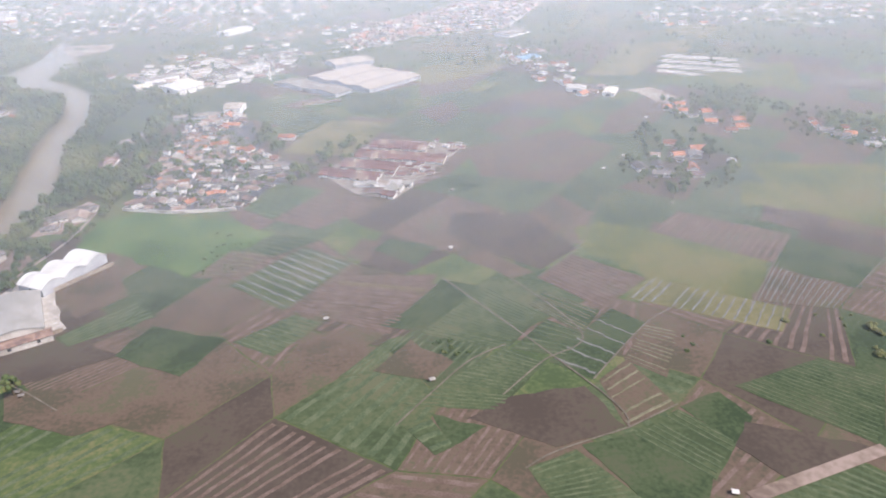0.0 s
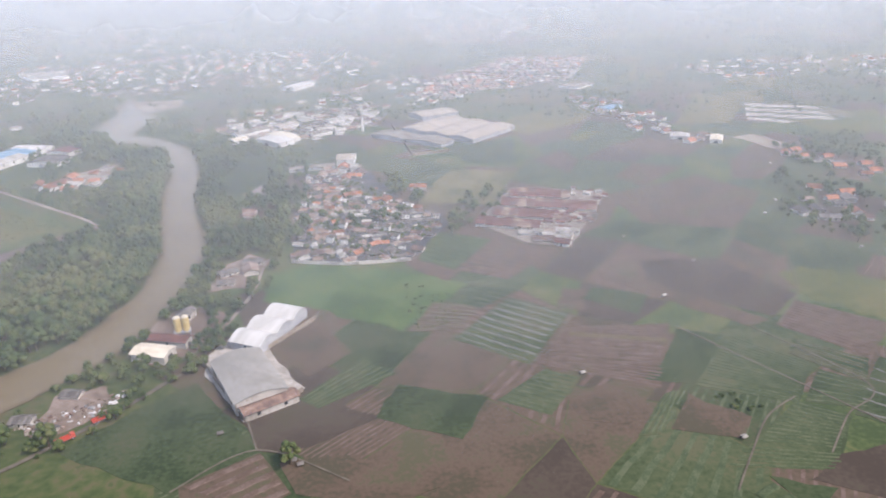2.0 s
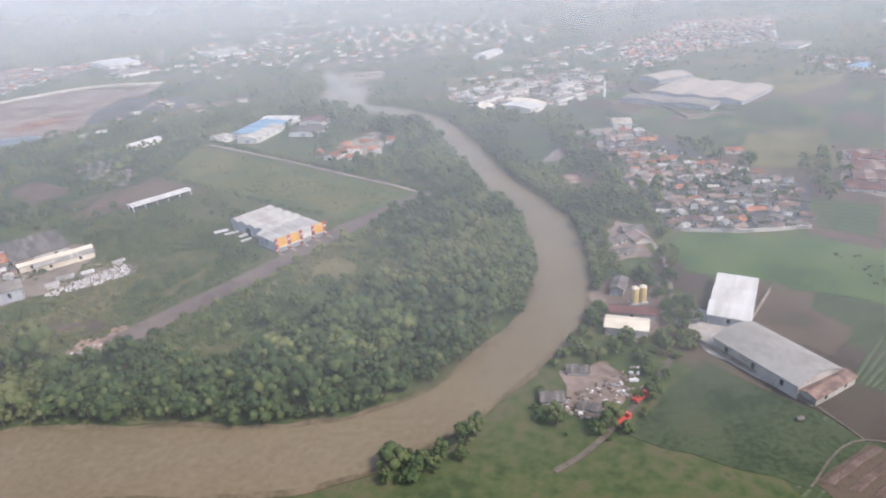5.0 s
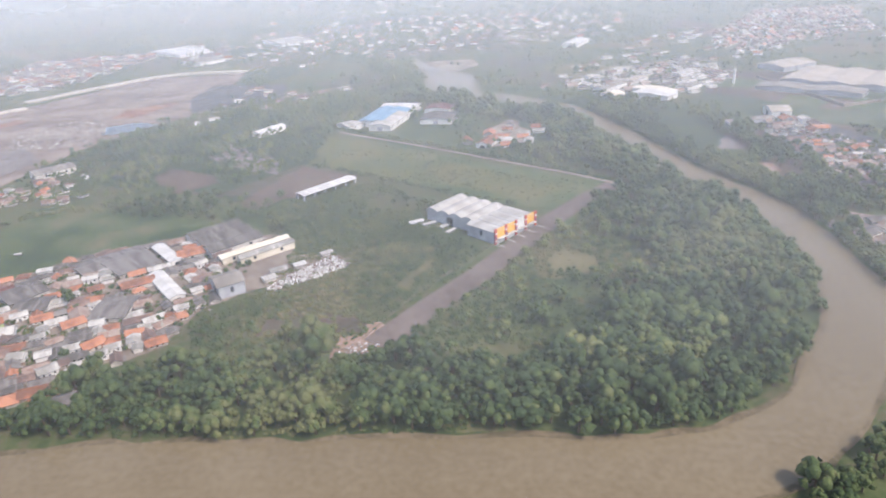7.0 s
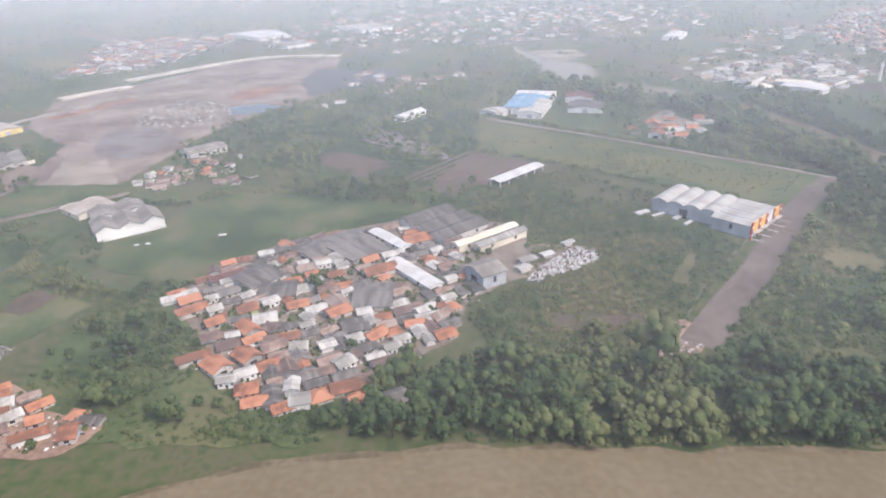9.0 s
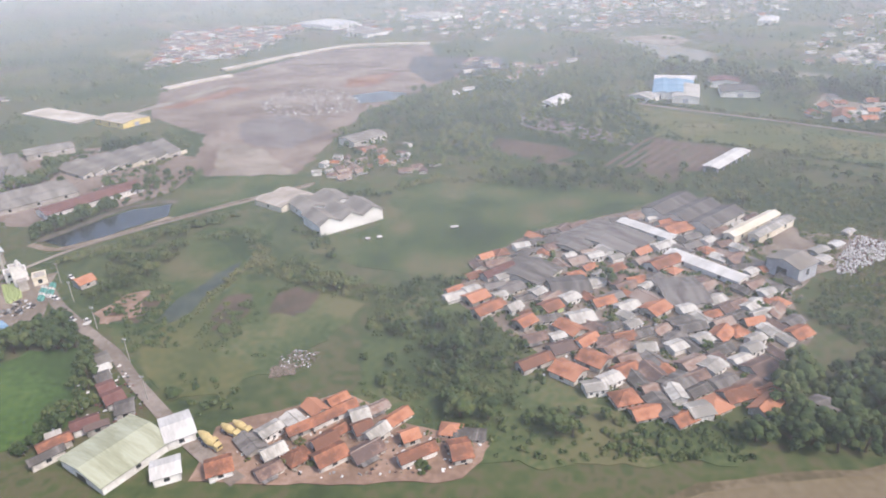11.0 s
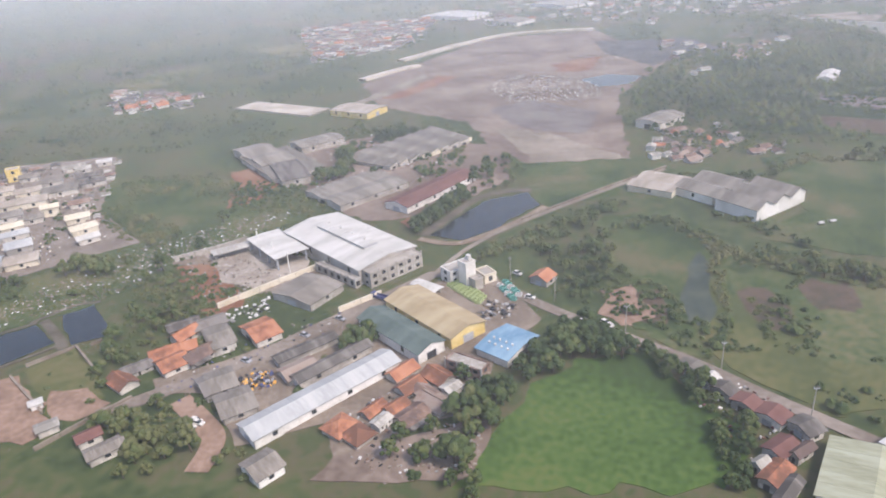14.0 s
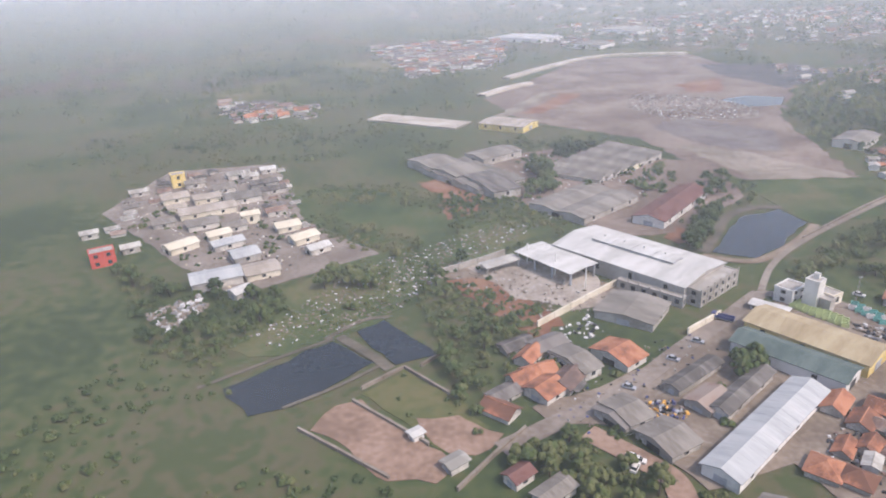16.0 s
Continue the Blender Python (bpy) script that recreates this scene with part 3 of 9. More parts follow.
# ---- trees ----
def tree_shape(seed, tall=1.0, wide=1.0, leaves=44, lobes=11, low=False):
    """Verts and faces of a trunk with limbs, and of a crown of many overlapping leaf clumps with loose sprays between; about 4.5 m high."""
    rng = random.Random(seed)
    H = 4.4 * tall
    tv, tf = [], []

    def limb(p, q, r0, r1):
        d = (q - p).normalized()
        a = d.orthogonal().normalized()
        b = d.cross(a)
        k = len(tv)
        for c, r in ((p, r0), (q, r1)):
            for i in range(5):
                t = math.tau * i / 5
                tv.append(tuple(c + a * r * math.cos(t) + b * r * math.sin(t)))
        for i in range(5):
            tf.append((k + i, k + (i + 1) % 5, k + 5 + (i + 1) % 5, k + 5 + i))

    clumps = []
    if low:
        for i in range(lobes):
            t, r = math.tau * (i + rng.uniform(-.4, .4)) / lobes, rng.uniform(0.5, 1.5) * wide
            clumps.append((Vector((math.cos(t) * r, math.sin(t) * r, H * rng.uniform(0.1, 0.42))), rng.uniform(0.8, 1.5) * wide))
    else:
        top = Vector((rng.uniform(-.3, .3), rng.uniform(-.3, .3), H * 0.55))
        limb(Vector((0, 0, -0.2)), top, 0.2, 0.11)
        for i in range(lobes):
            t = 2.4 * i + rng.uniform(-.4, .4)
            u = (i + 0.5) / lobes
            r = (1.75 - 1.25 * u) * rng.uniform(0.75, 1.15) * wide
            c = Vector((math.cos(t) * r, math.sin(t) * r, H * (0.42 + 0.42 * u + rng.uniform(-.06, .06))))
            clumps.append((c, rng.uniform(0.5, 0.98) * wide))
            if i < 3:
                limb(top * rng.uniform(0.7, 0.95), c, 0.08, 0.03)
    cv, cf = [], []
    rings = ((0.6, 0.62, 5), (0.0, 0.95, 6)) if low else ((0.66, 0.66, 5), (0.05, 1.0, 5), (-0.62, 0.66, 4))
    for c, r in clumps:
        k = len(cv)
        cv.append(tuple(c + Vector((rng.uniform(-.2, .2), rng.uniform(-.2, .2), rng.uniform(0.75, 1.0) * r))))
        starts = []
        for h, w, n in rings:
            starts.append((len(cv), n))
            for i in range(n):
                t = math.tau * (i + rng.uniform(-.25, .25)) / n
                q = r * w * rng.uniform(0.72, 1.12)
                cv.append((c.x + math.cos(t) * q, c.y + math.sin(t) * q, c.z + r * 0.85 * (h + rng.uniform(-.14, .14))))
        s0, n0 = starts[0]
        cf += [(k, s0 + i, s0 + (i + 1) % n0) for i in range(n0)]
        for (p, n), (q, m) in zip(starts, starts[1:]):
            big = max(n, m)
            for i in range(big):
                a, b, e, f2 = p + i * n // big, p + ((i + 1) % big) * n // big, q + i * m // big, q + ((i + 1) % big) * m // big
                if e != f2:
                    cf.append((a, e, f2))
                if a != b:
                    cf.append((a, f2, b))
    for i in range(leaves):
        c, r = rng.choice(clumps)
        d = Vector((rng.gauss(0, 1), rng.gauss(0, 1), rng.gauss(0.5, 0.7))).normalized()
        p = c + Vector((d.x * r, d.y * r, d.z * r * 0.85)) * rng.uniform(0.92, 1.16)
        d = (d + Vector((rng.uniform(-.3, .3), rng.uniform(-.3, .3), rng.uniform(0.1, .6)))).normalized()
        a = d.orthogonal().normalized()
        a.rotate(Matrix.Rotation(rng.uniform(0, 6.3), 3, d))
        b = d.cross(a)
        s = rng.uniform(0.22, 0.5) * (0.6 + 0.4 * wide)
        k = len(cv)
        cv += [tuple(p - a * s), tuple(p - b * s * 0.8 + d * 0.08), tuple(p + a * s - d * 0.1), tuple(p + b * s * 0.8)]
        cf += [(k, k + 1, k + 3), (k + 1, k + 2, k + 3)]
    return tv, tf, cv, cf


def joined_trees(name, places, shapes, label, leaf="leaves"):
    """A wood that nobody could count, as one mesh."""
    if not places:
        return
    kit = []
    for tv, tf, cv, cf in shapes:
        v = np.array(tv + cv, dtype=np.float32)
        loops, starts, slot = [], [], []
        for faces, off, m in ((tf, 0, 0), (cf, len(tv), 1)):
            for fc in faces:
                starts.append(len(loops))
                loops += [i + off for i in fc]
                slot.append(m)
        kit.append((v, np.array(loops), np.array(starts), np.array(slot)))
    V, LO, ST, SL, nv, nl = [], [], [], [], 0, 0
    for x, y, k, kz, a, which in places:
        v, lo, st, sl = kit[which % len(kit)]
        c, s = math.cos(a) * k, math.sin(a) * k
        w = np.empty_like(v)
        w[:, 0], w[:, 1], w[:, 2] = v[:, 0] * c - v[:, 1] * s + x, v[:, 0] * s + v[:, 1] * c + y, v[:, 2] * k * kz
        V.append(w), LO.append(lo + nv), ST.append(st + nl), SL.append(sl)
        nv, nl = nv + len(v), nl + len(lo)
    V, LO, ST, SL = np.concatenate(V), np.concatenate(LO), np.concatenate(ST), np.concatenate(SL)
    me = bpy.data.meshes.new(name)
    me.vertices.add(len(V)), me.loops.add(len(LO)), me.polygons.add(len(ST))
    me.vertices.foreach_set("co", V.ravel())
    me.loops.foreach_set("vertex_index", LO.astype(np.int32))
    me.polygons.foreach_set("loop_start", ST.astype(np.int32))
    me.materials.append(MAT["bark"]), me.materials.append(MAT[leaf])
    me.polygons.foreach_set("material_index", SL.astype(np.int32))
    me.polygons.foreach_set("use_smooth", SL.astype(bool))
    me.update(calc_edges=True)
    me.validate()
    tagged(new(name, me), label, "trees", kind="stuff")


NEAR, BUSH, DRY, PALE, FAR, HORIZON = [], [], [], [], [], []


def wood(ring, step, size, seed, store=None, spread=0.28, thin=0.0, gap=0.62, clump=0.0, free=False):
    """Marks places for trees within a ring, apart from houses and halls."""
    store = NEAR if store is None else store
    rng = random.Random(seed)
    xs, ys = [p[0] for p in ring], [p[1] for p in ring]
    y = min(ys)
    while y < max(ys):
        x = min(xs)
        while x < max(xs):
            px, py = x + rng.uniform(-.5, .5) * step, y + rng.uniform(-.5, .5) * step
            k = size * math.exp(rng.gauss(0, spread))
            a, w, dz, drop = rng.uniform(0, 6.3), rng.randrange(99), rng.uniform(0.8, 1.2), rng.random()
            if clump and noise.noise(Vector((px, py, seed)) * 0.04) < clump - 0.5:
                drop = 0.0 if thin else 2.0
                x += step
                continue
            if drop >= thin and inside(px, py, ring) and (free or take(px, py, step * 0.36 * gap)):
                store.append((px, py, k, dz, a, w))
            x += step
        y += step


def hedge(line, width, size, seed, store=None):
    """A ragged line of bushes along (x, y) points."""
    rng = random.Random(seed)
    for p, q in zip(line, line[1:]):
        d = Vector((q[0] - p[0], q[1] - p[1]))
        for i in range(int(d.length * width * 0.55)):
            a = Vector(p) + d * rng.random() + Vector((rng.gauss(0, width * 0.3), rng.gauss(0, width * 0.3)))
            if take(a.x, a.y, 0.25):
                (BUSH if store is None else store).append((a.x, a.y, size * math.exp(rng.gauss(0, 0.3)), rng.uniform(0.8, 1.2), rng.uniform(0, 6.3), rng.randrange(99)))


# ---- smaller builders ----
def boundary_wall(line, high, mat, label, thick=0.3):
    """A free-standing wall with a coping, along a line of (x, y)."""
    root = tagged(new("boundary_wall"), label, "wall", kind="structure")
    for p, q in zip(line, line[1:]):
        d = Vector((q[0] - p[0], q[1] - p[1]))
        n = max(1, round(d.length / 5))
        s = Vector((-d.y, d.x)).normalized() * thick / 2
        for i in range(n):
            a, b = Vector(p) + d * (i / n), Vector(p) + d * ((i + 0.97) / n)
            me = Shape().quad_prism([(a + s).to_tuple(), (a - s).to_tuple(), (b - s).to_tuple(), (b + s).to_tuple()], -0.2, high).mesh("panel", mat)
            part("panel", me, root)
            s2 = s * 1.5
            part("coping", Shape().quad_prism([(a + s2).to_tuple(), (a - s2).to_tuple(), (b - s2).to_tuple(), (b + s2).to_tuple()], high, high + 0.1).mesh("coping", mat), root)
    return root


def scatter(name, ring, count, size, mats, label, seed, category="rubble", tall=0.6):
    """Loose scraps strewn over a piece of ground, as one mesh."""
    rng = random.Random(seed)
    xs, ys = [p[0] for p in ring], [p[1] for p in ring]
    v, f, slot = [], [], []
    made = 0
    for _ in range(count * 6):
        x, y = rng.uniform(min(xs), max(xs)), rng.uniform(min(ys), max(ys))
        if made >= count or not inside(x, y, ring):
            continue
        made += 1
        claim(x, y, size * 0.3)
        a, w, l, h = rng.uniform(0, 6.3), size * rng.uniform(0.3, 1.2), size * rng.uniform(0.3, 1.6), size * tall * rng.uniform(0.3, 1.2)
        c, s = math.cos(a), math.sin(a)
        k = len(v)
        tip = [rng.uniform(0.5, 1.0) for _ in range(4)]
        for z in (-0.05, 1):
            for i, (u, t) in enumerate(((-w, -l), (w, -l), (w, l), (-w, l))):
                g = 1 if z < 0 else 0.8
                v.append((x + (u * c - t * s) * g / 2, y + (u * s + t * c) * g / 2, LAYER[0] + (-0.05 if z < 0 else h * tip[i])))
        f += [(k + 4, k + 5, k + 6, k + 7)] + [(k + i, k + (i + 1) % 4, k + 4 + (i + 1) % 4, k + 4 + i) for i in range(4)]
        slot += [rng.randrange(len(mats))] * 5
    tagged(new(name, mesh_of(name, v, f, mats, slot)), label, category, kind="stuff")


def tube(r0, r1, z0, z1, x=0.0, y=0.0, n=12):
    s = Shape()
    ring0 = [(x + r0 * math.cos(math.tau * i / n), y + r0 * math.sin(math.tau * i / n), z0) for i in range(n)]
    ring1 = [(x + r1 * math.cos(math.tau * i / n), y + r1 * math.sin(math.tau * i / n), z1) for i in range(n)]
    s.v = ring0 + ring1
    s.f = [tuple(reversed(range(n))), tuple(range(n, 2 * n))] + [(i, (i + 1) % n, n + (i + 1) % n, n + i) for i in range(n)]
    return s


def silo(x, y):
    root = tagged(new("silo"), "pair of yellow cement silos on a steel frame", "silo")
    root.matrix_world = pose(x, y, 0, 0, 0, 15)
    for dx in (-1.15, 1.15):
        tank = part("tank", tube(1.05, 1.05, 2.6, 7.0, dx).mesh("tank", "yellow_paint"), root)
        part("hopper", tube(0.25, 1.05, 1.6, 2.6, dx).mesh("hopper", "yellow_paint"), tank)
        part("cap", tube(1.1, 0.5, 7.0, 7.5, dx).mesh("cap", "cream"), tank, "cream cap")
        for ux in (-0.8, 0.8):
            for uy in (-0.8, 0.8):
                part("leg", Shape().box(dx + ux - 0.08, dx + ux + 0.08, uy - 0.08, uy + 0.08, -0.1, 3.0).mesh("leg", "grey_wall"), root)
    part("walkway", Shape().box(-2.4, 2.4, -1.3, 1.3, 2.5, 2.62).mesh("walkway", "grey_wall"), root)


def facade(root, length, width, eave):
    """The coloured fronts of four units: panels, columns, shutters and a parapet."""
    x = length / 2 + 0.03
    u = width / 4
    part("parapet", Shape().box(x - 0.1, x + 0.15, -width / 2, width / 2, eave - 0.6, eave + 1.2).mesh("parapet", "white_wall"), root)
    for i in range(4):
        y0 = -width / 2 + i * u
        col = "orange_paint" if i % 2 == 0 else "white_wall"
        part("front_panel", Shape().box(x + 0.16, x + 0.3, y0 + u * 0.14, y0 + u * 0.86, eave * 0.52, eave + 1.3).mesh("front_panel", "orange_paint" if i in (0, 1, 3) else "white_wall"), root, "orange front panel" if col == "orange_paint" else "")
        part("shutter", Shape().box(x - 0.02, x + 0.1, y0 + u * 0.16, y0 + u * 0.84, -0.1, eave * 0.48).mesh("shutter", "white_wall"), root, "white roller shutter")
        part("canopy", Shape().box(x, x + 1.6, y0 + u * 0.1, y0 + u * 0.9, eave * 0.49, eave * 0.52).mesh("canopy", "concrete"), root)
    for i in range(5):
        y = -width / 2 + i * u
        column = part("column", Shape().box(x + 0.05, x + 0.5, y - 0.45, y + 0.45, -0.1, eave + 1.4).mesh("column", "red_paint"), root, "red column with white and navy squares")
        for k in range(3):
            z = eave * (0.25 + 0.33 * k)
            part("column_band", Shape().box(x + 0.48, x + 0.56, y - 0.47, y + 0.47, z, z + 0.5).mesh("column_band", "white_wall" if k != 1 else "blue_paint"), column)
    for i in range(5):
        y = -width / 2 + i * u
        part("divider", Shape().box(x + 0.4, x + 4.2, y - 0.25, y + 0.25, -0.1, 0.35).mesh("divider", "concrete"), root, "low concrete divider")
    for i in range(1, 4):
        y = -width / 2 + i * u
        part("fire_wall", Shape().box(-length / 2 + 0.2, x - 0.1, y - 0.08, y + 0.08, eave - 0.3, eave + 0.3).mesh("fire_wall", "grey_wall"), root, "thin grey dividing wall across the roof")


def wheel(parent, x, y, r=0.28):
    s = Shape()
    n = 10
    for dy in (-0.1, 0.1):
        s.v += [(x + r * math.cos(math.tau * i / n), y + dy, r + r * math.sin(math.tau * i / n)) for i in range(n)]
    s.f = [tuple(range(n)), tuple(reversed(range(n, 2 * n)))] + [(i, n + i, n + (i + 1) % n, (i + 1) % n) for i in range(n)]
    tyre = part("wheel", s.mesh("wheel", "dark"), parent)
    side = 0.11 if y > 0 else -0.11
    part("rim", Shape().box(x - r * 0.5, x + r * 0.5, y + side - 0.01, y + side + 0.01, r * 0.5, r * 1.5).mesh("rim", "grey_wall"), tyre, "grey wheel rim")


def car(x, y, angle, paint, label):
    root = tagged(new("car"), label, "car", "parked cars")
    root.matrix_world = pose(x, y, LAYER[0], 0, 0, angle)
    part("body", Shape().quad_prism([(-1.15, -0.46), (1.15, -0.46), (1.15, 0.46), (-1.15, 0.46)], 0.16, [0.5, 0.44, 0.44, 0.5]).mesh("body", paint), root)
    cab = Shape()
    cab.v = [(-0.95, -0.43, 0.46), (0.55, -0.43, 0.46), (0.55, 0.43, 0.46), (-0.95, 0.43, 0.46), (-0.7, -0.36, 0.85), (0.2, -0.36, 0.85), (0.2, 0.36, 0.85), (-0.7, 0.36, 0.85)]
    cab.f = [(3, 2, 1, 0), (4, 5, 6, 7), (0, 1, 5, 4), (1, 2, 6, 5), (2, 3, 7, 6), (3, 0, 4, 7)]
    part("cabin", cab.mesh("cabin", "glass"), root)
    part("car_roof", Shape().box(-0.66, 0.16, -0.35, 0.35, 0.84, 0.88).mesh("car_roof", paint), root)
    for wx in (-0.7, 0.7):
        for wy in (-0.42, 0.42):
            wheel(root, wx, wy, 0.18)


def truck(x, y, angle, paint, label, load="drum"):
    root = tagged(new("truck"), label, "truck", "parked trucks")
    root.matrix_world = pose(x, y, LAYER[0], 0, 0, angle)
    part("cab", Shape().quad_prism([(1.3, -0.6), (2.2, -0.6), (2.2, 0.6), (1.3, 0.6)], 0.35, [1.55, 1.35, 1.35, 1.55]).mesh("cab", paint), root)
    part("windscreen", Shape().box(2.12, 2.22, -0.5, 0.5, 0.9, 1.25).mesh("windscreen", "glass"), root)
    part("chassis", Shape().box(-2.2, 2.1, -0.45, 0.45, 0.3, 0.5).mesh("chassis", "grey_wall"), root)
    if load == "drum":
        d = Shape()
        n, rings = 10, ((-2.0, 0.35, 1.5), (-1.3, 0.62, 1.35), (-0.2, 0.78, 1.25), (0.9, 0.55, 1.1))
        for xx, r, z in rings:
            d.v += [(xx, r * math.cos(math.tau * i / n), z + r * math.sin(math.tau * i / n)) for i in range(n)]
        for k in range(3):
            d.f += [(k * n + i, k * n + (i + 1) % n, (k + 1) * n + (i + 1) % n, (k + 1) * n + i) for i in range(n)]
        d.f += [tuple(reversed(range(n))), tuple(range(3 * n, 4 * n))]
        part("drum", d.mesh("drum", "lime_roof" if paint != "yellow_paint" else "yellow_paint"), root)
    else:
        part("bed", Shape().box(-2.2, 1.2, -0.62, -0.54, 0.5, 1.1).box(-2.2, 1.2, 0.54, 0.62, 0.5, 1.1).box(-2.2, -2.12, -0.54, 0.54, 0.5, 1.1).box(-2.2, 1.2, -0.54, 0.54, 0.5, 0.58).mesh("bed", paint), root)
    for wx in (-1.7, -1.0, 1.6):
        for wy in (-0.5, 0.5):
            wheel(root, wx, wy, 0.3)


def pole(x, y, high, label="pale concrete utility pole beside the road"):
    root = tagged(new("utility_pole"), label, "pole", "utility poles")
    root.matrix_world = pose(x, y, 0)
    part("post", tube(0.1, 0.06, -0.2, high, n=8).mesh("post", "concrete"), root)
    arm = part("crossarm", Shape().box(-0.45, 0.45, -0.05, 0.05, high - 0.5, high - 0.4).mesh("crossarm", "grey_wall"), root)
    for dx in (-0.38, 0.0, 0.38):
        part("insulator", tube(0.04, 0.04, high - 0.36, high - 0.16, dx, n=6).mesh("insulator", "white_wall"), arm)


def precast(x, y, angle, mat, label):
    """A hollow precast block, open on top, standing in a yard."""
    s = Shape().box(-0.7, 0.7, -0.45, -0.33, 0, 0.75).box(-0.7, 0.7, 0.33, 0.45, 0, 0.75).box(-0.7, -0.58, -0.33, 0.33, 0, 0.75).box(0.58, 0.7, -0.33, 0.33, 0, 0.75)
    ob = tagged(new("precast_block"), label, "block", "precast blocks in rows")
    ob.matrix_world = pose(x, y, 0.2, 0, 0, angle)
    part("ring", s.mesh("ring", mat), ob)
    part("base", Shape().box(-0.58, 0.58, -0.33, 0.33, 0, 0.08).mesh("base", mat), ob)


def hut(x, y, angle, roof="pale_roof", label="tiny field hut with a pale roof"):
    root = tagged(new("field_hut"), label, "hut", "field huts")
    root.matrix_world = pose(x, y, 0, 0, 0, angle) @ Matrix.Diagonal((0.65, 0.65, 0.65, 1))
    for px in (-0.8, 0.8):
        for py in (-0.6, 0.6):
            part("post", Shape().box(px - 0.06, px + 0.06, py - 0.06, py + 0.06, -0.1, 1.3).mesh("post", "bark"), root)
    part("back_wall", Shape().box(-0.85, 0.85, 0.55, 0.62, 0.1, 1.2).mesh("back_wall", "wall"), root)
    part("roof", Shape().slab([(-0.95, 1.25), (0, 1.7), (0.95, 1.25)], -1.15, 1.15, 0.08).mesh("roof", roof), root)


FIELD_WORDS = {"pasture": "small plot of dull green pasture", 
    "grass": "green grassy plot among vegetable fields",
    "dark_green": "dark green crop plot among fields",
    "brown": "bare brown ploughed plot among fields",
    "dark_soil": "dark fallow plot among fields",
    "scrub": "overgrown olive-green plot among fields",
}


def parcels(x0, x1, y0, y1, angle, du, dv, mats, seed, skip=0.0, single=False):
    """A patchwork of small fields on a loose slanting grid, one piece of ground."""
    rng = random.Random(seed)
    ca, sa = math.cos(radians(angle)), math.sin(radians(angle))
    reach = math.hypot(x1 - x0, y1 - y0) / 2
    cx, cy = (x0 + x1) / 2, (y0 + y1) / 2
    n, m = int(reach / du) + 1, int(reach / dv) + 1
    z = 0.03

    def corner(i, j):
        r = random.Random(i * 7919 + j * 104729 + seed)
        u, w = (i + r.uniform(-.28, .28)) * du, (j + r.uniform(-.28, .28)) * dv
        return cx + ca * u - sa * w, cy + sa * u + ca * w

    if single:
        for i in range(-n, n):
            for j in range(-m, m):
                ring = [corner(i, j), corner(i + 1, j), corner(i + 1, j + 1), corner(i, j + 1)]
                mx, my = sum(p[0] for p in ring) / 4, sum(p[1] for p in ring) / 4
                which, turned, beds = rng.randrange(len(mats)), rng.random() < 0.5, rng.randint(6, 14) if rng.random() < 0.45 else 0
                if not (x0 < mx < x1 and y0 < my < y1):
                    continue
                mat = mats[which]
                ring = [(mx + (p[0] - mx) * 0.985, my + (p[1] - my) * 0.985) for p in ring]
                if turned:
                    ring = ring[1:] + ring[:1]
                ob = new("field", Shape().quad_prism(ragged(ring, 0.3), z - 0.05, z).mesh("field", mat))
                tagged(ob, FIELD_WORDS[mat], "field", kind="structure")
                if beds:
                    keep, LAYER[0] = LAYER[0], z
                    rows_on(ob, *ring, beds, "crop_soil" if mat in ("brown", "dark_soil") else "crop_green", 0.42, 0.012)
                    LAYER[0] = keep
        return
    v, f, slot = [], [], []
    for i in range(-n, n):
        for j in range(-m, m):
            ring = [corner(i, j), corner(i + 1, j), corner(i + 1, j + 1), corner(i, j + 1)]
            mx, my = sum(p[0] for p in ring) / 4, sum(p[1] for p in ring) / 4
            which, drop = rng.randrange(len(mats)), rng.random()
            if drop < skip or not (x0 < mx < x1 and y0 < my < y1):
                continue
            g = 0.985
            k = len(v)
            v += [(mx + (p[0] - mx) * g, my + (p[1] - my) * g, z) for p in ring]
            f.append((k, k + 1, k + 2, k + 3))
            slot.append(which)
            # raised beds in some of them
            if rng.random() < 0.45:
                c = 0 if mats[which] in ('grass', 'dark_green', 'scrub', 'meadow') and rng.random() < 0.7 else 1
                beds = rng.randint(6, 14)
                a, b, e, d = (Vector((*p, z + 0.006)) for p in ring)
                if rng.random() < 0.5:
                    a, b, e, d = b, e, d, a
                for q in range(beds):
                    t0, t1 = (q + 0.3) / beds, (q + 0.7) / beds
                    k = len(v)
                    v += [tuple(a.lerp(d, t0).lerp(b.lerp(e, t0), 0.04)), tuple(a.lerp(d, t0).lerp(b.lerp(e, t0), 0.96)), tuple(a.lerp(d, t1).lerp(b.lerp(e, t1), 0.96)), tuple(a.lerp(d, t1).lerp(b.lerp(e, t1), 0.04))]
                    f.append((k, k + 1, k + 2, k + 3))
                    slot.append(len(mats) + c)
    me = mesh_of("farmland", v, f, list(mats) + ["crop_green", "crop_soil", "crop_dry"], slot)
    tagged(new("farmland", me), "patchwork of small green and brown vegetable plots", "farmland", kind="stuff")


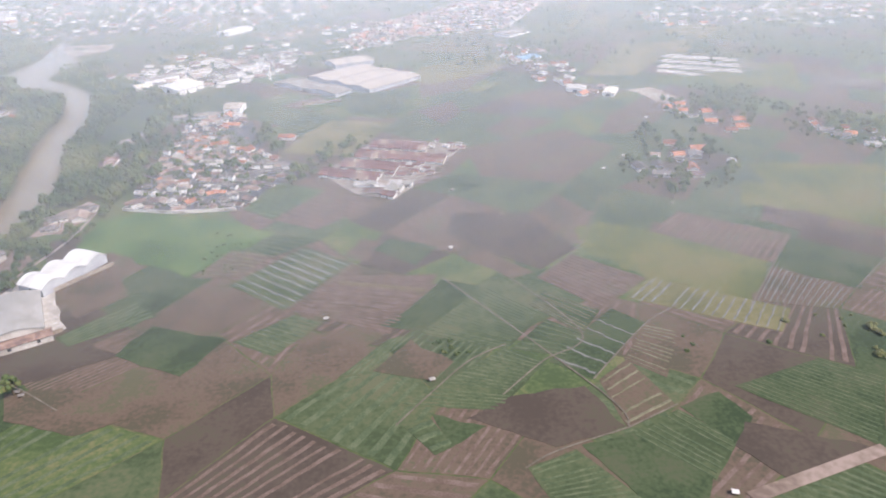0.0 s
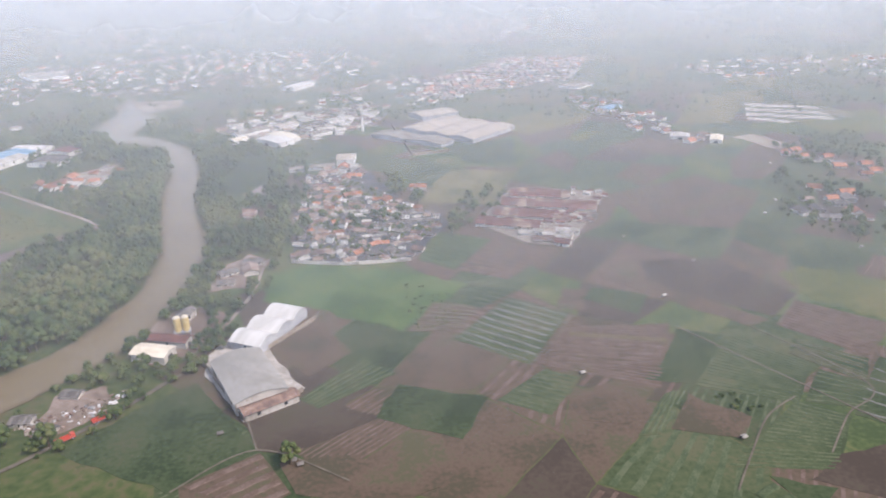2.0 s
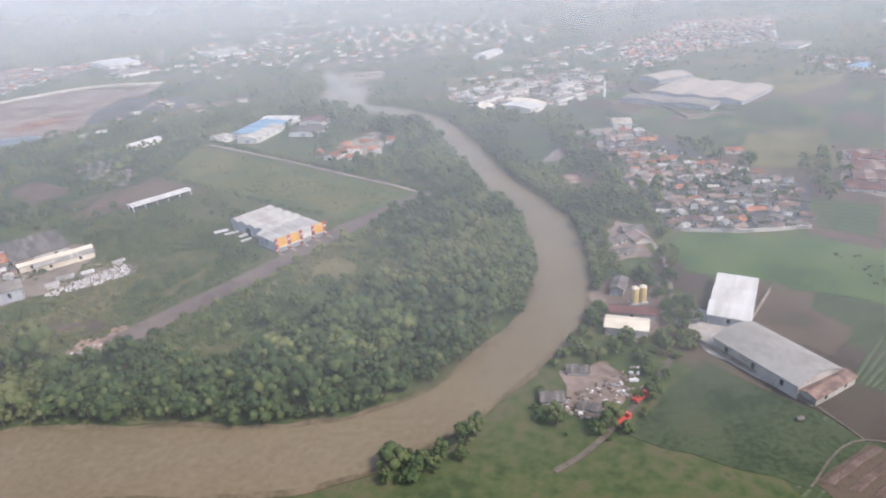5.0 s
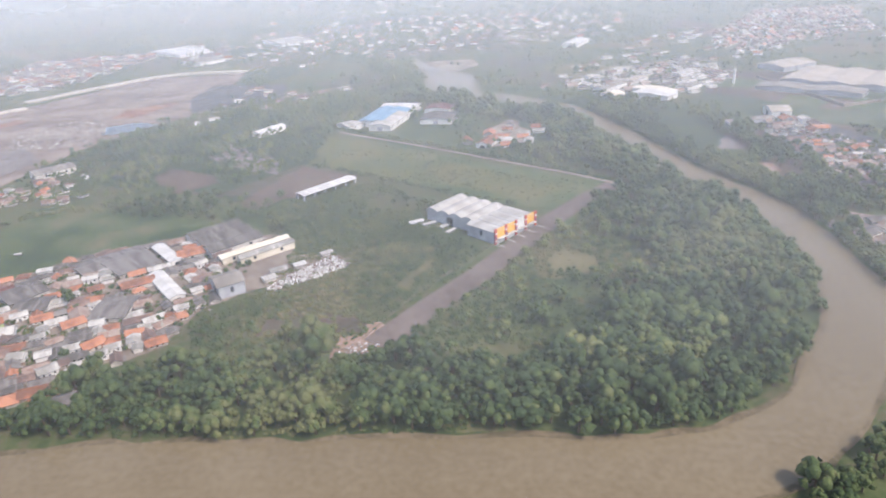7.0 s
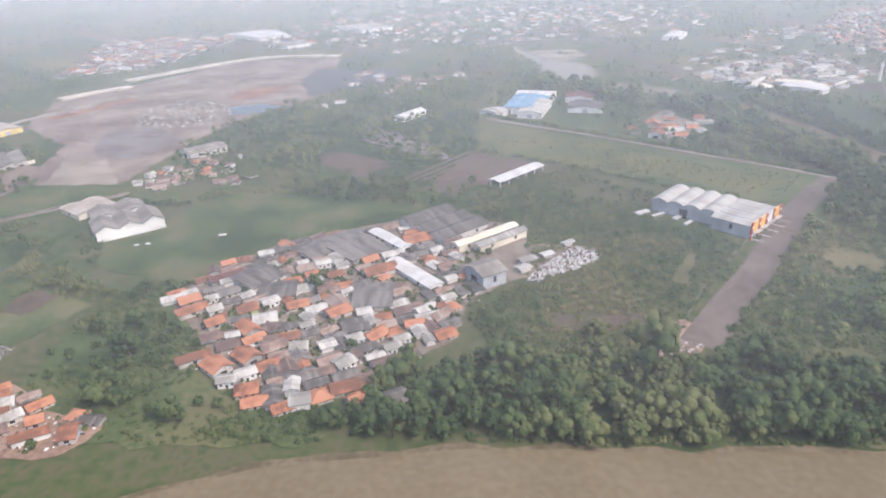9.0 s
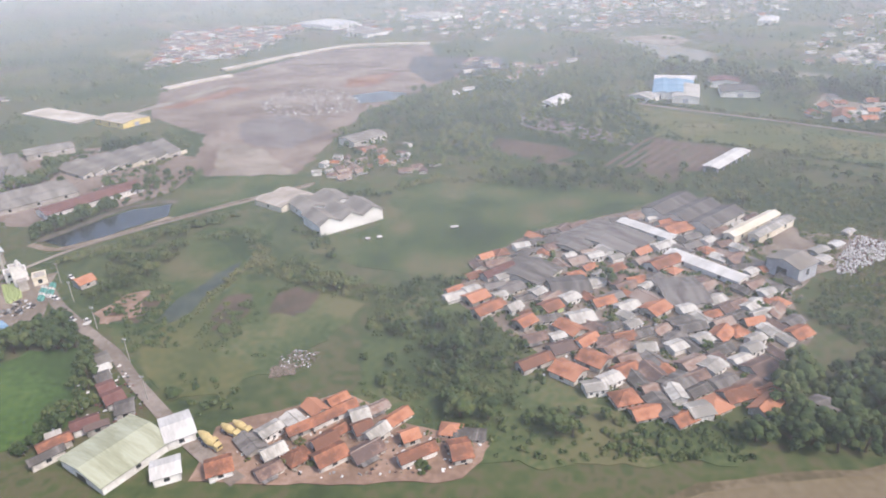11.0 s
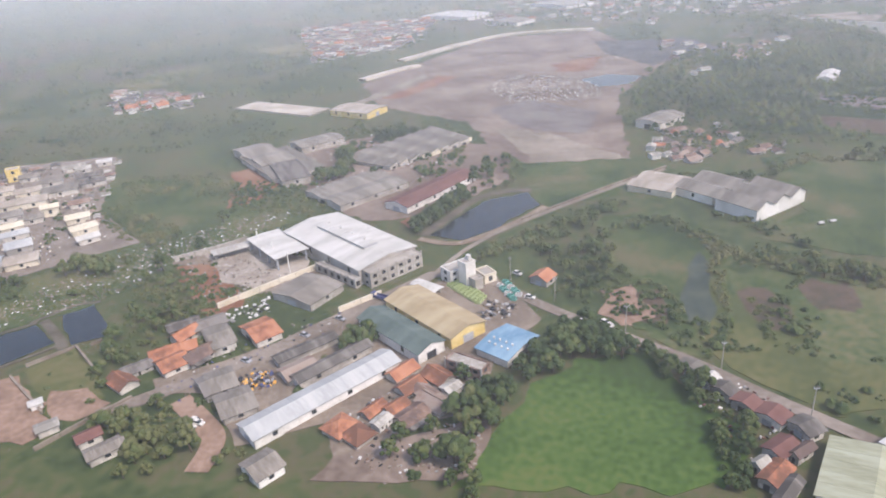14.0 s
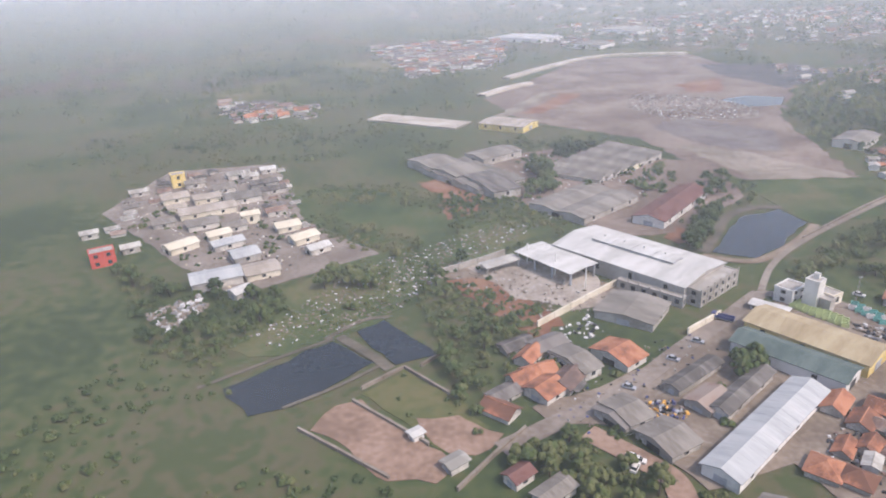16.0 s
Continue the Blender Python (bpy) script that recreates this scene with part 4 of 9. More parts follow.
def block(name, label, cx, cy, length, width, angle, high, levels, wall="concrete", category="building", bare=False, head=False, openings=True):
    """A flat-roofed block: walls, floor bands, a roof slab with a parapet, columns and rows of openings."""
    root = tagged(new(name), label, category)
    root.matrix_world = pose(cx, cy, 0, 0, 0, angle)
    claim_block(cx, cy, length, width, angle)
    L, W, t = length / 2, width / 2, 0.25
    part("wall", Shape().box(-L, L, -W, -W + t, -0.2, high).box(-L, L, W - t, W, -0.2, high).box(-L, -L + t, -W + t, W - t, -0.2, high).box(L - t, L, -W + t, W - t, -0.2, high).mesh("wall", wall), root)
    part("roof_slab", Shape().box(-L + t, L - t, -W + t, W - t, high - 0.4, high - 0.2).mesh("roof_slab", "concrete"), root)
    for k in range(1, levels + 1):
        z = high * k / levels
        part("floor_band", Shape().box(-L - 0.08, L + 0.08, -W - 0.08, -W + 0.02, z - 0.28, z).box(-L - 0.08, L + 0.08, W - 0.02, W + 0.08, z - 0.28, z).box(-L - 0.08, -L + 0.02, -W, W, z - 0.28, z).box(L - 0.02, L + 0.08, -W, W, z - 0.28, z).mesh("floor_band", wall), root)
    for k in range(levels if openings else 0):
        z0, z1 = high * (k + 0.28) / levels, high * (k + 0.74) / levels
        for side in (-1, 1):
            n = max(1, int(length / 2.4))
            for i in range(n):
                x = -L + length * (i + 0.5) / n
                part("window", Shape().box(x - 0.5, x + 0.5, side * W - 0.03 * side - 0.04, side * W - 0.03 * side + 0.06, z0, z1).mesh("window", "dark" if bare else "glass"), root)
            n = max(1, int(width / 2.8))
            for i in range(n):
                y = -W + width * (i + 0.5) / n
                part("window", Shape().box(side * L - 0.05, side * L + 0.05, y - 0.5, y + 0.5, z0, z1).mesh("window", "dark" if bare else "glass"), root)
    if bare:
        n = max(2, int(length / 2.4)) + 1
        for i in range(n):
            x = -L + length * i / (n - 1)
            part("column", Shape().box(x - 0.14, x + 0.14, -W - 0.14, -W + 0.1, -0.1, high + 0.5).mesh("column", "concrete"), root)
    if head:
        part("stair_head", Shape().box(L * 0.2, L * 0.75, -W * 0.3, W * 0.5, high - 0.3, high + 1.0).mesh("stair_head", wall), root)
    return root

# ---- ground and haze sheets ----
XS, YS = [-2600 + 60 * i for i in range(81)], [-700 + 60 * j for j in range(89)]
tagged(new("ground", mesh_of("ground", [(x, y, 0) for y in YS for x in XS], [(j * 81 + i, j * 81 + i + 1, j * 81 + i + 82, j * 81 + i + 81) for j in range(88) for i in range(80)], "ground")), "rough green and brown plain stretching to the horizon", "ground", kind="structure")
parcels(-130, 620, 60, 520, -41, 24, 30, ["pasture", "dark_green", "brown", "dark_soil", "brown", "scrub"], 5, single=True)
parcels(-1100, 1300, 520, 1500, -35, 55, 60, ["pasture", "dark_green", "brown", "ochre", "meadow", "ground"], 6, skip=0.3)


def haze_sheet(y, strength, full, west=1.0):
    """A tilted see-through sheet that imitates haze: clear at the ground, denser higher up."""
    m = bpy.data.materials.new("haze")
    m.use_nodes = True
    n, link = m.node_tree.nodes, m.node_tree.links.new
    n.clear()
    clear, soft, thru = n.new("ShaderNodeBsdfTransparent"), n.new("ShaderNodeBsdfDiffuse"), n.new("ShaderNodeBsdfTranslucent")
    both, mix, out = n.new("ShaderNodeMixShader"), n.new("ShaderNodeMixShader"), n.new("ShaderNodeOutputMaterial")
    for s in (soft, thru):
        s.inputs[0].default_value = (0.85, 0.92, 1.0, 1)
    link(soft.outputs[0], both.inputs[1])
    link(thru.outputs[0], both.inputs[2])
    link(clear.outputs[0], mix.inputs[1])
    link(both.outputs[0], mix.inputs[2])
    split = n.new("ShaderNodeSeparateXYZ")
    link(n.new("ShaderNodeTexCoord").outputs["Object"], split.inputs[0])
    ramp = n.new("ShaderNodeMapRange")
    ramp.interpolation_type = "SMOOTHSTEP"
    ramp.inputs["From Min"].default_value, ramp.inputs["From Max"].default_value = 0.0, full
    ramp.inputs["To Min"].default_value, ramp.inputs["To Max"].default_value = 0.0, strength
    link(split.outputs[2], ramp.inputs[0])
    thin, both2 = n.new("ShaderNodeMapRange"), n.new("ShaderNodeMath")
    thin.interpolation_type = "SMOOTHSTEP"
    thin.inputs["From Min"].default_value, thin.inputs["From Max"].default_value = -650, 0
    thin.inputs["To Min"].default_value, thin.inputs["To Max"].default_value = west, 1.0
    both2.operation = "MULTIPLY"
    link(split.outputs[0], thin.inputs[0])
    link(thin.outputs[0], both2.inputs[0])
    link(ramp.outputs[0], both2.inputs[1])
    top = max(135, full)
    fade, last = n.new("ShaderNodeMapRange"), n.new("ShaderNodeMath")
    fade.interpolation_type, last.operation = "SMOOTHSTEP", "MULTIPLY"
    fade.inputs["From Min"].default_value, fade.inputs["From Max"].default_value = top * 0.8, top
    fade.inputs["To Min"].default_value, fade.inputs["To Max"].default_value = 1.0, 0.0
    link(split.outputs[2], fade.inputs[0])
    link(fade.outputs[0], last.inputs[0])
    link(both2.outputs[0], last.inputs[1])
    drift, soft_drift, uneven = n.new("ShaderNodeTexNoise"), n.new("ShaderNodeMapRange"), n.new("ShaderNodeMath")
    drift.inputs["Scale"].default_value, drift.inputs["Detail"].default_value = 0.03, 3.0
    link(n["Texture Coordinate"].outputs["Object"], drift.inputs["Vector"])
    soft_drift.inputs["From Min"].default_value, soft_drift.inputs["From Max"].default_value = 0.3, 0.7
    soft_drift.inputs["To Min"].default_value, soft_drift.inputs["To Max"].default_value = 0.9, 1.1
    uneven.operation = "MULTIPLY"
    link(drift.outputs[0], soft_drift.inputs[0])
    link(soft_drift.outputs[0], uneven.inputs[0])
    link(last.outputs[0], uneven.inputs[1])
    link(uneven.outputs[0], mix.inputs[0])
    link(mix.outputs[0], out.inputs[0])
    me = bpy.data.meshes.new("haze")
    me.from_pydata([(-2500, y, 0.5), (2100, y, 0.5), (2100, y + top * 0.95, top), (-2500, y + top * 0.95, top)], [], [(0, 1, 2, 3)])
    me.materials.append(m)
    tagged(new("haze", me), "see-through pale blue sheet imitating haze over the plain", "haze", kind="structure")


# eight pale sheets, one behind another, build up painted haze with distance
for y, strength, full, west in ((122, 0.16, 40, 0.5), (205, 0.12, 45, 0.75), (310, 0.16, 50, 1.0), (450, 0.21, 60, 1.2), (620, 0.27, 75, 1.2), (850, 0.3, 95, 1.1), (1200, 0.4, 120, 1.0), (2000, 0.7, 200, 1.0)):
    haze_sheet(y, strength, full, west)

KINDS += [
    (house_kind(6.0, 4.2, 1.35, 1.1, "terracotta", "wall"), "house with an orange tiled gable roof"),
    (house_kind(5.2, 4.6, 1.35, 1.2, "terracotta", "wall", hip=True), "house with a hipped orange roof"),
    (house_kind(6.6, 4.4, 1.35, 1.0, "old_tiles", "wall", porch=True), "house with weathered brown tiles"),
    (house_kind(7.0, 4.2, 1.35, 0.7, "grey_roof", "wall"), "low house with a grey sheet roof"),
    (house_kind(4.6, 3.6, 2.0, 0.5, "pale_roof", "white_wall"), "pale house with a light metal roof"),
    (house_kind(4.4, 3.8, 3.4, 0.7, "grey_roof", "white_wall", storeys=2), "two-storey white house, grey roof"),
    (house_kind(5.5, 4.0, 1.35, 0.9, "maroon", "white_wall"), "white row house with a dark red roof"),
    (house_kind(6.0, 4.2, 1.35, 1.1, "terracotta", "white_wall", plain=True), "house with an orange roof"),
    (house_kind(6.4, 4.2, 1.35, 0.7, "pale_roof", "white_wall", plain=True), "house with a pale roof"),
    (house_kind(6.0, 4.6, 1.35, 1.0, "old_tiles", "wall", plain=True), "house with a brown roof"),
]

# ---- the place ----
# fields on the plain
field("brown", "wide purple-brown ploughed field between the hamlets", (28.6, 317.5), (85.3, 344.2), (103, 310.7), (67.8, 266.4), (32.6, 278.3))
field("meadow", "broad yellow-green meadow beside a track", (156, 284.8), (218, 277.7), (174.2, 212.2), (148.7, 231.3))
field("pasture", "green pasture with a hedge line", (79.7, 255.8), (105.4, 247.5), (103.1, 235.1), (85.6, 216.2), (66.9, 224.5))
field("pasture", "green grass field at a village edge", (180, 348.9), (199.7, 326.5), (162.2, 286.6), (152.8, 295.3))
field("meadow", "pale green plot of short grass", (143.3, 263.1), (159.1, 255.2), (148.7, 231.3), (132.2, 239.4))
field("ochre", "dry ochre-green field beside the village", (-40.4, 372.7), (-5.3, 364.7), (-27.1, 310.5), (-60.4, 318.4), (-51.3, 350.4))
field("grass", "smooth green field below the factory wall", (-37.8, 427.9), (22.2, 431.6), (-1.3, 372.1), (-41.8, 379.8), (-62.6, 403))
field("brown", "tan ploughed field before the factory", (11.4, 453.6), (72.1, 495.6), (40.6, 434), (9.9, 415.4))
field("lush", "bright green overgrown grass below the houses", (-118.5, 243.7), (-104.3, 249.7), (-69.4, 239.1), (-49.5, 225.7), (-72.2, 195.2), (-96, 210.9), (-119.1, 221.2))
field("grass", "green plot with faint beds", (-54.6, 278.3), (-34.3, 267.2), (-52, 238.8), (-65.1, 249.9), rows=8, crop="crop_green")
field("brown", "brown plot with crop remains", (-34.3, 267.2), (-9.4, 253.7), (-34.4, 228.2), (-52, 238.8), rows=9, crop="crop_soil")
field("brown", "bare brown plot", (-22.1, 205.4), (-16.9, 219), (-9.6, 216.6), (-13.9, 201.9))
field("dark_green", "dark green crop plot", (-12.2, 210.6), (-6.8, 218.2), (9.6, 211.4), (2.4, 197.8))
field("dark_soil", "large dark fallow field", (17.2, 239.1), (45.8, 237.8), (58.5, 205.7), (42.6, 192.2), (24.7, 207.6), (13.9, 222.1))
field("brown", "long reddish fallow strip", (-2.2, 226.8), (7.9, 228.9), (40.6, 190.1), (32.4, 186.2), (13, 208.5))
field("brown", "ploughed brown field with pale straw strips", (-23.6, 192.2), (9.2, 191), (-6.3, 157.9), (-36.7, 173.3), rows=22, crop="crop_soil")
field("pasture", "green vegetable field with pale covered beds", (-36.6, 214.7), (-19.5, 201.1), (-37.9, 172.7), (-57.6, 189), rows=9, crop="crop_pale", share=0.22)
field("dark_green", "dark green crop field", (9.8, 188), (22.3, 182.7), (2.5, 158.6), (-9.2, 162.4))
field("pasture", "striped green vegetable field", (24, 182.2), (38.6, 165), (25, 148), (2.4, 157.8), rows=19, crop="crop_green")
field("dark_green", "vegetable field with yellow-green beds", (41.3, 178.4), (55.5, 165.5), (47.4, 154.3), (35, 170.3), rows=10, crop="crop_dry", share=0.35)
field("brown", "brown field with ridged beds", (55.2, 201.7), (75.7, 183.2), (56.5, 166.7), (40.7, 186.7), rows=12, crop="crop_soil")
field("meadow", "yellow-green fallow meadow", (61.9, 221.5), (72.1, 226.1), (125.2, 197.7), (101.8, 166.3), (76.8, 184.2), (61.4, 202.9))
field("brown", "purple-brown ridged field", (88, 216.9), (104.9, 233.9), (137.7, 210), (120.8, 189.9), rows=16, crop="crop_soil")
field("dark_soil", "dark ploughed plot", (146.4, 218.9), (169.7, 205.5), (159.3, 190), (137.9, 207.2))
field("dark_green", "deep green crop field", (137.6, 208.1), (157.7, 189.3), (138.6, 171.5), (118.9, 187.7))
field("brown", "brown field with bare white-covered beds", (119.4, 188), (103.2, 167.5), (124.3, 160.8), (136.9, 171.6), rows=13, crop="crop_pale", share=0.2)
field("ochre", "fallow field with pale curved beds", (76.6, 183.5), (65.4, 172.1), (103.3, 150.6), (111.8, 162.4), rows=15, crop="crop_pale", share=0.2)
field("dark_green", "green field with pale dividing beds", (59.2, 166.5), (66.6, 158), (45.2, 133.8), (35.3, 142.1), rows=6, crop="crop_pale", share=0.12)
field("brown", "brown field with fine beds", (66.4, 157.4), (74.7, 153.4), (63.9, 133.3), (55.4, 141.6), rows=12, crop="crop_dry", share=0.3)
field("pasture", "striped green field beside a ditch", (24.8, 149), (34.7, 141.7), (19.7, 123.9), (-3.8, 127.5), rows=17, crop="crop_green")
field("dark_green", "green beds beside a path", (38.7, 161.9), (48.8, 153.7), (40.3, 144.2), (26.6, 148.4), rows=7, crop="crop_green", share=0.35)
field("brown", "bare brown plot with a hut", (-0.8, 154.7), (10.4, 143.5), (4.6, 135.9), (-10.1, 141.7))
field("brown", "brown field with slanting beds", (46.6, 133.7), (56.3, 141.5), (62.4, 123), (48.4, 116), rows=6, crop="crop_dry", share=0.2)
field("dark_soil", "brown fallow field", (23.6, 128.8), (43.2, 131.7), (47.7, 116.1), (30.9, 110.9), (12.5, 121.5))
field("pasture", "pale green bed pair", (-2.7, 119.9), (3.3, 122.6), (8.6, 112.9), (4, 110.5), rows=3, crop="crop_green")
field("dark_green", "dark green wedge of crop", (3.6, 123.7), (16.1, 118.6), (8.1, 112.6))
field("pasture", "light green striped field", (62.3, 121.4), (71.5, 109.8), (61.9, 98.9), (48.7, 113.6), rows=9, crop="crop_green", share=0.4)
field("dark_green", "smooth dark green field", (36.6, 110.9), (49.1, 115), (61.9, 99.8), (56.4, 92.2), (46.9, 92.9))
field("pasture", "green field with soft beds", (23.6, 105.1), (35.1, 109.9), (45.4, 95.3), (27.9, 94.2), rows=10, crop="crop_green", share=0.4)
field("dark_green", "dark green field", (62.9, 122.2), (74.2, 126.8), (78.9, 117), (70.7, 109.3))
field("dark_green", "broad dark green striped field", (106.5, 138.3), (118.7, 129.3), (102.9, 105.7), (79.3, 128.6), rows=17, crop="crop_green", share=0.35)
field("dark_soil", "brown grassy field", (76.3, 116.1), (101.6, 105.3), (77.4, 98.1), (70.5, 108.8))
field("brown", "sandy brown plot", (-31.6, 157), (-14.4, 164.2), (-7.8, 158), (-19.4, 143.8), (-30, 147))
field("pasture", "striped green plot", (-34.6, 170), (-25.5, 165.1), (-37.5, 149.6), (-49.6, 157.3), rows=10, crop="crop_green")
field("pasture", "green strip with pale beds", (-19.1, 139.5), (-6.2, 155.7), (-1.5, 157), (-13.3, 140), rows=3, crop="crop_green")
field("dark_green", "deep green grass field beside the warehouse", (-127.9, 173.8), (-107, 143.7), (-123.3, 131.4), (-153.2, 147.7), (-139.5, 163.5))
field("brown", "reddish ploughed field behind the warehouse", (-98.6, 207.4), (-87.3, 184.8), (-98.7, 173.1), (-112.5, 188.8))
field("dark_soil", "dark ploughed field", (-111.7, 154.8), (-98.8, 167.5), (-78.8, 153), (-99.6, 141.5), (-107, 143.7))
field("dark_green", "green crop beds beside ploughed soil", (-99.9, 163.2), (-83.4, 181.6), (-74.9, 172.2), (-94.5, 158.2), rows=6, crop="crop_green")
field("brown", "brown plot with crop rows", (-61.5, 214), (-47.1, 208.4), (-54.2, 194), (-70.6, 195), rows=7, crop="crop_dry", share=0.25)
field("brown", "reddish bare field", (-122.1, 133), (-106.4, 142.9), (-97.6, 128.9), (-104.1, 124.7), (-119.3, 125.4), rows=5, crop="crop_soil")
field("brown", "bare brown field", (-96.5, 128.8), (-101.3, 139), (-85.3, 140), (-66.7, 127.3), (-77.7, 121.9))
field("dark_green", "dark green field", (-74.4, 167), (-51.2, 158.5), (-59.9, 142.3), (-80.1, 153))
field("meadow", "far pale field", (211.3, 481.7), (288.8, 492.8), (260.1, 425), (203.2, 415.8))
field("ochre", "far dry field", (181.7, 578.7), (255.5, 591.4), (218.5, 521.8), (164.9, 506.6))
field("meadow", "far flooded pale plots", (202.9, 534.7), (264.8, 534.6), (262.5, 466.9), (187.5, 462.4), rows=9, crop="crop_pale", share=0.4)
field("brown", "far covered beds", (280.3, 447.3), (320, 434.7), (305.4, 412.7), (261.9, 424.8), rows=9, crop="crop_pale", share=0.4)
field("dark_green", "far dark field", (-41.2, 433.4), (6, 436), (-4.9, 377.9), (-31.1, 386.3))
field("slag", "bare mauve-brown plot beside the river", (-162.9, 402.5), (-155.5, 408.3), (-144.2, 390.2), (-135.1, 353.9), (-136.6, 338.3), (-150.9, 341.1), (-157.8, 359.7))
ribbon("lane", [(-126, 362), (-124.9, 351.1), (-121.4, 323.2), (-117.6, 297.4), (-114.7, 272.4)], 1.6, "path", "narrow lane along the village edge", "road")
field("ochre", "dry tan field beyond the factory", (12.5, 500), (69.6, 553.6), (85.1, 522.9), (60.6, 480.3), (18.3, 449.8), (4.6, 463.3))
field("ochre", "far dry tan field", (176.3, 559.5), (238.1, 578.3), (161.8, 462.3), (125.2, 466.7))
field("ochre", "far dry tan field", (177.7, 713.5), (217.5, 724.1), (202.2, 677.1), (160.1, 668.7))
field("ochre", "tan field beside the river", (-200.2, 572.5), (-146.3, 577.9), (-144.6, 519.7), (-183.1, 514.3))
field("ochre", "tan field among far works", (-194.9, 557.6), (-156.5, 566.2), (-157.4, 537.9), (-192.4, 517.3))
field("sand", "pale dry strip beside houses", (144.5, 422.9), (161.8, 428.2), (171.1, 390.3), (154.5, 388.7))
field("concrete", "pale covered beds on a far field", (208.1, 532.6), (253.2, 511.7), (250.5, 498.8), (201.8, 520.1))
field("concrete", "pale covered beds on a far field", (199.1, 514), (248.1, 490.7), (244.5, 479.1), (193.2, 502.3))
field("concrete", "pale covered beds on a far field", (190.7, 496.5), (242, 471.7), (237.7, 461.1), (185.1, 485.5))
field("concrete", "pale covered beds on a far field", (184.2, 479.7), (210.6, 460.8), (201.4, 457.7), (179.7, 471.1))
# tracks between the fields
ribbon("dirt_road", [(67, 94), (84.2, 99.5), (102.6, 105.3)], 3, "spoil", "reddish dirt road along the fields", "road")
ribbon("path", [(198.3, 326.6), (162.2, 286.6), (149.5, 276.5)], 0.45, "path", "narrow trodden earth path between fields", "path")
ribbon("path", [(79.5, 252.7), (68.4, 225.9), (58.5, 205.7), (41.6, 187)], 0.45, "path", "narrow trodden earth path between fields", "path")
ribbon("path", [(136.6, 210.6), (119.6, 188.4), (101.2, 165.1)], 0.45, "path", "narrow trodden earth path between fields", "path")
ribbon("path", [(160.1, 191.1), (137.4, 171.5)], 0.45, "path", "narrow trodden earth path between fields", "path")
ribbon("path", [(9.9, 189.5), (45.5, 129.8), (49, 116)], 0.45, "path", "narrow trodden earth path between fields", "path")
ribbon("path", [(32.4, 186.2), (47.4, 154.3), (33.9, 142.2), (21.6, 129.4)], 0.45, "path", "narrow trodden earth path between fields", "path")
ribbon("path", [(49, 116), (30.6, 109.6), (23, 105.1)], 0.45, "path", "narrow trodden earth path between fields", "path")
ribbon("path", [(45.2, 133.8), (66.4, 157.4), (79.5, 166.8)], 0.45, "path", "narrow trodden earth path between fields", "path")
ribbon("path", [(62.9, 123), (49, 116)], 0.45, "path", "narrow trodden earth path between fields", "path")
ribbon("path", [(106.5, 238.1), (125.2, 228.9), (142.8, 212.4)], 0.45, "path", "narrow trodden earth path between fields", "path")
ribbon("path", [(-4.6, 120.3), (3.6, 130.7), (14.6, 143.7), (25.4, 150.6)], 0.45, "path", "narrow trodden earth path between fields", "path")
ribbon("path", [(-38.2, 172.1), (-23.8, 191.1), (-16.4, 207.5)], 0.45, "path", "narrow trodden earth path between fields", "path")
ribbon("path", [(72.1, 495.6), (29, 451.5), (-4.4, 424.2)], 0.45, "path", "narrow trodden earth path between fields", "path")
ribbon("path", [(-107.2, 143.7), (-111.4, 155.2)], 0.45, "path", "narrow trodden earth path between fields", "path")
ribbon("path", [(-123.3, 131.7), (-107.2, 143.7), (-85.5, 131.4)], 0.45, "path", "narrow trodden earth path between fields", "path")
# river
# centre line of the river
BEND = [(-229.4, 466, 13), (-205, 436, 13.5), (-188.5, 392, 13.5), (-178.5, 343.1, 13.5), (-167, 301, 14), (-156.5, 270.6, 14.5), (-154, 241.7, 14.5), (-156.3, 216.7, 14.5), (-163.1, 193.6, 14.5), (-175.1, 177.4, 14.5), (-188.5, 160.6, 15), (-202.6, 150.5, 16), (-218.6, 145, 18), (-237.7, 144, 19), (-252.7, 145, 20)]
RIVER_LINE = [(-300, 640, 5), (-286, 590, 12), (-268, 548, 32), (-268, 510, 34), (-258, 482, 24)] + BEND + [(-300, 146, 20), (-345, 145, 20), (-400, 128, 19), (-480, 50, 19), (-570, -120, 19), (-690, -380, 19)]
ribbon("river_bank", [(x, y, w + 3.0) for x, y, w in RIVER_LINE], 22, "mud", "brown muddy river bank", "river bank", bank=0.22)
ribbon("river", RIVER_LINE, 19, "river", "slow brown silty river", "river", bank=0.1)
for p, q in zip(RIVER_LINE, RIVER_LINE[1:]):
    for i in range(4):
        claim(p[0] + (q[0] - p[0]) * i / 4, p[1] + (q[1] - p[1]) * i / 4, p[2] / 2 + 0.6)
flat("river_beach", [(-302, 582), (-286, 596), (-262, 574), (-246, 596), (-250, 626), (-296, 622)], "sand", "pale sandy shore of the river pool", "shore")
# peninsula, scrub plots and service road
field("scrub", "rough olive grassland behind the service road", (-324.5, 391.7), (-201.6, 300.4), (-223.7, 276.3), (-242.5, 282.6), (-288.5, 318.2), (-327.9, 348.1))
field("scrub", "rough scrubland inside the river bend", (-276.9, 183.5), (-229.5, 262.2), (-198.7, 298.7), (-182, 296.4), (-167.9, 225.7), (-180.6, 187.2), (-207.7, 155.9), (-235.9, 152.2), (-263.2, 158.4), (-288.4, 171))
field("brown", "bare brown plot with low ridges", (-363.3, 307.2), (-335.6, 346.6), (-305.2, 326.6), (-328, 301.4), rows=9, crop="crop_soil")
field("brown", "bare brown plot", (-363.1, 309.7), (-341.6, 330.2), (-317.4, 321.2), (-340.5, 289.6))
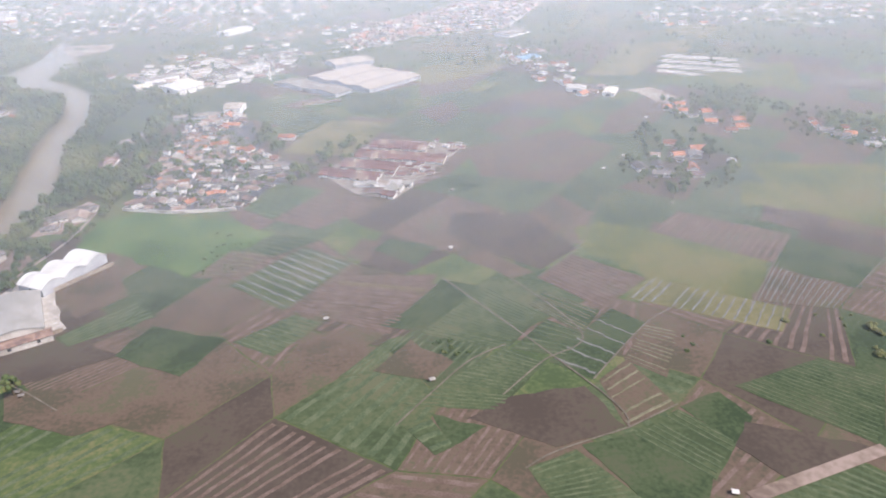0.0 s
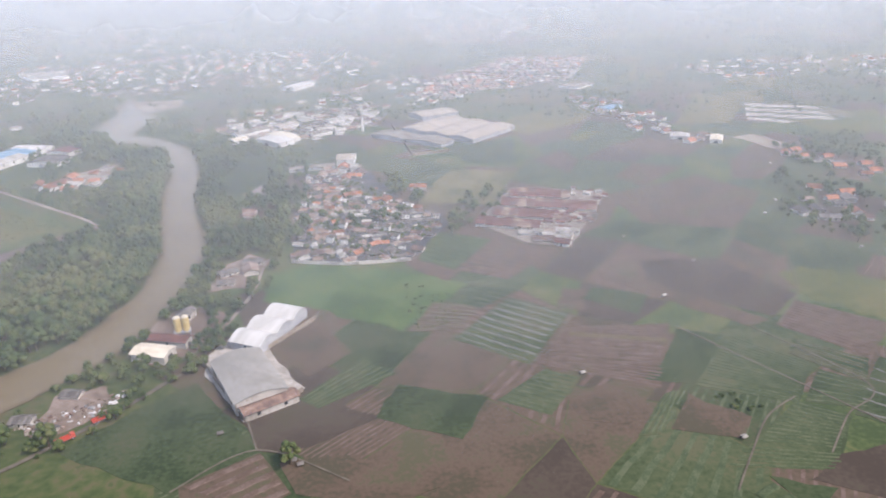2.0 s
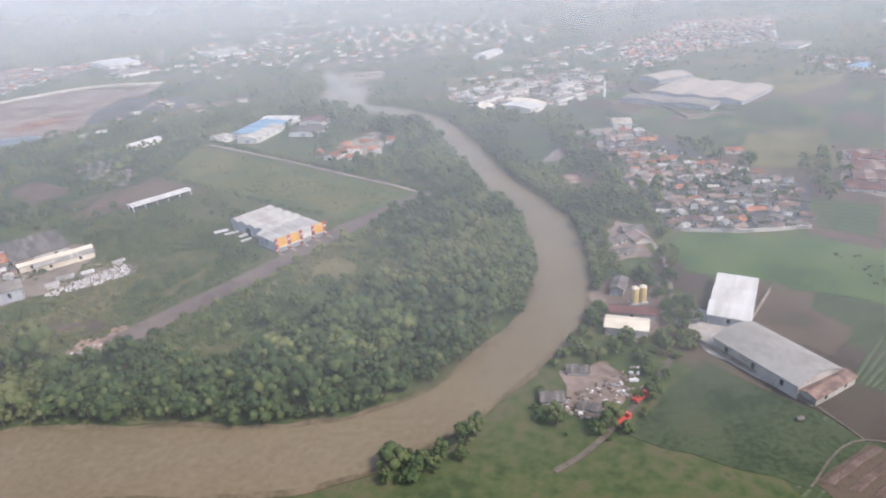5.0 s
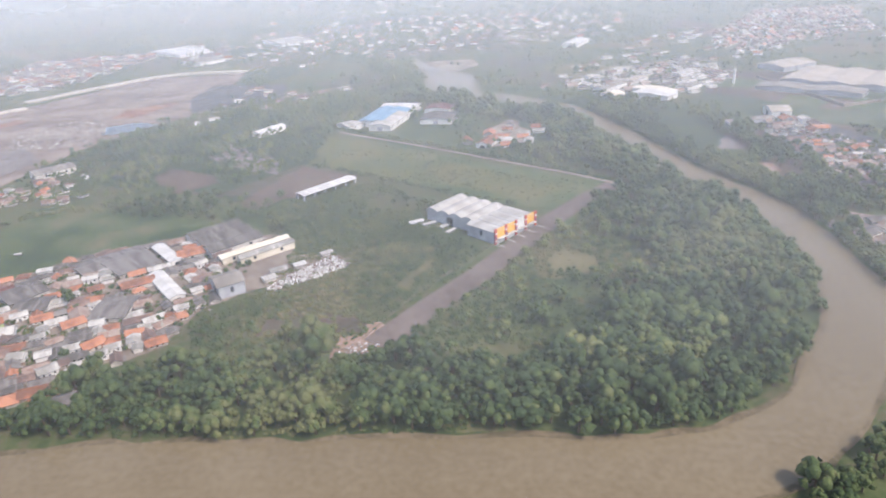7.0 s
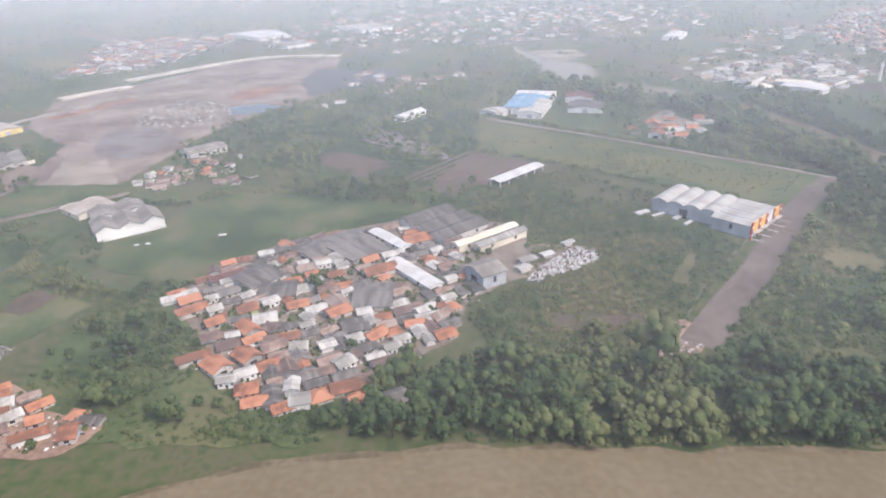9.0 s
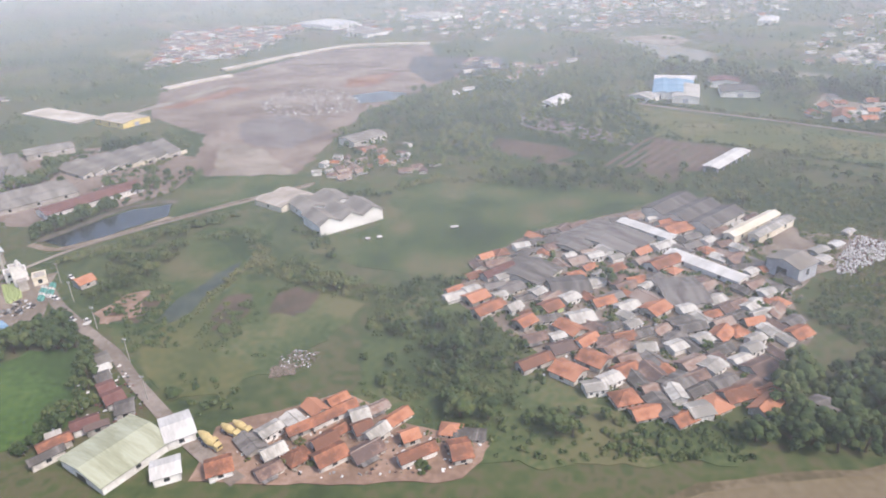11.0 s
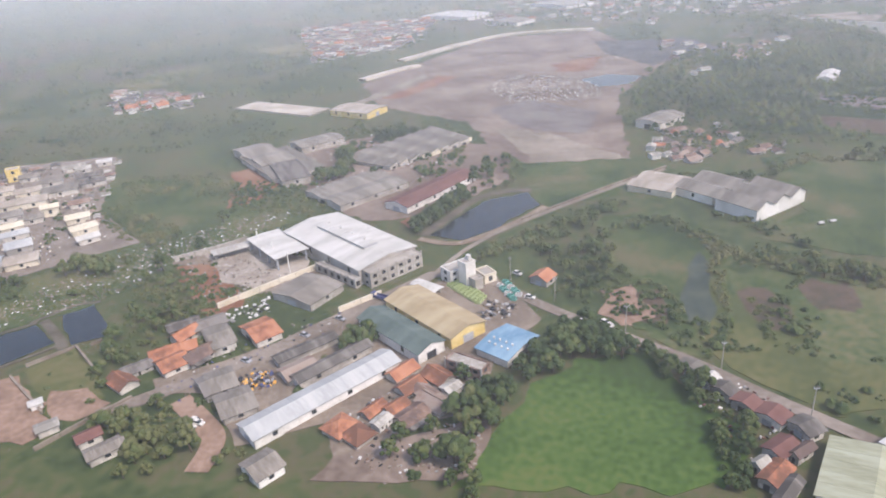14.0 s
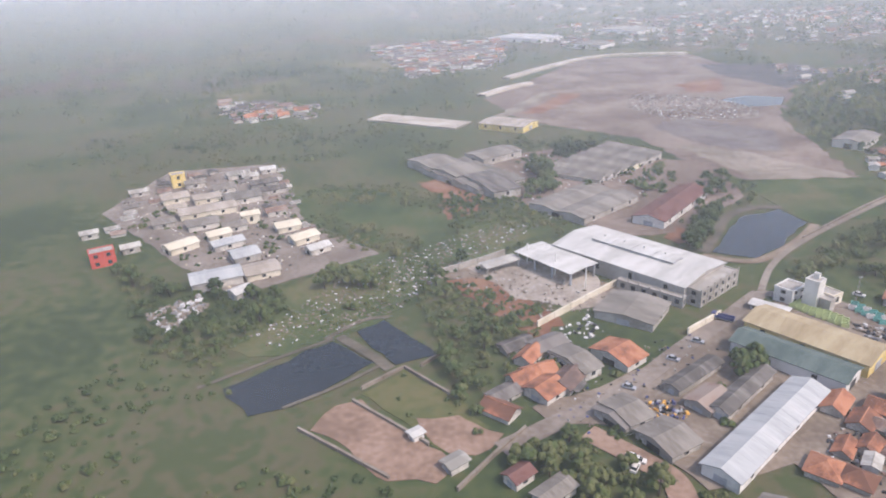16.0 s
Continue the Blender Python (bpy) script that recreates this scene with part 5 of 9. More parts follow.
field("red_soil", "reddish bare earth", (-400.6, 348.9), (-387.3, 351.5), (-363, 331.6), (-379.4, 329.4))
ribbon("service_road", [(-282.4, 190.8), (-269.8, 208.8), (-253.7, 230.5), (-230, 266.3), (-213.8, 286.8), (-199.9, 301.6)], 8.5, "asphalt", "wide brown-grey unfinished service road", "road")
ribbon("kerb", [(-286.3, 193.6), (-273.4, 217.1), (-256.9, 239.9), (-249.4, 250)], 0.3, "dust", "worn concrete kerb beside the service road", "kerb")
ribbon("kerb", [(-276.8, 190.9), (-263.7, 208.3), (-238.4, 240.2)], 0.3, "dust", "worn concrete kerb beside the service road", "kerb")
ribbon("boundary_track", [(-326.5, 403.5), (-276.2, 365.5), (-240, 336), (-215.7, 316.6), (-198.7, 300.7)], 2, "sand", "pale boundary track beyond the scrub", "track")
# western grassland, paddies and ponds
field("grass", "wide green grassland beside a white warehouse", (-433.6, 303.2), (-374.9, 297.6), (-346.9, 278.6), (-386.1, 242.6), (-409.6, 221), (-437.9, 231.8), (-457.4, 243.3), (-437.6, 257.8))
field("grass", "overgrown green field", (-511.6, 310.6), (-474.9, 307.1), (-484, 274.7), (-501.4, 271.3))
field("scrub", "grassy plot with shallow water", (-475, 211.3), (-459, 225.8), (-433.5, 211.8), (-445.5, 183.6), (-471.6, 178.8), (-479.9, 191.9))
field("scrub", "rough green plot", (-493.8, 236.6), (-467.1, 246.8), (-466.1, 210.4), (-483.3, 192.2), (-490, 198.9))
field("brown", "bare brown patch", (-459.4, 217.4), (-445, 218.4), (-449.1, 206.2), (-459.8, 209.7))
field("clay", "bare reddish earth", (-498, 217.7), (-488.5, 216.7), (-487.8, 205.4), (-493.1, 203.6))
field("rice", "bright green rice paddy edged with trees", (-514.3, 185.7), (-506, 192.2), (-492.5, 194.7), (-487.5, 184.4), (-481.6, 171.2), (-487.6, 159.9), (-526.4, 160.7), (-520.7, 173.2))
field("grass", "green paddy beyond a wall", (-489.7, 260.4), (-468.7, 261.7), (-464.5, 231.6), (-479.6, 199.5), (-492.9, 202.3), (-495, 220.7), (-498.6, 241.4))
field("grass", "green field before the sand works", (-513, 306.9), (-474.2, 303.7), (-486.2, 280.7), (-504.3, 266.4), (-506.3, 273.3))
field("scrub", "dark green scrub beside the factory", (-627.3, 312.7), (-582, 296.9), (-568.3, 277.3), (-588, 254.7), (-615.8, 246.9))
field("grass", "rough green field", (-661.9, 316.8), (-610.3, 306.2), (-579, 282.4), (-601.1, 254.5), (-627.5, 255.9), (-659.1, 293.2))
field("scrub", "scrub with pale litter", (-652.8, 211.4), (-625.1, 259.5), (-585.8, 278.2), (-573.5, 272.8), (-600.5, 237.9), (-613, 221.9), (-633.6, 204.7))
field("meadow", "grassy plot inside a wall", (-614.5, 193.6), (-607.9, 201.4), (-591.4, 184.2), (-598.3, 178.9))
field("clay", "bare reddish yard", (-617.7, 190.1), (-614.1, 191.6), (-599.2, 178.9), (-601.2, 171.4), (-607, 172.8), (-619.7, 183.7))
field("dust", "dusty factory yard", (-603.6, 241.7), (-588, 254.7), (-552.8, 225.7), (-566.5, 221.5), (-579.6, 228))
field("red_soil", "reddish bare ground with rubble", (-600.9, 238.8), (-587.5, 237.6), (-577.2, 217.2), (-583, 210.5), (-588.9, 218.1))
field("sand", "earth yard with rubble", (-528.2, 172.2), (-524.5, 168.4), (-537.2, 162.9), (-542.8, 165.4))
flat("pond", [(-536.8, 251.9), (-523, 275.6), (-509.2, 281.2), (-506.6, 270.6), (-518.7, 255.8), (-528.2, 248.1)], "pond", "dark still pond beside the red-roofed shed", "pond")
flat("pond", [(-639.6, 195.6), (-623, 211.5), (-614, 204), (-625.5, 190.1), (-632.4, 187.4)], "pond", "dark fish pond with earth banks", "pond")
flat("pond", [(-619.3, 215), (-613.8, 220.7), (-602, 206.5), (-609.6, 202.7)], "pond", "dark fish pond with earth banks", "pond")
field("sand", "bare sandy yard round an orange-roofed house", (-248.6, 391.5), (-233.6, 412.8), (-220.1, 381.4), (-229.6, 364), (-245.9, 359.5))
field("meadow", "olive grassland along a boundary track", (-343.5, 399.9), (-315.3, 389.5), (-273.3, 347.1), (-215.6, 301.8), (-235.5, 286.5), (-260.1, 304.2), (-304.1, 330.2), (-342.2, 351.9))
field("grass", "rough green pasture", (-468.5, 222.9), (-455.8, 224.6), (-456.7, 203.2), (-468, 190.4), (-473.5, 194.3))
field("spoil", "dusty ground between works roofs", (-607.8, 336.2), (-559.4, 359), (-512.7, 328.9), (-514.8, 294.2), (-538.2, 265.1), (-557.8, 264.4), (-586.5, 297.8))
field("brown", "bare earth patch in grassland", (-491.7, 216.9), (-484.4, 217.6), (-486.4, 203.9), (-492.7, 205.3))
field("meadow", "dry yellow-green grass beside the road", (-481.4, 212), (-473.9, 216.4), (-461.1, 209.9), (-463, 192.4), (-452.5, 185.9), (-455.8, 174.5), (-468.5, 176.2), (-480.7, 188.2))
field("clay", "bare reddish earth beside a road", (-496.9, 219.3), (-490, 220.8), (-488.6, 207.3), (-494.5, 203.6), (-498.7, 208))
field("yard_earth", "pale dusty yard of the new factory", (-596.8, 245.9), (-587.6, 252.6), (-567.7, 239.7), (-564.5, 226.3), (-574.4, 222.6), (-586.8, 229.6))
field("brown", "long bare brown strip among trees", (-402.7, 350.5), (-390.5, 354.1), (-372.2, 332.3), (-355.8, 321.6), (-360.3, 308.5), (-379.9, 313.2), (-398.6, 332.3))
field("red_soil", "red earth at the end of a bare strip", (-402.1, 348.7), (-390.7, 352.4), (-384.7, 340), (-394.1, 333.3))
field("scrub", "scrubby ground under trees", (-431.3, 196.6), (-417.7, 224.4), (-395.7, 195.3), (-385.3, 172.9), (-357.7, 166.4), (-362.7, 157.2), (-412.3, 157.9), (-430.8, 173.9))
field("brown", "bare reddish plot in a paddy", (-456.6, 217.5), (-451.7, 220.8), (-444.8, 215.6), (-447.3, 207.7), (-456.6, 207.6))
field("scrub", "bare olive-brown plot with ditches", (-462, 201.7), (-455, 204.2), (-445.8, 200.5), (-443.3, 192.3), (-448, 188), (-463, 189.8))
field("brown", "bare reddish patch beside a paddy", (-469.3, 216.5), (-462.3, 217.2), (-461.2, 208.4), (-464.7, 200.2), (-469.7, 201.2))
field("clay", "bare reddish yard with grass edges", (-604, 186), (-598.7, 188.3), (-589.7, 182.5), (-592.4, 178.5), (-598.3, 178.9))
field("clay", "bare reddish earth at the road end", (-293.3, 195.3), (-282.6, 202.9), (-277.2, 196.2), (-282.7, 187.8), (-291.8, 186.8))
# ground coloured a darker green beneath these two woods
field("undergrowth", "dark green ground beneath far trees", (-349, 300), (-377, 318), (-425, 330), (-440, 395), (-415, 440), (-395, 470), (-360, 460), (-335, 430), (-330, 355))
field("undergrowth", "dark green ground beneath riverside trees", (-216, 330), (-186, 314), (-160, 320), (-120, 395), (-150, 455), (-178, 470), (-215, 470), (-235, 430))
field("spoil", "bare earth yard among riverside trees", (-162, 171), (-151, 174), (-149, 160), (-157, 153), (-165, 157))
field("spoil", "bare grey yard among riverside trees", (-138.2, 252), (-130.8, 262), (-121.5, 257), (-125, 233), (-137.8, 232))
ribbon("lane", [(-123, 256), (-122.4, 242), (-123, 225), (-127, 205), (-130, 190)], 1.3, "road", "narrow lane between riverside trees and fields", "road")
ribbon("lane", [(-133, 178), (-135.8, 174.8), (-146.2, 160.4), (-160.8, 144), (-169, 137.8)], 1.4, "path", "narrow dirt lane along the riverside yards", "road")
flat("marsh", [(-482.3, 204.3), (-480.7, 215), (-476.2, 228.4), (-471, 236), (-470.3, 230.7), (-474.1, 219.7), (-476.2, 207.3), (-479.4, 201.9)], "marsh", "dark waterlogged strip in the meadow", "marsh")
field("slag", "long brown strip of bare ground", (-385.2, 393.8), (-361.5, 372.9), (-346.5, 351.8), (-343.4, 333.9), (-354.9, 337.8), (-369.8, 351.3), (-385.8, 368.3))
field("ochre", "dry ochre grass in a clearing", (-236.5, 239.3), (-226.1, 244.6), (-213.6, 241.9), (-221.6, 226.5), (-232.8, 222.2), (-239.3, 224.4))
field("ochre", "dry ochre grass in a clearing", (-255, 186.4), (-250.4, 191), (-245.4, 189.5), (-246.1, 182.5), (-253.4, 180.6))
field("brown", "trodden brown patch in the scrub", (-316.8, 203.7), (-308.9, 207.8), (-296.1, 207.4), (-285.4, 203), (-285.8, 196.4), (-297, 197.9), (-306.6, 195.6), (-314.7, 197))
field("ochre", "dry patch in the scrub", (-280.3, 220.8), (-275.5, 234.7), (-269.1, 242.3), (-269.8, 230.8), (-276.4, 217.5))
field("brown", "bare tan-brown plot among scrub", (-401.3, 339.3), (-396.4, 350), (-373.4, 337.2), (-366.4, 324.9), (-376.7, 316.8), (-393.2, 326.9))
field("brown", "brown plot with faint furrows", (-21, 191.9), (8.5, 184.4), (-4.4, 165.6), (-35.1, 172.4), rows=9, crop="crop_soil", share=0.3)
field("brown", "strip of a brown plot with two tan rows", (-23, 189.2), (6.6, 181.6), (5.2, 179.6), (-24.6, 187.0), rows=2, crop="ochre", share=0.35)
# spoil ground
field("spoil", "broad grey-brown spoil ground", (-591, 465.6), (-520.3, 610.9), (-440.5, 616.9), (-420.5, 479.1), (-462, 399.5), (-473.2, 309.7), (-507, 309.6), (-520.4, 332.4), (-529.5, 367.6), (-572.1, 406.3))
field("red_soil", "patch of red earth", (-482.4, 491.7), (-452.8, 507.8), (-465, 463.9), (-482.7, 466.8))
field("red_soil", "patch of red earth", (-573.8, 425), (-547.7, 475.8), (-538.2, 469.3), (-563.6, 422.2))
field("slag", "mauve-grey levelled waste", (-519.9, 389.3), (-501.9, 404.9), (-473.8, 373.3), (-482.7, 341.5), (-503.6, 351), (-514.2, 367.8))
field("red_soil", "patch of red earth beside a shed", (-546.2, 262.2), (-541.2, 269.2), (-536.4, 266.8), (-538.4, 259.7), (-543, 257.9))
field("red_soil", "rubble-strewn red earth", (-615.8, 315.9), (-607.3, 319.7), (-592, 301.8), (-593.8, 285.9), (-602.8, 280.2), (-606.6, 299))
field("sand", "sandy track across the spoil ground", (-588.3, 416.5), (-574.4, 449.9), (-557.6, 482.6), (-555.4, 475), (-571, 437.5), (-584.5, 408.4))
field("sand", "pale sandy mound edge", (-518.5, 357.8), (-495.9, 344.3), (-473.5, 309.7), (-505.2, 309.2))
field("ash", "dark grey levelled ground", (-450.2, 563), (-389.7, 555), (-381.5, 507.3), (-430.9, 468.6), (-448.8, 514.6))
flat("pond", [(-473.5, 441.5), (-458.5, 451.8), (-442, 443), (-450.6, 425.5), (-467.4, 422.6)], "pond", "pale shallow pond", "pond")
ribbon("berm", [(-592.7, 474.1), (-578.3, 495.1), (-563.5, 510.5)], 6, "bank_stone", "pale concrete embankment", "embankment", z=1.4, deep=1.6)
ribbon("berm", [(-577, 531.9), (-541.3, 583.9), (-507.2, 619.8), (-472.9, 624.4), (-440.7, 620.4)], 6, "bank_stone", "pale concrete embankment", "embankment", z=1.4, deep=1.6)
ribbon("pond_bank", [(-540, 250), (-531, 246), (-524, 249), (-514, 258), (-505, 269)], 2.4, "dirt_road", "worn tan bank of the pond", "bank")
ribbon("pond_bank", [(-539, 252), (-533, 263), (-525, 277), (-516, 283), (-508, 283)], 3.0, "path", "worn brown bank of the pond", "bank")
# roads of the works quarter
ribbon("village_road", [(-591, 179.1), (-582.2, 185.3), (-567.9, 195.7), (-556.2, 207.6), (-544.9, 218.5), (-534, 229.6)], 3.6, "road", "grey village road past the works", "road")
ribbon("village_road", [(-534, 229.6), (-521, 224.3), (-508.9, 211.6), (-493.3, 198), (-485.5, 191.4), (-475.8, 180.7), (-466.6, 171.5), (-456.9, 162.2), (-446.4, 153.7)], 2.8, "road", "grey village road past the works", "road")
ribbon("dirt_road", [(-577.5, 183.1), (-570.9, 177), (-567, 172.1), (-567.1, 164.9)], 4, "clay", "reddish dirt lane", "road")
ribbon("canal_path", [(-534, 229.6), (-525.6, 244.3), (-512.5, 258.1), (-486.4, 279.8), (-465, 296.3)], 1.5, "sand", "earth path beside a drain", "path")
ribbon("lane", [(-429.8, 451.3), (-396.1, 492.5), (-350.7, 527.9)], 2, "dirt_road", "reddish lane", "road")
# village ground
flat("village_yard", [(-117.5, 361.9), (-108.8, 386.7), (-85.3, 375), (-66.7, 315.6), (-53.1, 302.6), (-49.7, 287.9), (-67.5, 250.1), (-92.2, 248.3), (-112.7, 253), (-116.9, 304.4)], "ash", "grey-brown trodden ground between houses", "yard")
flat("village_yard", [(-413.7, 214.5), (-405.2, 234.7), (-389.4, 252.5), (-358.6, 266.8), (-323.2, 264), (-315.2, 248), (-295.6, 243.3), (-300.7, 232.1), (-323.3, 222.3), (-334, 211.6), (-337.8, 193), (-349.8, 181.8), (-356.2, 174.8), (-372.4, 172.9), (-389, 183.1)], "dust", "grey-brown trodden ground between houses", "yard")
flat("village_yard", [(-13.7, 335.2), (30.8, 322), (-4.6, 255), (-21.9, 262.1), (-38.2, 286.9)], "road", "dusty ground of the row houses", "yard")
flat("village_yard", [(-713.2, 291.9), (-711.6, 338.9), (-672.9, 345.1), (-645.7, 282.2), (-620, 255.5), (-638.5, 241), (-649.4, 232.5), (-665.2, 245.4)], "road", "grey ground between works roofs", "yard")
flat("village_yard", [(-558.2, 204.5), (-543.7, 219.6), (-521.5, 231.3), (-510.8, 207.7), (-519.5, 194.4), (-523.6, 180.1), (-539.4, 170.6), (-545.4, 167.8), (-549.3, 175.5), (-563.1, 170.7), (-569.9, 185.1), (-582.1, 184.8), (-585.5, 189.1)], "dust", "dusty ground of the works quarter", "yard")
flat("village_yard", [(-545.4, 168.4), (-527.9, 174.7), (-520.8, 180.7), (-521, 171.9), (-524.6, 162.3), (-548.4, 162.8)], "spoil", "rough trodden ground strewn with rubble", "yard")
flat("village_yard", [(-454.4, 154), (-454.6, 167.3), (-433, 176.8), (-421.1, 168), (-404.6, 163), (-409.4, 154.1), (-430.7, 153)], "clay", "reddish ground along the lane", "yard")
flat("village_yard", [(-150.3, 211.5), (-141.9, 220.7), (-127.5, 213.8), (-131.9, 190), (-141.8, 183.1), (-149.1, 188)], "spoil", "earth yard of the batching plant", "yard")
flat("warehouse_yard", [(-128.8, 186.7), (-122.8, 199.1), (-112, 190.3), (-98.9, 167.2), (-111.7, 154.8), (-126.7, 176.6)], "concrete", "concrete yard round the arched warehouse", "yard")
# large buildings beside the river
hall("warehouse", "large warehouse with a dusty grey arched roof in a walled yard", -113.7, 170.8, 23.2, 13.4, -63.0, 3.4, 1.5, roof="weathered_roof", wall="concrete", shape="arch")
hall("lean_to", "low brown-tiled annex of the warehouse", -106.7, 160.0, 14.2, 4.2, 31.2, 2, 0.8, roof="old_tiles", wall="concrete")
hall("shed", "white three-bay shed with arched metal roofs", -112.3, 199.3, 10.2, 25.1, -25.9, 2.8, 1.7, roof="white_roof", wall="grey_wall", shape="arch", bays=3)
hall("plant_shed", "cream-roofed shed of the batching plant", -143.6, 188.2, 10.6, 6.0, -16.7, 2.4, 0.9, roof="cream", wall="wall")
hall("plant_shed", "brown-roofed shed of the batching plant", -140.7, 194.9, 11.8, 3.9, -14.3, 2.4, 0.9, roof="maroon", wall="wall")
hall("plant_shed", "grey open shed of the batching plant", -140.8, 210.2, 7.3, 3.6, 67.1, 2.4, 0.9, roof="grey_roof", wall="wall")
hall("workshop", "tan-roofed workshop beyond the village", -98.8, 396.4, 9.6, 13.5, -4.0, 3.2, 1.6, roof="tan_roof", wall="white_wall")
hall("factory", "huge pale brown factory roof behind a wall", -27.0, 468.6, 48.6, 60.0, 47.3, 2.6, 1.5, roof="tan_roof", wall="grey_wall", shape="gable", bays=3)
hall("factory_annex", "long factory annex with grey roofs", -59.4, 445.3, 14.6, 56.1, 51.0, 2.2, 1.2, roof="dusty_roof", wall="grey_wall", bays=2)
hall("factory_annex", "factory annex with a pale roof", -40.0, 520.9, 31.3, 20.6, 28.6, 3, 1.5, roof="tan_roof", wall="grey_wall")
hall("white_hall", "cream-roofed hall among trees", -143.5, 462.0, 10.5, 25.0, 38.0, 2.4, 0.9, roof="cream", wall="white_wall")
hall("unit_block_far", "blue-roofed works beyond the river", -301.6, 426.2, 32.0, 15.8, 75.4, 3, 1.2, roof="blue_roof", wall="white_wall")
hall("blue_hall_far", "pale blue hall on a far road", 96.3, 524.1, 18.2, 12.1, 35.3, 1.9, 0.7, roof="blue_roof", wall="white_wall")
hall("roadside_hall", "long low hall with a pale roof", 110.9, 425.9, 10.8, 11.4, 68.0, 1.9, 0.7, roof="pale_roof", wall="white_wall")
hall("roadside_hall", "white-walled house on a far road", 129.9, 415.1, 15.2, 7.0, 63.2, 1.9, 0.7, roof="cream", wall="white_wall")
hall("roadside_hall", "pale works on a far road", 100.8, 637.3, 30.9, 19.7, 46.0, 1.9, 0.7, roof="dusty_roof", wall="white_wall")
hall("maroon_hall", "white hall with a dark red roof behind trees", -273.3, 440.1, 12.6, 14.5, 76.0, 3, 1.2, roof="maroon", wall="white_wall")
hall("far_works", "pale-roofed works among far trees", -167.2, 477.1, 25.5, 8.3, 45.8, 3, 1, roof="dusty_roof", wall="white_wall", windows=False)
hall("far_works", "pale-roofed works among far trees", -146.3, 499.2, 17.0, 8.0, 43.9, 2.2, 0.7, roof="tan_roof", wall="white_wall", windows=False)
hall("far_works", "pale-roofed works among far trees", -110.0, 513.2, 22.0, 8.5, 39.6, 2.2, 0.7, roof="pale_roof", wall="white_wall", windows=False)
hall("far_works", "pale-roofed works among far trees", -120.5, 470.5, 16.0, 8.0, 41.1, 2.2, 0.7, roof="dusty_roof", wall="white_wall", windows=False)
hall("far_works", "pale-roofed works among far trees", -157.5, 676.5, 36.0, 13.8, 63.7, 3, 1, roof="white_roof", wall="white_wall", windows=False)
hall("far_works", "pale-roofed works among far trees", -170.4, 453.2, 9.7, 10.9, 33.9, 3, 1, roof="cream", wall="white_wall", windows=False)
hall("far_works", "pale-roofed works among far trees", -549.5, 762.5, 37.2, 60.8, 49.7, 3, 1, roof="white_roof", wall="white_wall", windows=False)
hall("far_works", "pale-roofed works among far trees", -500.3, 687.1, 27.2, 29.8, 54.9, 3, 1, roof="dusty_roof", wall="white_wall", windows=False)
hall("far_works", "pale-roofed works among far trees", -446.7, 801.2, 37.0, 51.9, 38.2, 3, 1, roof="pale_roof", wall="white_wall", windows=False)
hall("long_shed", "long low grey-roofed shed at the village end", -117.5, 384.0, 25.0, 5.0, 14.0, 1.7, 0.6, roof="dusty_roof", wall="grey_wall")
for x, y, length, width, angle, roof in ((-93.0, 331.0, 8.5, 4.2, 24, "terracotta"), (-77.1, 320.5, 6.2, 4.6, 60, "terracotta"), (-60.4, 340.0, 8.0, 4.4, -6, "terracotta"), (-107.0, 372.0, 9.0, 4.6, 10, "old_tiles"), (-92.3, 364.0, 7.0, 4.6, -12, "terracotta"), (-110.5, 366.0, 7.0, 4.0, 80, "old_tiles")):
    hall("tiled_house", "house with %s tiles at the edge of a dense village" % ("orange" if roof == "terracotta" else "worn brown"), x, y, length, width, angle, 1.5, 1.1, roof=roof, wall="wall", category="house")
# unit warehouses on the peninsula
hall("grey_warehouse", "rear block of grey unit warehouses with arched roofs", -259.6, 272.5, 16.6, 21.3, 49.8, 4, 1, roof="worn_white", wall="grey_wall", shape="arch", bays=4)
UNITS_SIZE = (12.2, 20.3)
UNITS = hall("unit_warehouse", "front block of unit warehouses with orange and red facades", -247.4, 260.2, 12.2, 20.3, -44.0, 4, 0.6, roof="worn_white", wall="grey_wall", shape="gable", bays=4, doors=0)
facade(UNITS, *UNITS_SIZE, 4.0)
for x, y, length, width, angle in ((-276.8, 270.6, 4.6, 1.7, 30), (-272.2, 268.4, 4.4, 0.6, 30), (-266.0, 266.4, 5.6, 1.1, 46), (-264.6, 261.0, 3.6, 0.6, 46)):
    hall("bin_cover", "low white sheet cover in the grass beside the warehouses", x, y, length, width, angle, 0.5, 0.12, roof="white_roof", wall="grey_wall", windows=False, doors=0, category="shelter")
hall("open_shed", "long low white-roofed open shed", -315.8, 309.2, 26.3, 5.5, 47.3, 2.2, 0.5, roof="white_roof", wall="grey_wall", posts=True)
hall("blue_works", "works with a blue roof", -308.1, 429.0, 33.8, 9.5, 74.9, 3, 1, roof="blue_roof", wall="white_wall")
hall("pale_works", "works with a pale roof", -296.5, 449.1, 21.4, 12.1, -14.6, 3, 1, roof="white_roof", wall="white_wall")
hall("pale_works", "works with a pale roof", -300.0, 416.4, 30.0, 12.4, 73.8, 3, 1, roof="pale_roof", wall="white_wall")
hall("round_hall", "white-walled hall with a grey hipped roof", -273.0, 418.9, 16.0, 17.7, 77.7, 2.5, 1, roof="grey_roof", wall="white_wall")
hall("works", "grey works roof among trees", -321.8, 411.3, 8.5, 11.4, 42.4, 2.5, 1, roof="pale_roof", wall="white_wall")
hall("white_hall", "small hall with a white metal roof", -365.6, 409.0, 18.9, 6.4, 57.2, 2.5, 1, roof="white_roof", wall="white_wall")
hall("orange_house", "large house with an orange hipped roof", -247.7, 366.9, 14.4, 6.5, 64.2, 1.8, 1.5, roof="terracotta", wall="white_wall")
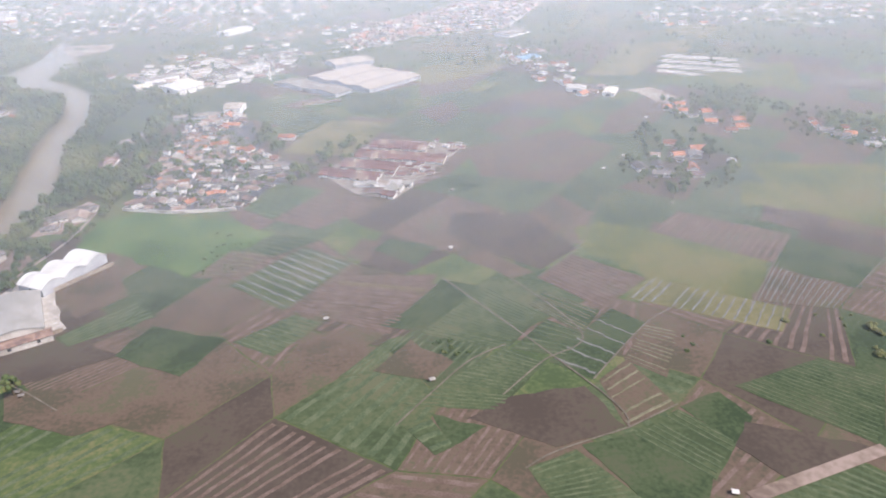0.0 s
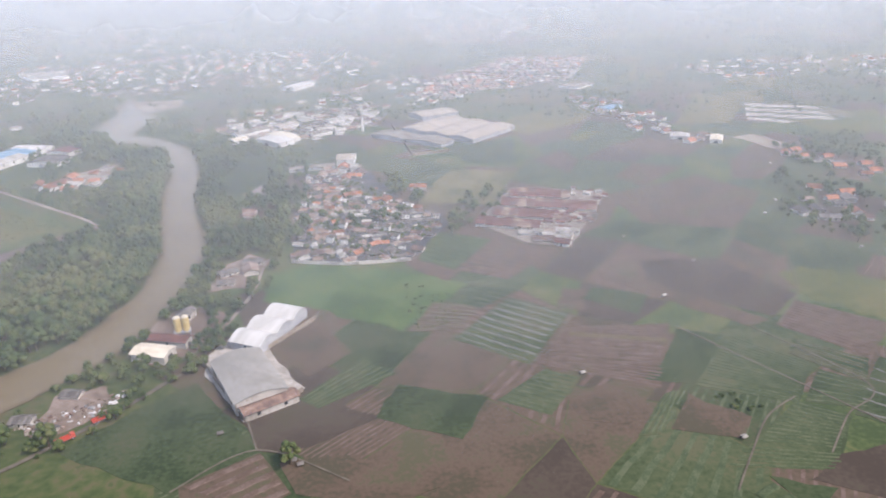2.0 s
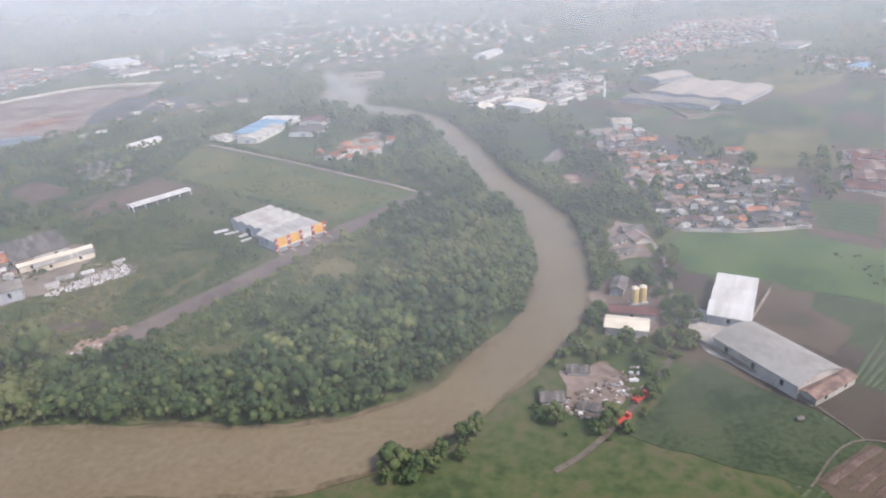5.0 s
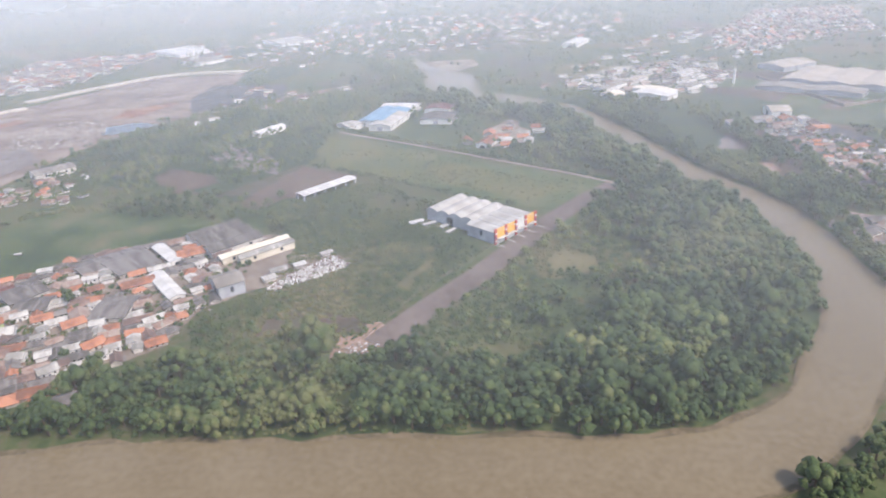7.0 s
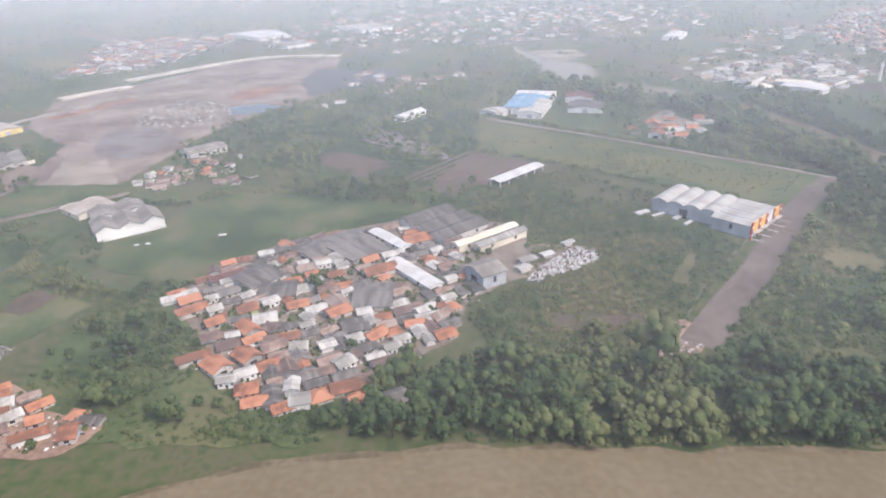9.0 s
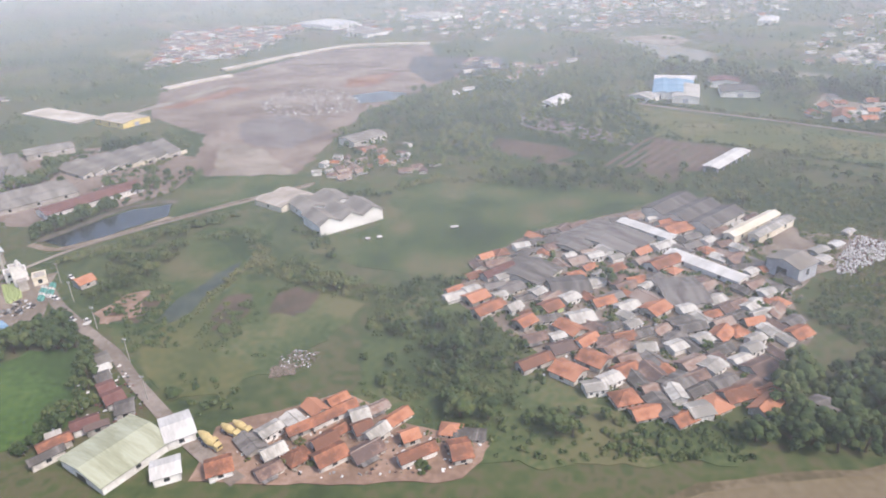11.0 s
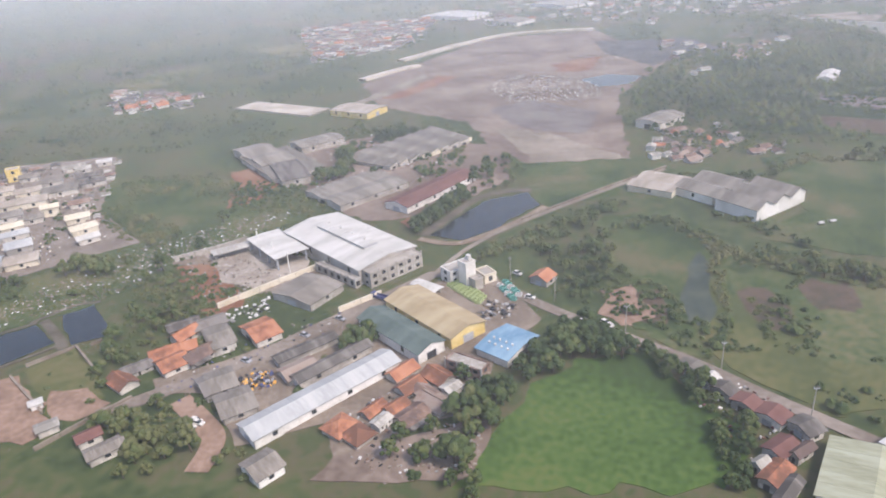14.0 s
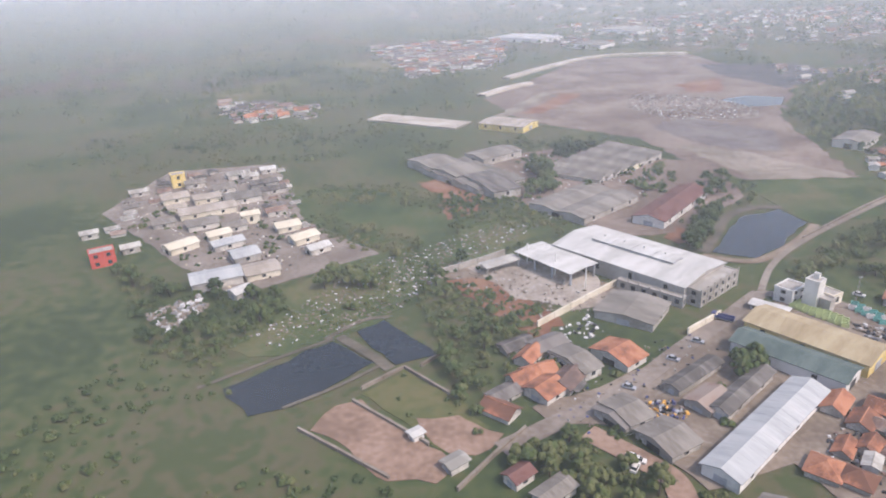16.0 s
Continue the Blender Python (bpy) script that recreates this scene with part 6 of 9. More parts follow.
hall("far_hall", "white hall in the far works quarter", -147.2, 449.1, 13.2, 22.8, 49.5, 3, 1, roof="white_roof", wall="white_wall")
# sheds of the tile-roofed village
hall("grey_factory", "old factory with grey sheet roofs", -342.6, 259.9, 18.3, 22.6, 41.7, 2.6, 1.4, roof="grey_roof", wall="wall", bays=3)
hall("cream_shed", "long cream shed with a skylight strip", -329.0, 249.6, 23.6, 3.3, 40.0, 2.4, 0.7, roof="cream", wall="cream")
hall("cream_shed", "long cream shed with a pale roof", -324.5, 247.3, 18.9, 3.0, 40.4, 2.4, 0.7, roof="pale_roof", wall="cream")
hall("white_shed", "long white-roofed shed among houses", -349.2, 225.9, 20.7, 4.4, -50.7, 1.58, 0.8, roof="white_roof", wall="white_wall")
hall("white_shed", "narrow white-roofed shed among houses", -358.4, 249.4, 17.2, 3.8, -48.2, 1.58, 0.6, roof="white_roof", wall="white_wall")
hall("tiled_hall", "hall with an orange tiled roof", -350.5, 249.4, 8.2, 6.5, 28.4, 1.58, 1.2, roof="terracotta", wall="wall")
hall("grey_hall", "grey-roofed hall with a tall doorway", -329.5, 223.2, 7.6, 8.6, 34.3, 4, 1.3, roof="dusty_roof", wall="grey_wall")
hall("grey_shed", "old shed with a weathered grey sheet roof", -379.5, 242.0, 10.6, 9.4, 51.3, 1.37, 0.9, roof="grey_roof", wall="wall", bays=1)
hall("grey_shed", "old shed with a weathered grey sheet roof", -372.5, 242.8, 6.8, 19.8, 49.5, 1.37, 0.9, roof="grey_roof", wall="wall", bays=1)
hall("grey_shed", "old shed with a weathered grey sheet roof", -367.2, 247.3, 7.1, 20.2, 43.9, 1.37, 0.9, roof="grey_roof", wall="wall", bays=1)
hall("grey_shed", "old shed with a weathered grey sheet roof", -393.6, 225.4, 11.0, 12.9, 52.8, 1.37, 0.9, roof="grey_roof", wall="wall", bays=1)
hall("grey_shed", "old shed with a weathered grey sheet roof", -358.8, 213.2, 9.9, 12.3, 4.1, 1.37, 0.9, roof="grey_roof", wall="wall", bays=1)
hall("grey_shed", "old shed with a weathered grey sheet roof", -384.6, 217.0, 9.3, 8.4, 8.3, 1.37, 0.9, roof="grey_roof", wall="wall", bays=1)
hall("tiled_hall", "hall with an orange tiled roof", -359.0, 228.4, 9.3, 4.7, 33.6, 1.44, 1.2, roof="terracotta", wall="wall")
# white warehouse and the works quarter
hall("white_warehouse", "white warehouse with three gables and dusty roofs", -447.7, 263.1, 12.5, 21.2, -53.8, 3.2, 1.9, roof="dusty_roof", wall="white_wall", bays=3, doors=0, windows=False)
hall("white_warehouse_mid", "middle block of the white warehouse", -456.9, 275.0, 12.6, 17.4, -51.1, 2.4, 1.5, roof="dusty_roof", wall="white_wall", bays=2)
hall("white_warehouse_low", "low rear block of the white warehouse", -470.4, 280.8, 13.4, 14.2, -36.1, 1.9, 0.7, roof="tan_roof", wall="cream", bays=2)
hall("factory_hall", "new factory with a wide white metal roof", -557.6, 243.8, 34.9, 17.1, -45.3, 3.8, 1.2, roof="white_roof", wall="concrete", monitor=0.62)
hall("factory_canopy", "white canopy of the new factory", -576.2, 243.6, 17.5, 8.6, -49.5, 3.3, 0.25, roof="white_roof", wall="grey_wall", posts=True)
block("concrete_block", "unfinished two-storey concrete front of the new factory", -544.2, 229.9, 15.0, 3.4, 43.7, 3.8, 2, bare=True)
block("front_annex", "low unfinished concrete annex along the factory wall", -557.4, 228.8, 15.0, 1.5, -40.0, 2.4, 1, bare=True)
hall("yard_shed", "long open shed with a pale roof at the yard wall", -589.2, 245.0, 9.5, 3.4, 33.0, 1.9, 0.3, roof="worn_white", wall="concrete", posts=True)
hall("roadside_canopy", "low white-roofed stall beside the road", -535.4, 221.2, 7.0, 2.6, -38.0, 1.4, 0.3, roof="white_roof", wall="wall", posts=True)
for x, y in ((-582.5, 247.5), (-576.5, 240.5), (-570.5, 233.5)):
    chimney = tagged(new("vent_pipe"), "thin white vent pipe above the factory canopy", "pipe", "vent pipes of the factory")
    chimney.matrix_world = pose(x, y, 0)
    part("pipe", tube(0.14, 0.14, -0.1, 5.2, n=8).mesh("pipe", "white_wall"), chimney)
    part("cowl", tube(0.24, 0.1, 5.2, 5.5, n=8).mesh("cowl", "white_wall"), chimney)
hall("yellow_hall", "works hall with an ochre yellow roof", -532.9, 207.9, 21.8, 8.8, -47.3, 2.72, 1.2, roof="yellow_roof", wall="yellow_wall")
hall("green_hall", "works hall with a dark green roof and white walls", -539.2, 201.4, 19.5, 6.5, -45.7, 2.46, 1.2, roof="green_roof", wall="white_wall")
hall("blue_hall", "works hall with a bright blue roof", -518.0, 196.7, 7.2, 9.9, -37.7, 1.73, 0.8, roof="blue_roof", wall="white_wall", vents=8, windows=False)
hall("long_hall", "long hall with a pale grey metal roof", -550.6, 182.4, 29.7, 5.5, -135.1, 1.94, 1, roof="steel_blue", wall="white_wall")
hall("grey_long_shed", "long low shed with a weathered grey roof", -551.0, 192.1, 16.3, 3.0, -134.5, 1.73, 0.8, roof="grey_roof", wall="wall")
hall("red_shed", "long shed with a dark red roof and white walls", -538.6, 283.9, 32.8, 8.9, 53.4, 2.2, 1.2, roof="maroon", wall="white_wall")
hall("flat_works", "wide dusty works roof", -563.0, 288.7, 26.2, 19.9, 44.8, 2, 0.7, roof="dusty_roof", wall="concrete", bays=2)
hall("grey_works", "cluster of grey works roofs", -606.3, 328.9, 12.3, 29.9, 38.9, 2.6, 1, roof="dusty_roof", wall="concrete", bays=2)
hall("grey_works", "long grey works roof", -590.2, 307.8, 9.6, 22.0, 27.5, 2.6, 0.8, roof="grey_roof", wall="concrete")
hall("grey_works", "works with pale eaves", -588.8, 344.4, 18.4, 11.3, 38.8, 2.6, 0.8, roof="dusty_roof", wall="concrete")
hall("cream_hall", "hall with a tan roof and yellow walls", -581.0, 396.0, 22.0, 15.0, -30.0, 2.6, 0.8, roof="tan_roof", wall="yellow_wall")
# roofs alternate dark and pale: shading between the rows put into their colour
hall("barrack", "long grey-roofed barrack in a row", -562.9, 316.7, 21.5, 4.0, -33.7, 1.4, 1.3, roof="old_roof", wall="concrete", windows=False, shape="saw")
hall("barrack", "long grey-roofed barrack in a row", -559.6, 320.4, 21.7, 4.1, -35.8, 1.4, 1.3, roof="dusty_roof", wall="concrete", windows=False, shape="saw")
hall("barrack", "long grey-roofed barrack in a row", -556.2, 324.2, 22.1, 4.3, -37.9, 1.4, 1.3, roof="old_roof", wall="concrete", windows=False, shape="saw")
hall("barrack", "long grey-roofed barrack in a row", -552.8, 328.2, 22.4, 4.3, -40.2, 1.4, 1.3, roof="dusty_roof", wall="concrete", windows=False, shape="saw")
hall("barrack", "long grey-roofed barrack in a row", -549.3, 332.2, 22.8, 4.5, -42.6, 1.4, 1.3, roof="old_roof", wall="concrete", windows=False, shape="saw")
hall("barrack", "long grey-roofed barrack in a row", -545.6, 336.4, 23.2, 4.6, -44.7, 1.4, 1.3, roof="dusty_roof", wall="concrete", windows=False, shape="saw")
hall("barrack", "long grey-roofed barrack in a row", -541.9, 340.6, 23.7, 4.7, -47.1, 1.4, 1.3, roof="old_roof", wall="concrete", windows=False, shape="saw")
hall("barrack", "long grey-roofed barrack in a row", -538.1, 345.0, 24.3, 4.8, -49.7, 1.4, 1.3, roof="dusty_roof", wall="concrete", windows=False, shape="saw")
hall("grey_works", "long old works with saw-tooth roofs", -596.7, 319.6, 19.0, 33.3, 37.4, 1.8, 0.8, roof="old_roof", wall="concrete", bays=5, shape="saw", windows=False)
hall("slab_works", "long low tan slab beside the spoil ground", -623.0, 414.0, 50.0, 14.0, -30.0, 0.6, 0.1, roof="bank_stone", wall="concrete", windows=False, doors=0)
hall("roadside_shop", "row of roadside shops with a grey roof", -557.4, 197.2, 12.8, 2.8, 41.0, 1.58, 0.6, roof="grey_roof", wall="wall", windows=False)
hall("roadside_house", "old house with a dusty hipped roof", -557.1, 190.1, 6.2, 4.6, 41.1, 1.44, 0.9, roof="old_tiles", wall="wall")
hall("workshop_yard", "low dusty workshop roof", -562.8, 221.3, 10.6, 12.0, 58.5, 1.73, 0.7, roof="dusty_roof", wall="concrete")
hall("far_works", "works with a pale roof beside red houses", -454.2, 350.6, 17.5, 10.5, 46.0, 2.6, 1, roof="dusty_roof", wall="wall")
hall("lime_hall", "hall with a pale green sheet roof", -469.3, 159.8, 13.1, 12.4, 58.1, 1.73, 1, roof="lime_roof", wall="white_wall")
hall("white_house", "white-roofed workshop beside the road", -460.9, 165.5, 4.9, 7.0, 32.4, 1.87, 0.7, roof="white_roof", wall="white_wall")
hall("corner_house", "house with a dusty hipped roof", -556.3, 164.8, 4.5, 5.2, 47.7, 1.58, 1, roof="dusty_roof", wall="white_wall")
hall("street_house", "pale-roofed house beside the road", -570.8, 186.8, 4.7, 6.8, 31.5, 1.73, 0.8, roof="dusty_roof", wall="wall")
hall("street_house", "pale-roofed house beside the road", -576.9, 201.9, 3.9, 9.2, 35.1, 1.73, 0.8, roof="dusty_roof", wall="wall")
hall("orange_house", "small house with an orange roof beside the paddy", -509.2, 223.7, 4.0, 4.3, 54.7, 1.44, 1.2, roof="terracotta", wall="wall")
hall("roadside_house", "old house with a weathered grey roof", -571.9, 186.4, 5.1, 6.4, 38.2, 1.44, 0.9, roof="grey_roof", wall="wall")
hall("roadside_house", "old house with a dusty hipped roof", -566.0, 180.6, 5.9, 7.2, 32.9, 1.44, 0.9, roof="dusty_roof", wall="wall")
hall("roadside_house", "pale-roofed house with a blue awning", -577.0, 202.4, 4.9, 8.0, 34.2, 1.44, 0.7, roof="dusty_roof", wall="wall")
hall("orange_house", "large house with an orange tiled roof", -568.8, 204.5, 5.5, 8.3, 41.7, 1.44, 1.2, roof="terracotta", wall="wall")
hall("orange_house", "large house with an orange tiled roof", -583.0, 193.4, 5.2, 5.1, 45.0, 1.44, 1.2, roof="terracotta", wall="wall")
hall("roadside_house", "white-roofed house behind the workshop", -458.8, 155.4, 4.3, 4.3, 24.8, 1.73, 0.6, roof="white_roof", wall="white_wall")
hall("lane_house", "house with an orange tiled roof along a lane", -439.0, 165.2, 3.8, 2.1, 35.8, 1.44, 1.1, roof="terracotta", wall="wall")
hall("lane_house", "house with an orange tiled roof along a lane", -433.5, 169.4, 9.0, 2.2, 38.7, 1.44, 1.1, roof="terracotta", wall="white_wall")
hall("lane_house", "house with a pale sheet roof along a lane", -428.5, 168.8, 3.0, 3.7, 24.0, 1.44, 1.1, roof="pale_roof", wall="wall")
hall("lane_house", "house with an orange tiled roof along a lane", -427.5, 165.4, 3.0, 3.2, 30.8, 1.44, 1.1, roof="terracotta", wall="white_wall")
hall("lane_house", "house with a pale sheet roof along a lane", -424.8, 164.2, 4.1, 2.6, 47.5, 1.44, 1.1, roof="pale_roof", wall="wall")
hall("lane_house", "house with an orange tiled roof along a lane", -433.6, 161.9, 4.0, 3.0, 38.4, 1.44, 1.1, roof="terracotta", wall="white_wall")
hall("lane_house", "house with an orange tiled roof along a lane", -432.0, 158.5, 5.2, 3.6, 37.2, 1.44, 1.1, roof="terracotta", wall="wall")
hall("lane_house", "house with a pale sheet roof along a lane", -441.9, 159.4, 3.8, 2.6, 40.2, 1.44, 1.1, roof="pale_roof", wall="white_wall")
hall("lane_house", "house with an orange tiled roof along a lane", -419.0, 163.3, 2.8, 2.7, 27.5, 1.44, 1.1, roof="terracotta", wall="wall")
hall("lane_house", "house with an orange tiled roof along a lane", -417.4, 158.9, 6.5, 2.2, 31.1, 1.44, 1.1, roof="terracotta", wall="white_wall")
hall("lane_house", "house with an orange tiled roof along a lane", -410.2, 159.8, 3.1, 4.7, 14.9, 1.44, 1.1, roof="terracotta", wall="wall")
hall("lane_house", "house with an orange tiled roof along a lane", -450.1, 156.1, 3.9, 4.0, 24.3, 1.44, 1.1, roof="terracotta", wall="white_wall")
hall("roadside_house", "roadside shop house with a weathered brown roof", -485.9, 187.5, 2.2, 4.8, 42.2, 1.51, 0.7, roof="old_roof", wall="wall")
hall("roadside_house", "roadside shop house with a white metal roof", -484.1, 184.2, 2.2, 2.4, 38.7, 1.51, 0.7, roof="white_roof", wall="white_wall")
hall("roadside_house", "roadside shop house with a grey sheet roof", -482.6, 181.2, 2.3, 3.7, 38.9, 1.51, 0.7, roof="grey_roof", wall="wall")
hall("roadside_house", "roadside shop house with a dark red roof", -480.1, 177.6, 2.6, 4.0, 40.4, 1.51, 0.7, roof="maroon", wall="wall")
hall("roadside_house", "roadside shop house with a dark red roof", -477.3, 174.7, 3.2, 4.3, 43.1, 1.51, 0.7, roof="maroon", wall="white_wall")
hall("roadside_house", "roadside shop house with a grey sheet roof", -473.5, 171.6, 3.0, 4.0, 26.1, 1.51, 0.7, roof="grey_roof", wall="wall")
hall("roadside_house", "roadside shop house with a dark red roof", -478.8, 167.1, 4.4, 3.0, 35.3, 1.51, 0.7, roof="maroon", wall="white_wall")
hall("roadside_house", "roadside shop house with a terracotta roof", -481.6, 161.8, 5.0, 2.6, 44.2, 1.51, 0.7, roof="terracotta", wall="wall")
hall("roadside_house", "roadside shop house with a pale sheet roof", -482.9, 163.9, 2.0, 1.4, 33.7, 1.51, 0.7, roof="pale_roof", wall="white_wall")
hall("roadside_house", "roadside shop house with a worn tiled roof", -476.2, 166.3, 3.7, 1.4, 33.9, 1.51, 0.7, roof="old_tiles", wall="wall")
hall("roadside_house", "roadside shop house with a grey sheet roof", -481.1, 158.6, 5.4, 1.7, 48.0, 1.51, 0.7, roof="grey_roof", wall="wall")
# white tower house
block("tower_house", "slim pale four-storey tower house beside the road", -526.2, 223.4, 2.8, 2.8, 40, 6.4, 1, wall="white_wall", openings=False, head=True)
block("tower_annex", "lower grey block against the pale tower house", -524.2, 221.5, 2.2, 2.2, 40, 3.0, 1, wall="concrete", openings=False)
block("white_house", "white flat-roofed house beside the tower", -529.3, 226.8, 5.1, 3.9, 37.8, 3.4, 2, wall="white_wall")
block("side_house", "low pale flat-roofed house beside the tower", -522.1, 225.5, 3.2, 4.1, 32.9, 2.6, 1, wall="cream")
block("brick_house", "half-built dark brick house behind the works", -525.4, 189.1, 7.7, 3.0, -30.9, 3.0, 2, wall="old_tiles", bare=True)
# western quarter of workshops and pale sheds
for roof, x, y, length, width, angle, eave in (
    ("steel_blue", -656.8, 239.8, 11.5, 7.1, 26.6, 2.2), ("white_roof", -648.6, 232.6, 4.2, 3.6, 52.2, 1.6), ("steel_blue", -654.5, 253.9, 6.6, 6.2, 33.7, 2.0),
    ("steel_blue", -662.0, 262.3, 8.2, 4.5, 36.6, 1.8), ("cream", -666.9, 268.9, 6.2, 4.5, 38.0, 1.8), ("tan_roof", -647.3, 244.3, 8.0, 6.8, 28.9, 1.8),
    ("cream", -674.3, 260.9, 8.0, 5.0, 48.6, 1.9), ("tan_roof", -677.9, 289.8, 16.6, 7.0, 29.0, 2.0), ("dusty_roof", -675.0, 278.3, 8.6, 6.4, 29.0, 1.8),
    ("dusty_roof", -664.5, 275.4, 6.6, 5.0, 31.0, 1.8), ("cream", -661.6, 281.0, 5.0, 3.6, 30.0, 3.0), ("tan_roof", -682.9, 302.3, 8.2, 6.0, 30.7, 1.8),
    ("dusty_roof", -680.8, 312.6, 7.0, 6.5, 27.0, 1.8), ("old_roof", -671.0, 302.1, 11.0, 8.6, 29.0, 2.0), ("tan_roof", -694.1, 303.4, 8.2, 6.8, 32.0, 1.8),
    ("dusty_roof", -693.5, 319.0, 6.4, 5.6, 29.0, 1.8), ("pale_roof", -681.4, 328.7, 8.0, 4.6, 33.0, 1.7), ("pale_roof", -676.0, 326.0, 5.4, 4.4, 28.0, 1.7),
    ("white_roof", -671.9, 334.1, 5.2, 3.7, 24.0, 1.7), ("cream", -641.9, 265.4, 7.2, 4.8, 42.6, 1.8), ("white_roof", -636.2, 257.7, 5.8, 3.6, 41.8, 1.7),
    ("cream", -648.8, 274.5, 6.6, 5.0, 30.0, 1.8), ("pale_roof", -688.3, 260.8, 4.6, 3.5, 34.0, 1.6), ("pale_roof", -709.4, 310.3, 6.0, 3.4, 33.0, 1.6),
    ("dusty_roof", -687.2, 279.2, 6.0, 3.8, 29.0, 1.6), ("pale_roof", -705.7, 271.5, 4.5, 3.0, 32.6, 1.6), ("tan_roof", -689.0, 293.0, 5.5, 4.0, 30.0, 1.6),
    ("grey_roof", -668.5, 317.0, 9.0, 5.0, 29.0, 1.8), ("grey_roof", -663.0, 309.5, 8.0, 4.6, 29.0, 1.8), ("old_tiles", -656.0, 288.0, 6.0, 4.2, 30.0, 1.6)):
    words = {"steel_blue": "workshop with a pale blue-grey sheet roof", "white_roof": "small shed with a bright white roof", "cream": "house with a cream sheet roof and pale walls", "tan_roof": "low workshop with a dusty tan roof",
             "dusty_roof": "old shed with a dusty grey roof", "old_roof": "wide shed with a dark weathered roof", "pale_roof": "small house with a pale metal roof", "grey_roof": "shed with a dark grey sheet roof", "old_tiles": "old house with worn brown tiles"}
    hall("workshop", words[roof] + " on paved ground", x, y, length, width, angle, eave, 0.8, roof=roof, wall="cream" if roof in ("tan_roof", "cream") else "wall", category="workshop")
block("yellow_house", "tall yellow flat-roofed house at the edge of grassland", -699.5, 319.5, 4.6, 4.2, 30, 5.0, 2, wall="yellow_wall", category="house")
block("red_house", "red-walled flat-roofed house under trees", -691.5, 252.5, 6.0, 4.2, 33, 4.2, 2, wall="red_paint", category="house")
village([(-712, 296), (-709, 330), (-690, 338), (-698, 300), (-690, 262), (-702, 268)], 5.0, 30, [3, 3, 9, 4, 8], "western quarter", "in the western quarter", 24, turn=6, size=0.62, skip=0.35)
village([(-684, 330), (-668, 338), (-652, 300), (-634, 262), (-628, 254), (-640, 258), (-660, 292)], 4.6, 30, [3, 9, 8], "western quarter", "in the western quarter", 34, turn=6, size=0.55, skip=0.4)
# tile-roofed houses at the front of the village
for roof, wall, x, y, length, width, angle in (
    ("terracotta", "wall", -407.1, 211.8, 5.2, 4.2, 37), ("terracotta", "wall", -404.4, 206.5, 7.6, 3.8, 39), ("terracotta", "lime_paint", -390.2, 206.8, 4.7, 4.1, 35), ("pale_roof", "white_wall", -384.0, 201.8, 5.5, 4.7, 20),
    ("terracotta", "wall", -396.4, 200.4, 4.2, 3.6, 40), ("terracotta", "wall", -386.9, 197.5, 5.8, 4.0, -52), ("terracotta", "white_wall", -384.1, 192.4, 5.1, 2.8, 41), ("terracotta", "wall", -383.7, 185.7, 5.4, 4.6, -40),
    ("terracotta", "wall", -389.3, 181.8, 5.6, 4.8, -40), ("terracotta", "wall", -395.6, 185.0, 7.3, 2.9, 32), ("pale_roof", "white_wall", -372.6, 189.4, 3.8, 3.0, 7), ("terracotta", "wall", -366.7, 205.3, 5.7, 4.6, 40), ("pale_roof", "white_wall", -398.5, 206.7, 3.4, 2.8, 37), ("maroon", "wall", -401.4, 225.2, 9.7, 2.9, 41)):
    words = {"terracotta": "house with a bright orange tiled roof", "pale_roof": "house with a pale metal roof", "maroon": "long house with a dark red roof"}
    hall("tiled_house", ("lime-walled " if wall == "lime_paint" else "") + words[roof] + " in a crowded village", x, y, length, width, angle, 1.5, 1.0, roof=roof, wall=wall, category="house")
hall("yard_hut", "small hut with a pale flat sheet roof beside a bare yard", -597.7, 175.4, 3.2, 2.3, 40, 1.3, 0.3, roof="pale_roof", wall="wall", windows=False, category="hut")
hall("yard_hut", "tiny white hut at the end of a yard wall", -604.0, 182.0, 1.9, 1.6, 40, 1.2, 0.2, roof="white_roof", wall="white_wall", windows=False, category="hut")
hall("roadside_house", "low house with a dark red roof beside the road", -588.6, 172.6, 3.6, 2.6, 42, 1.4, 0.7, roof="maroon", wall="wall", category="house")
hall("roadside_house", "low shed with a dusty pale roof beside the road", -584.0, 169.4, 5.6, 3.0, 42, 1.4, 0.5, roof="dusty_roof", wall="wall", category="house")
boundary_wall([(-597.2, 170.5), (-592.1, 177.6), (-586.8, 184.2)], 0.7, "sand", "low tan wall along the village road")
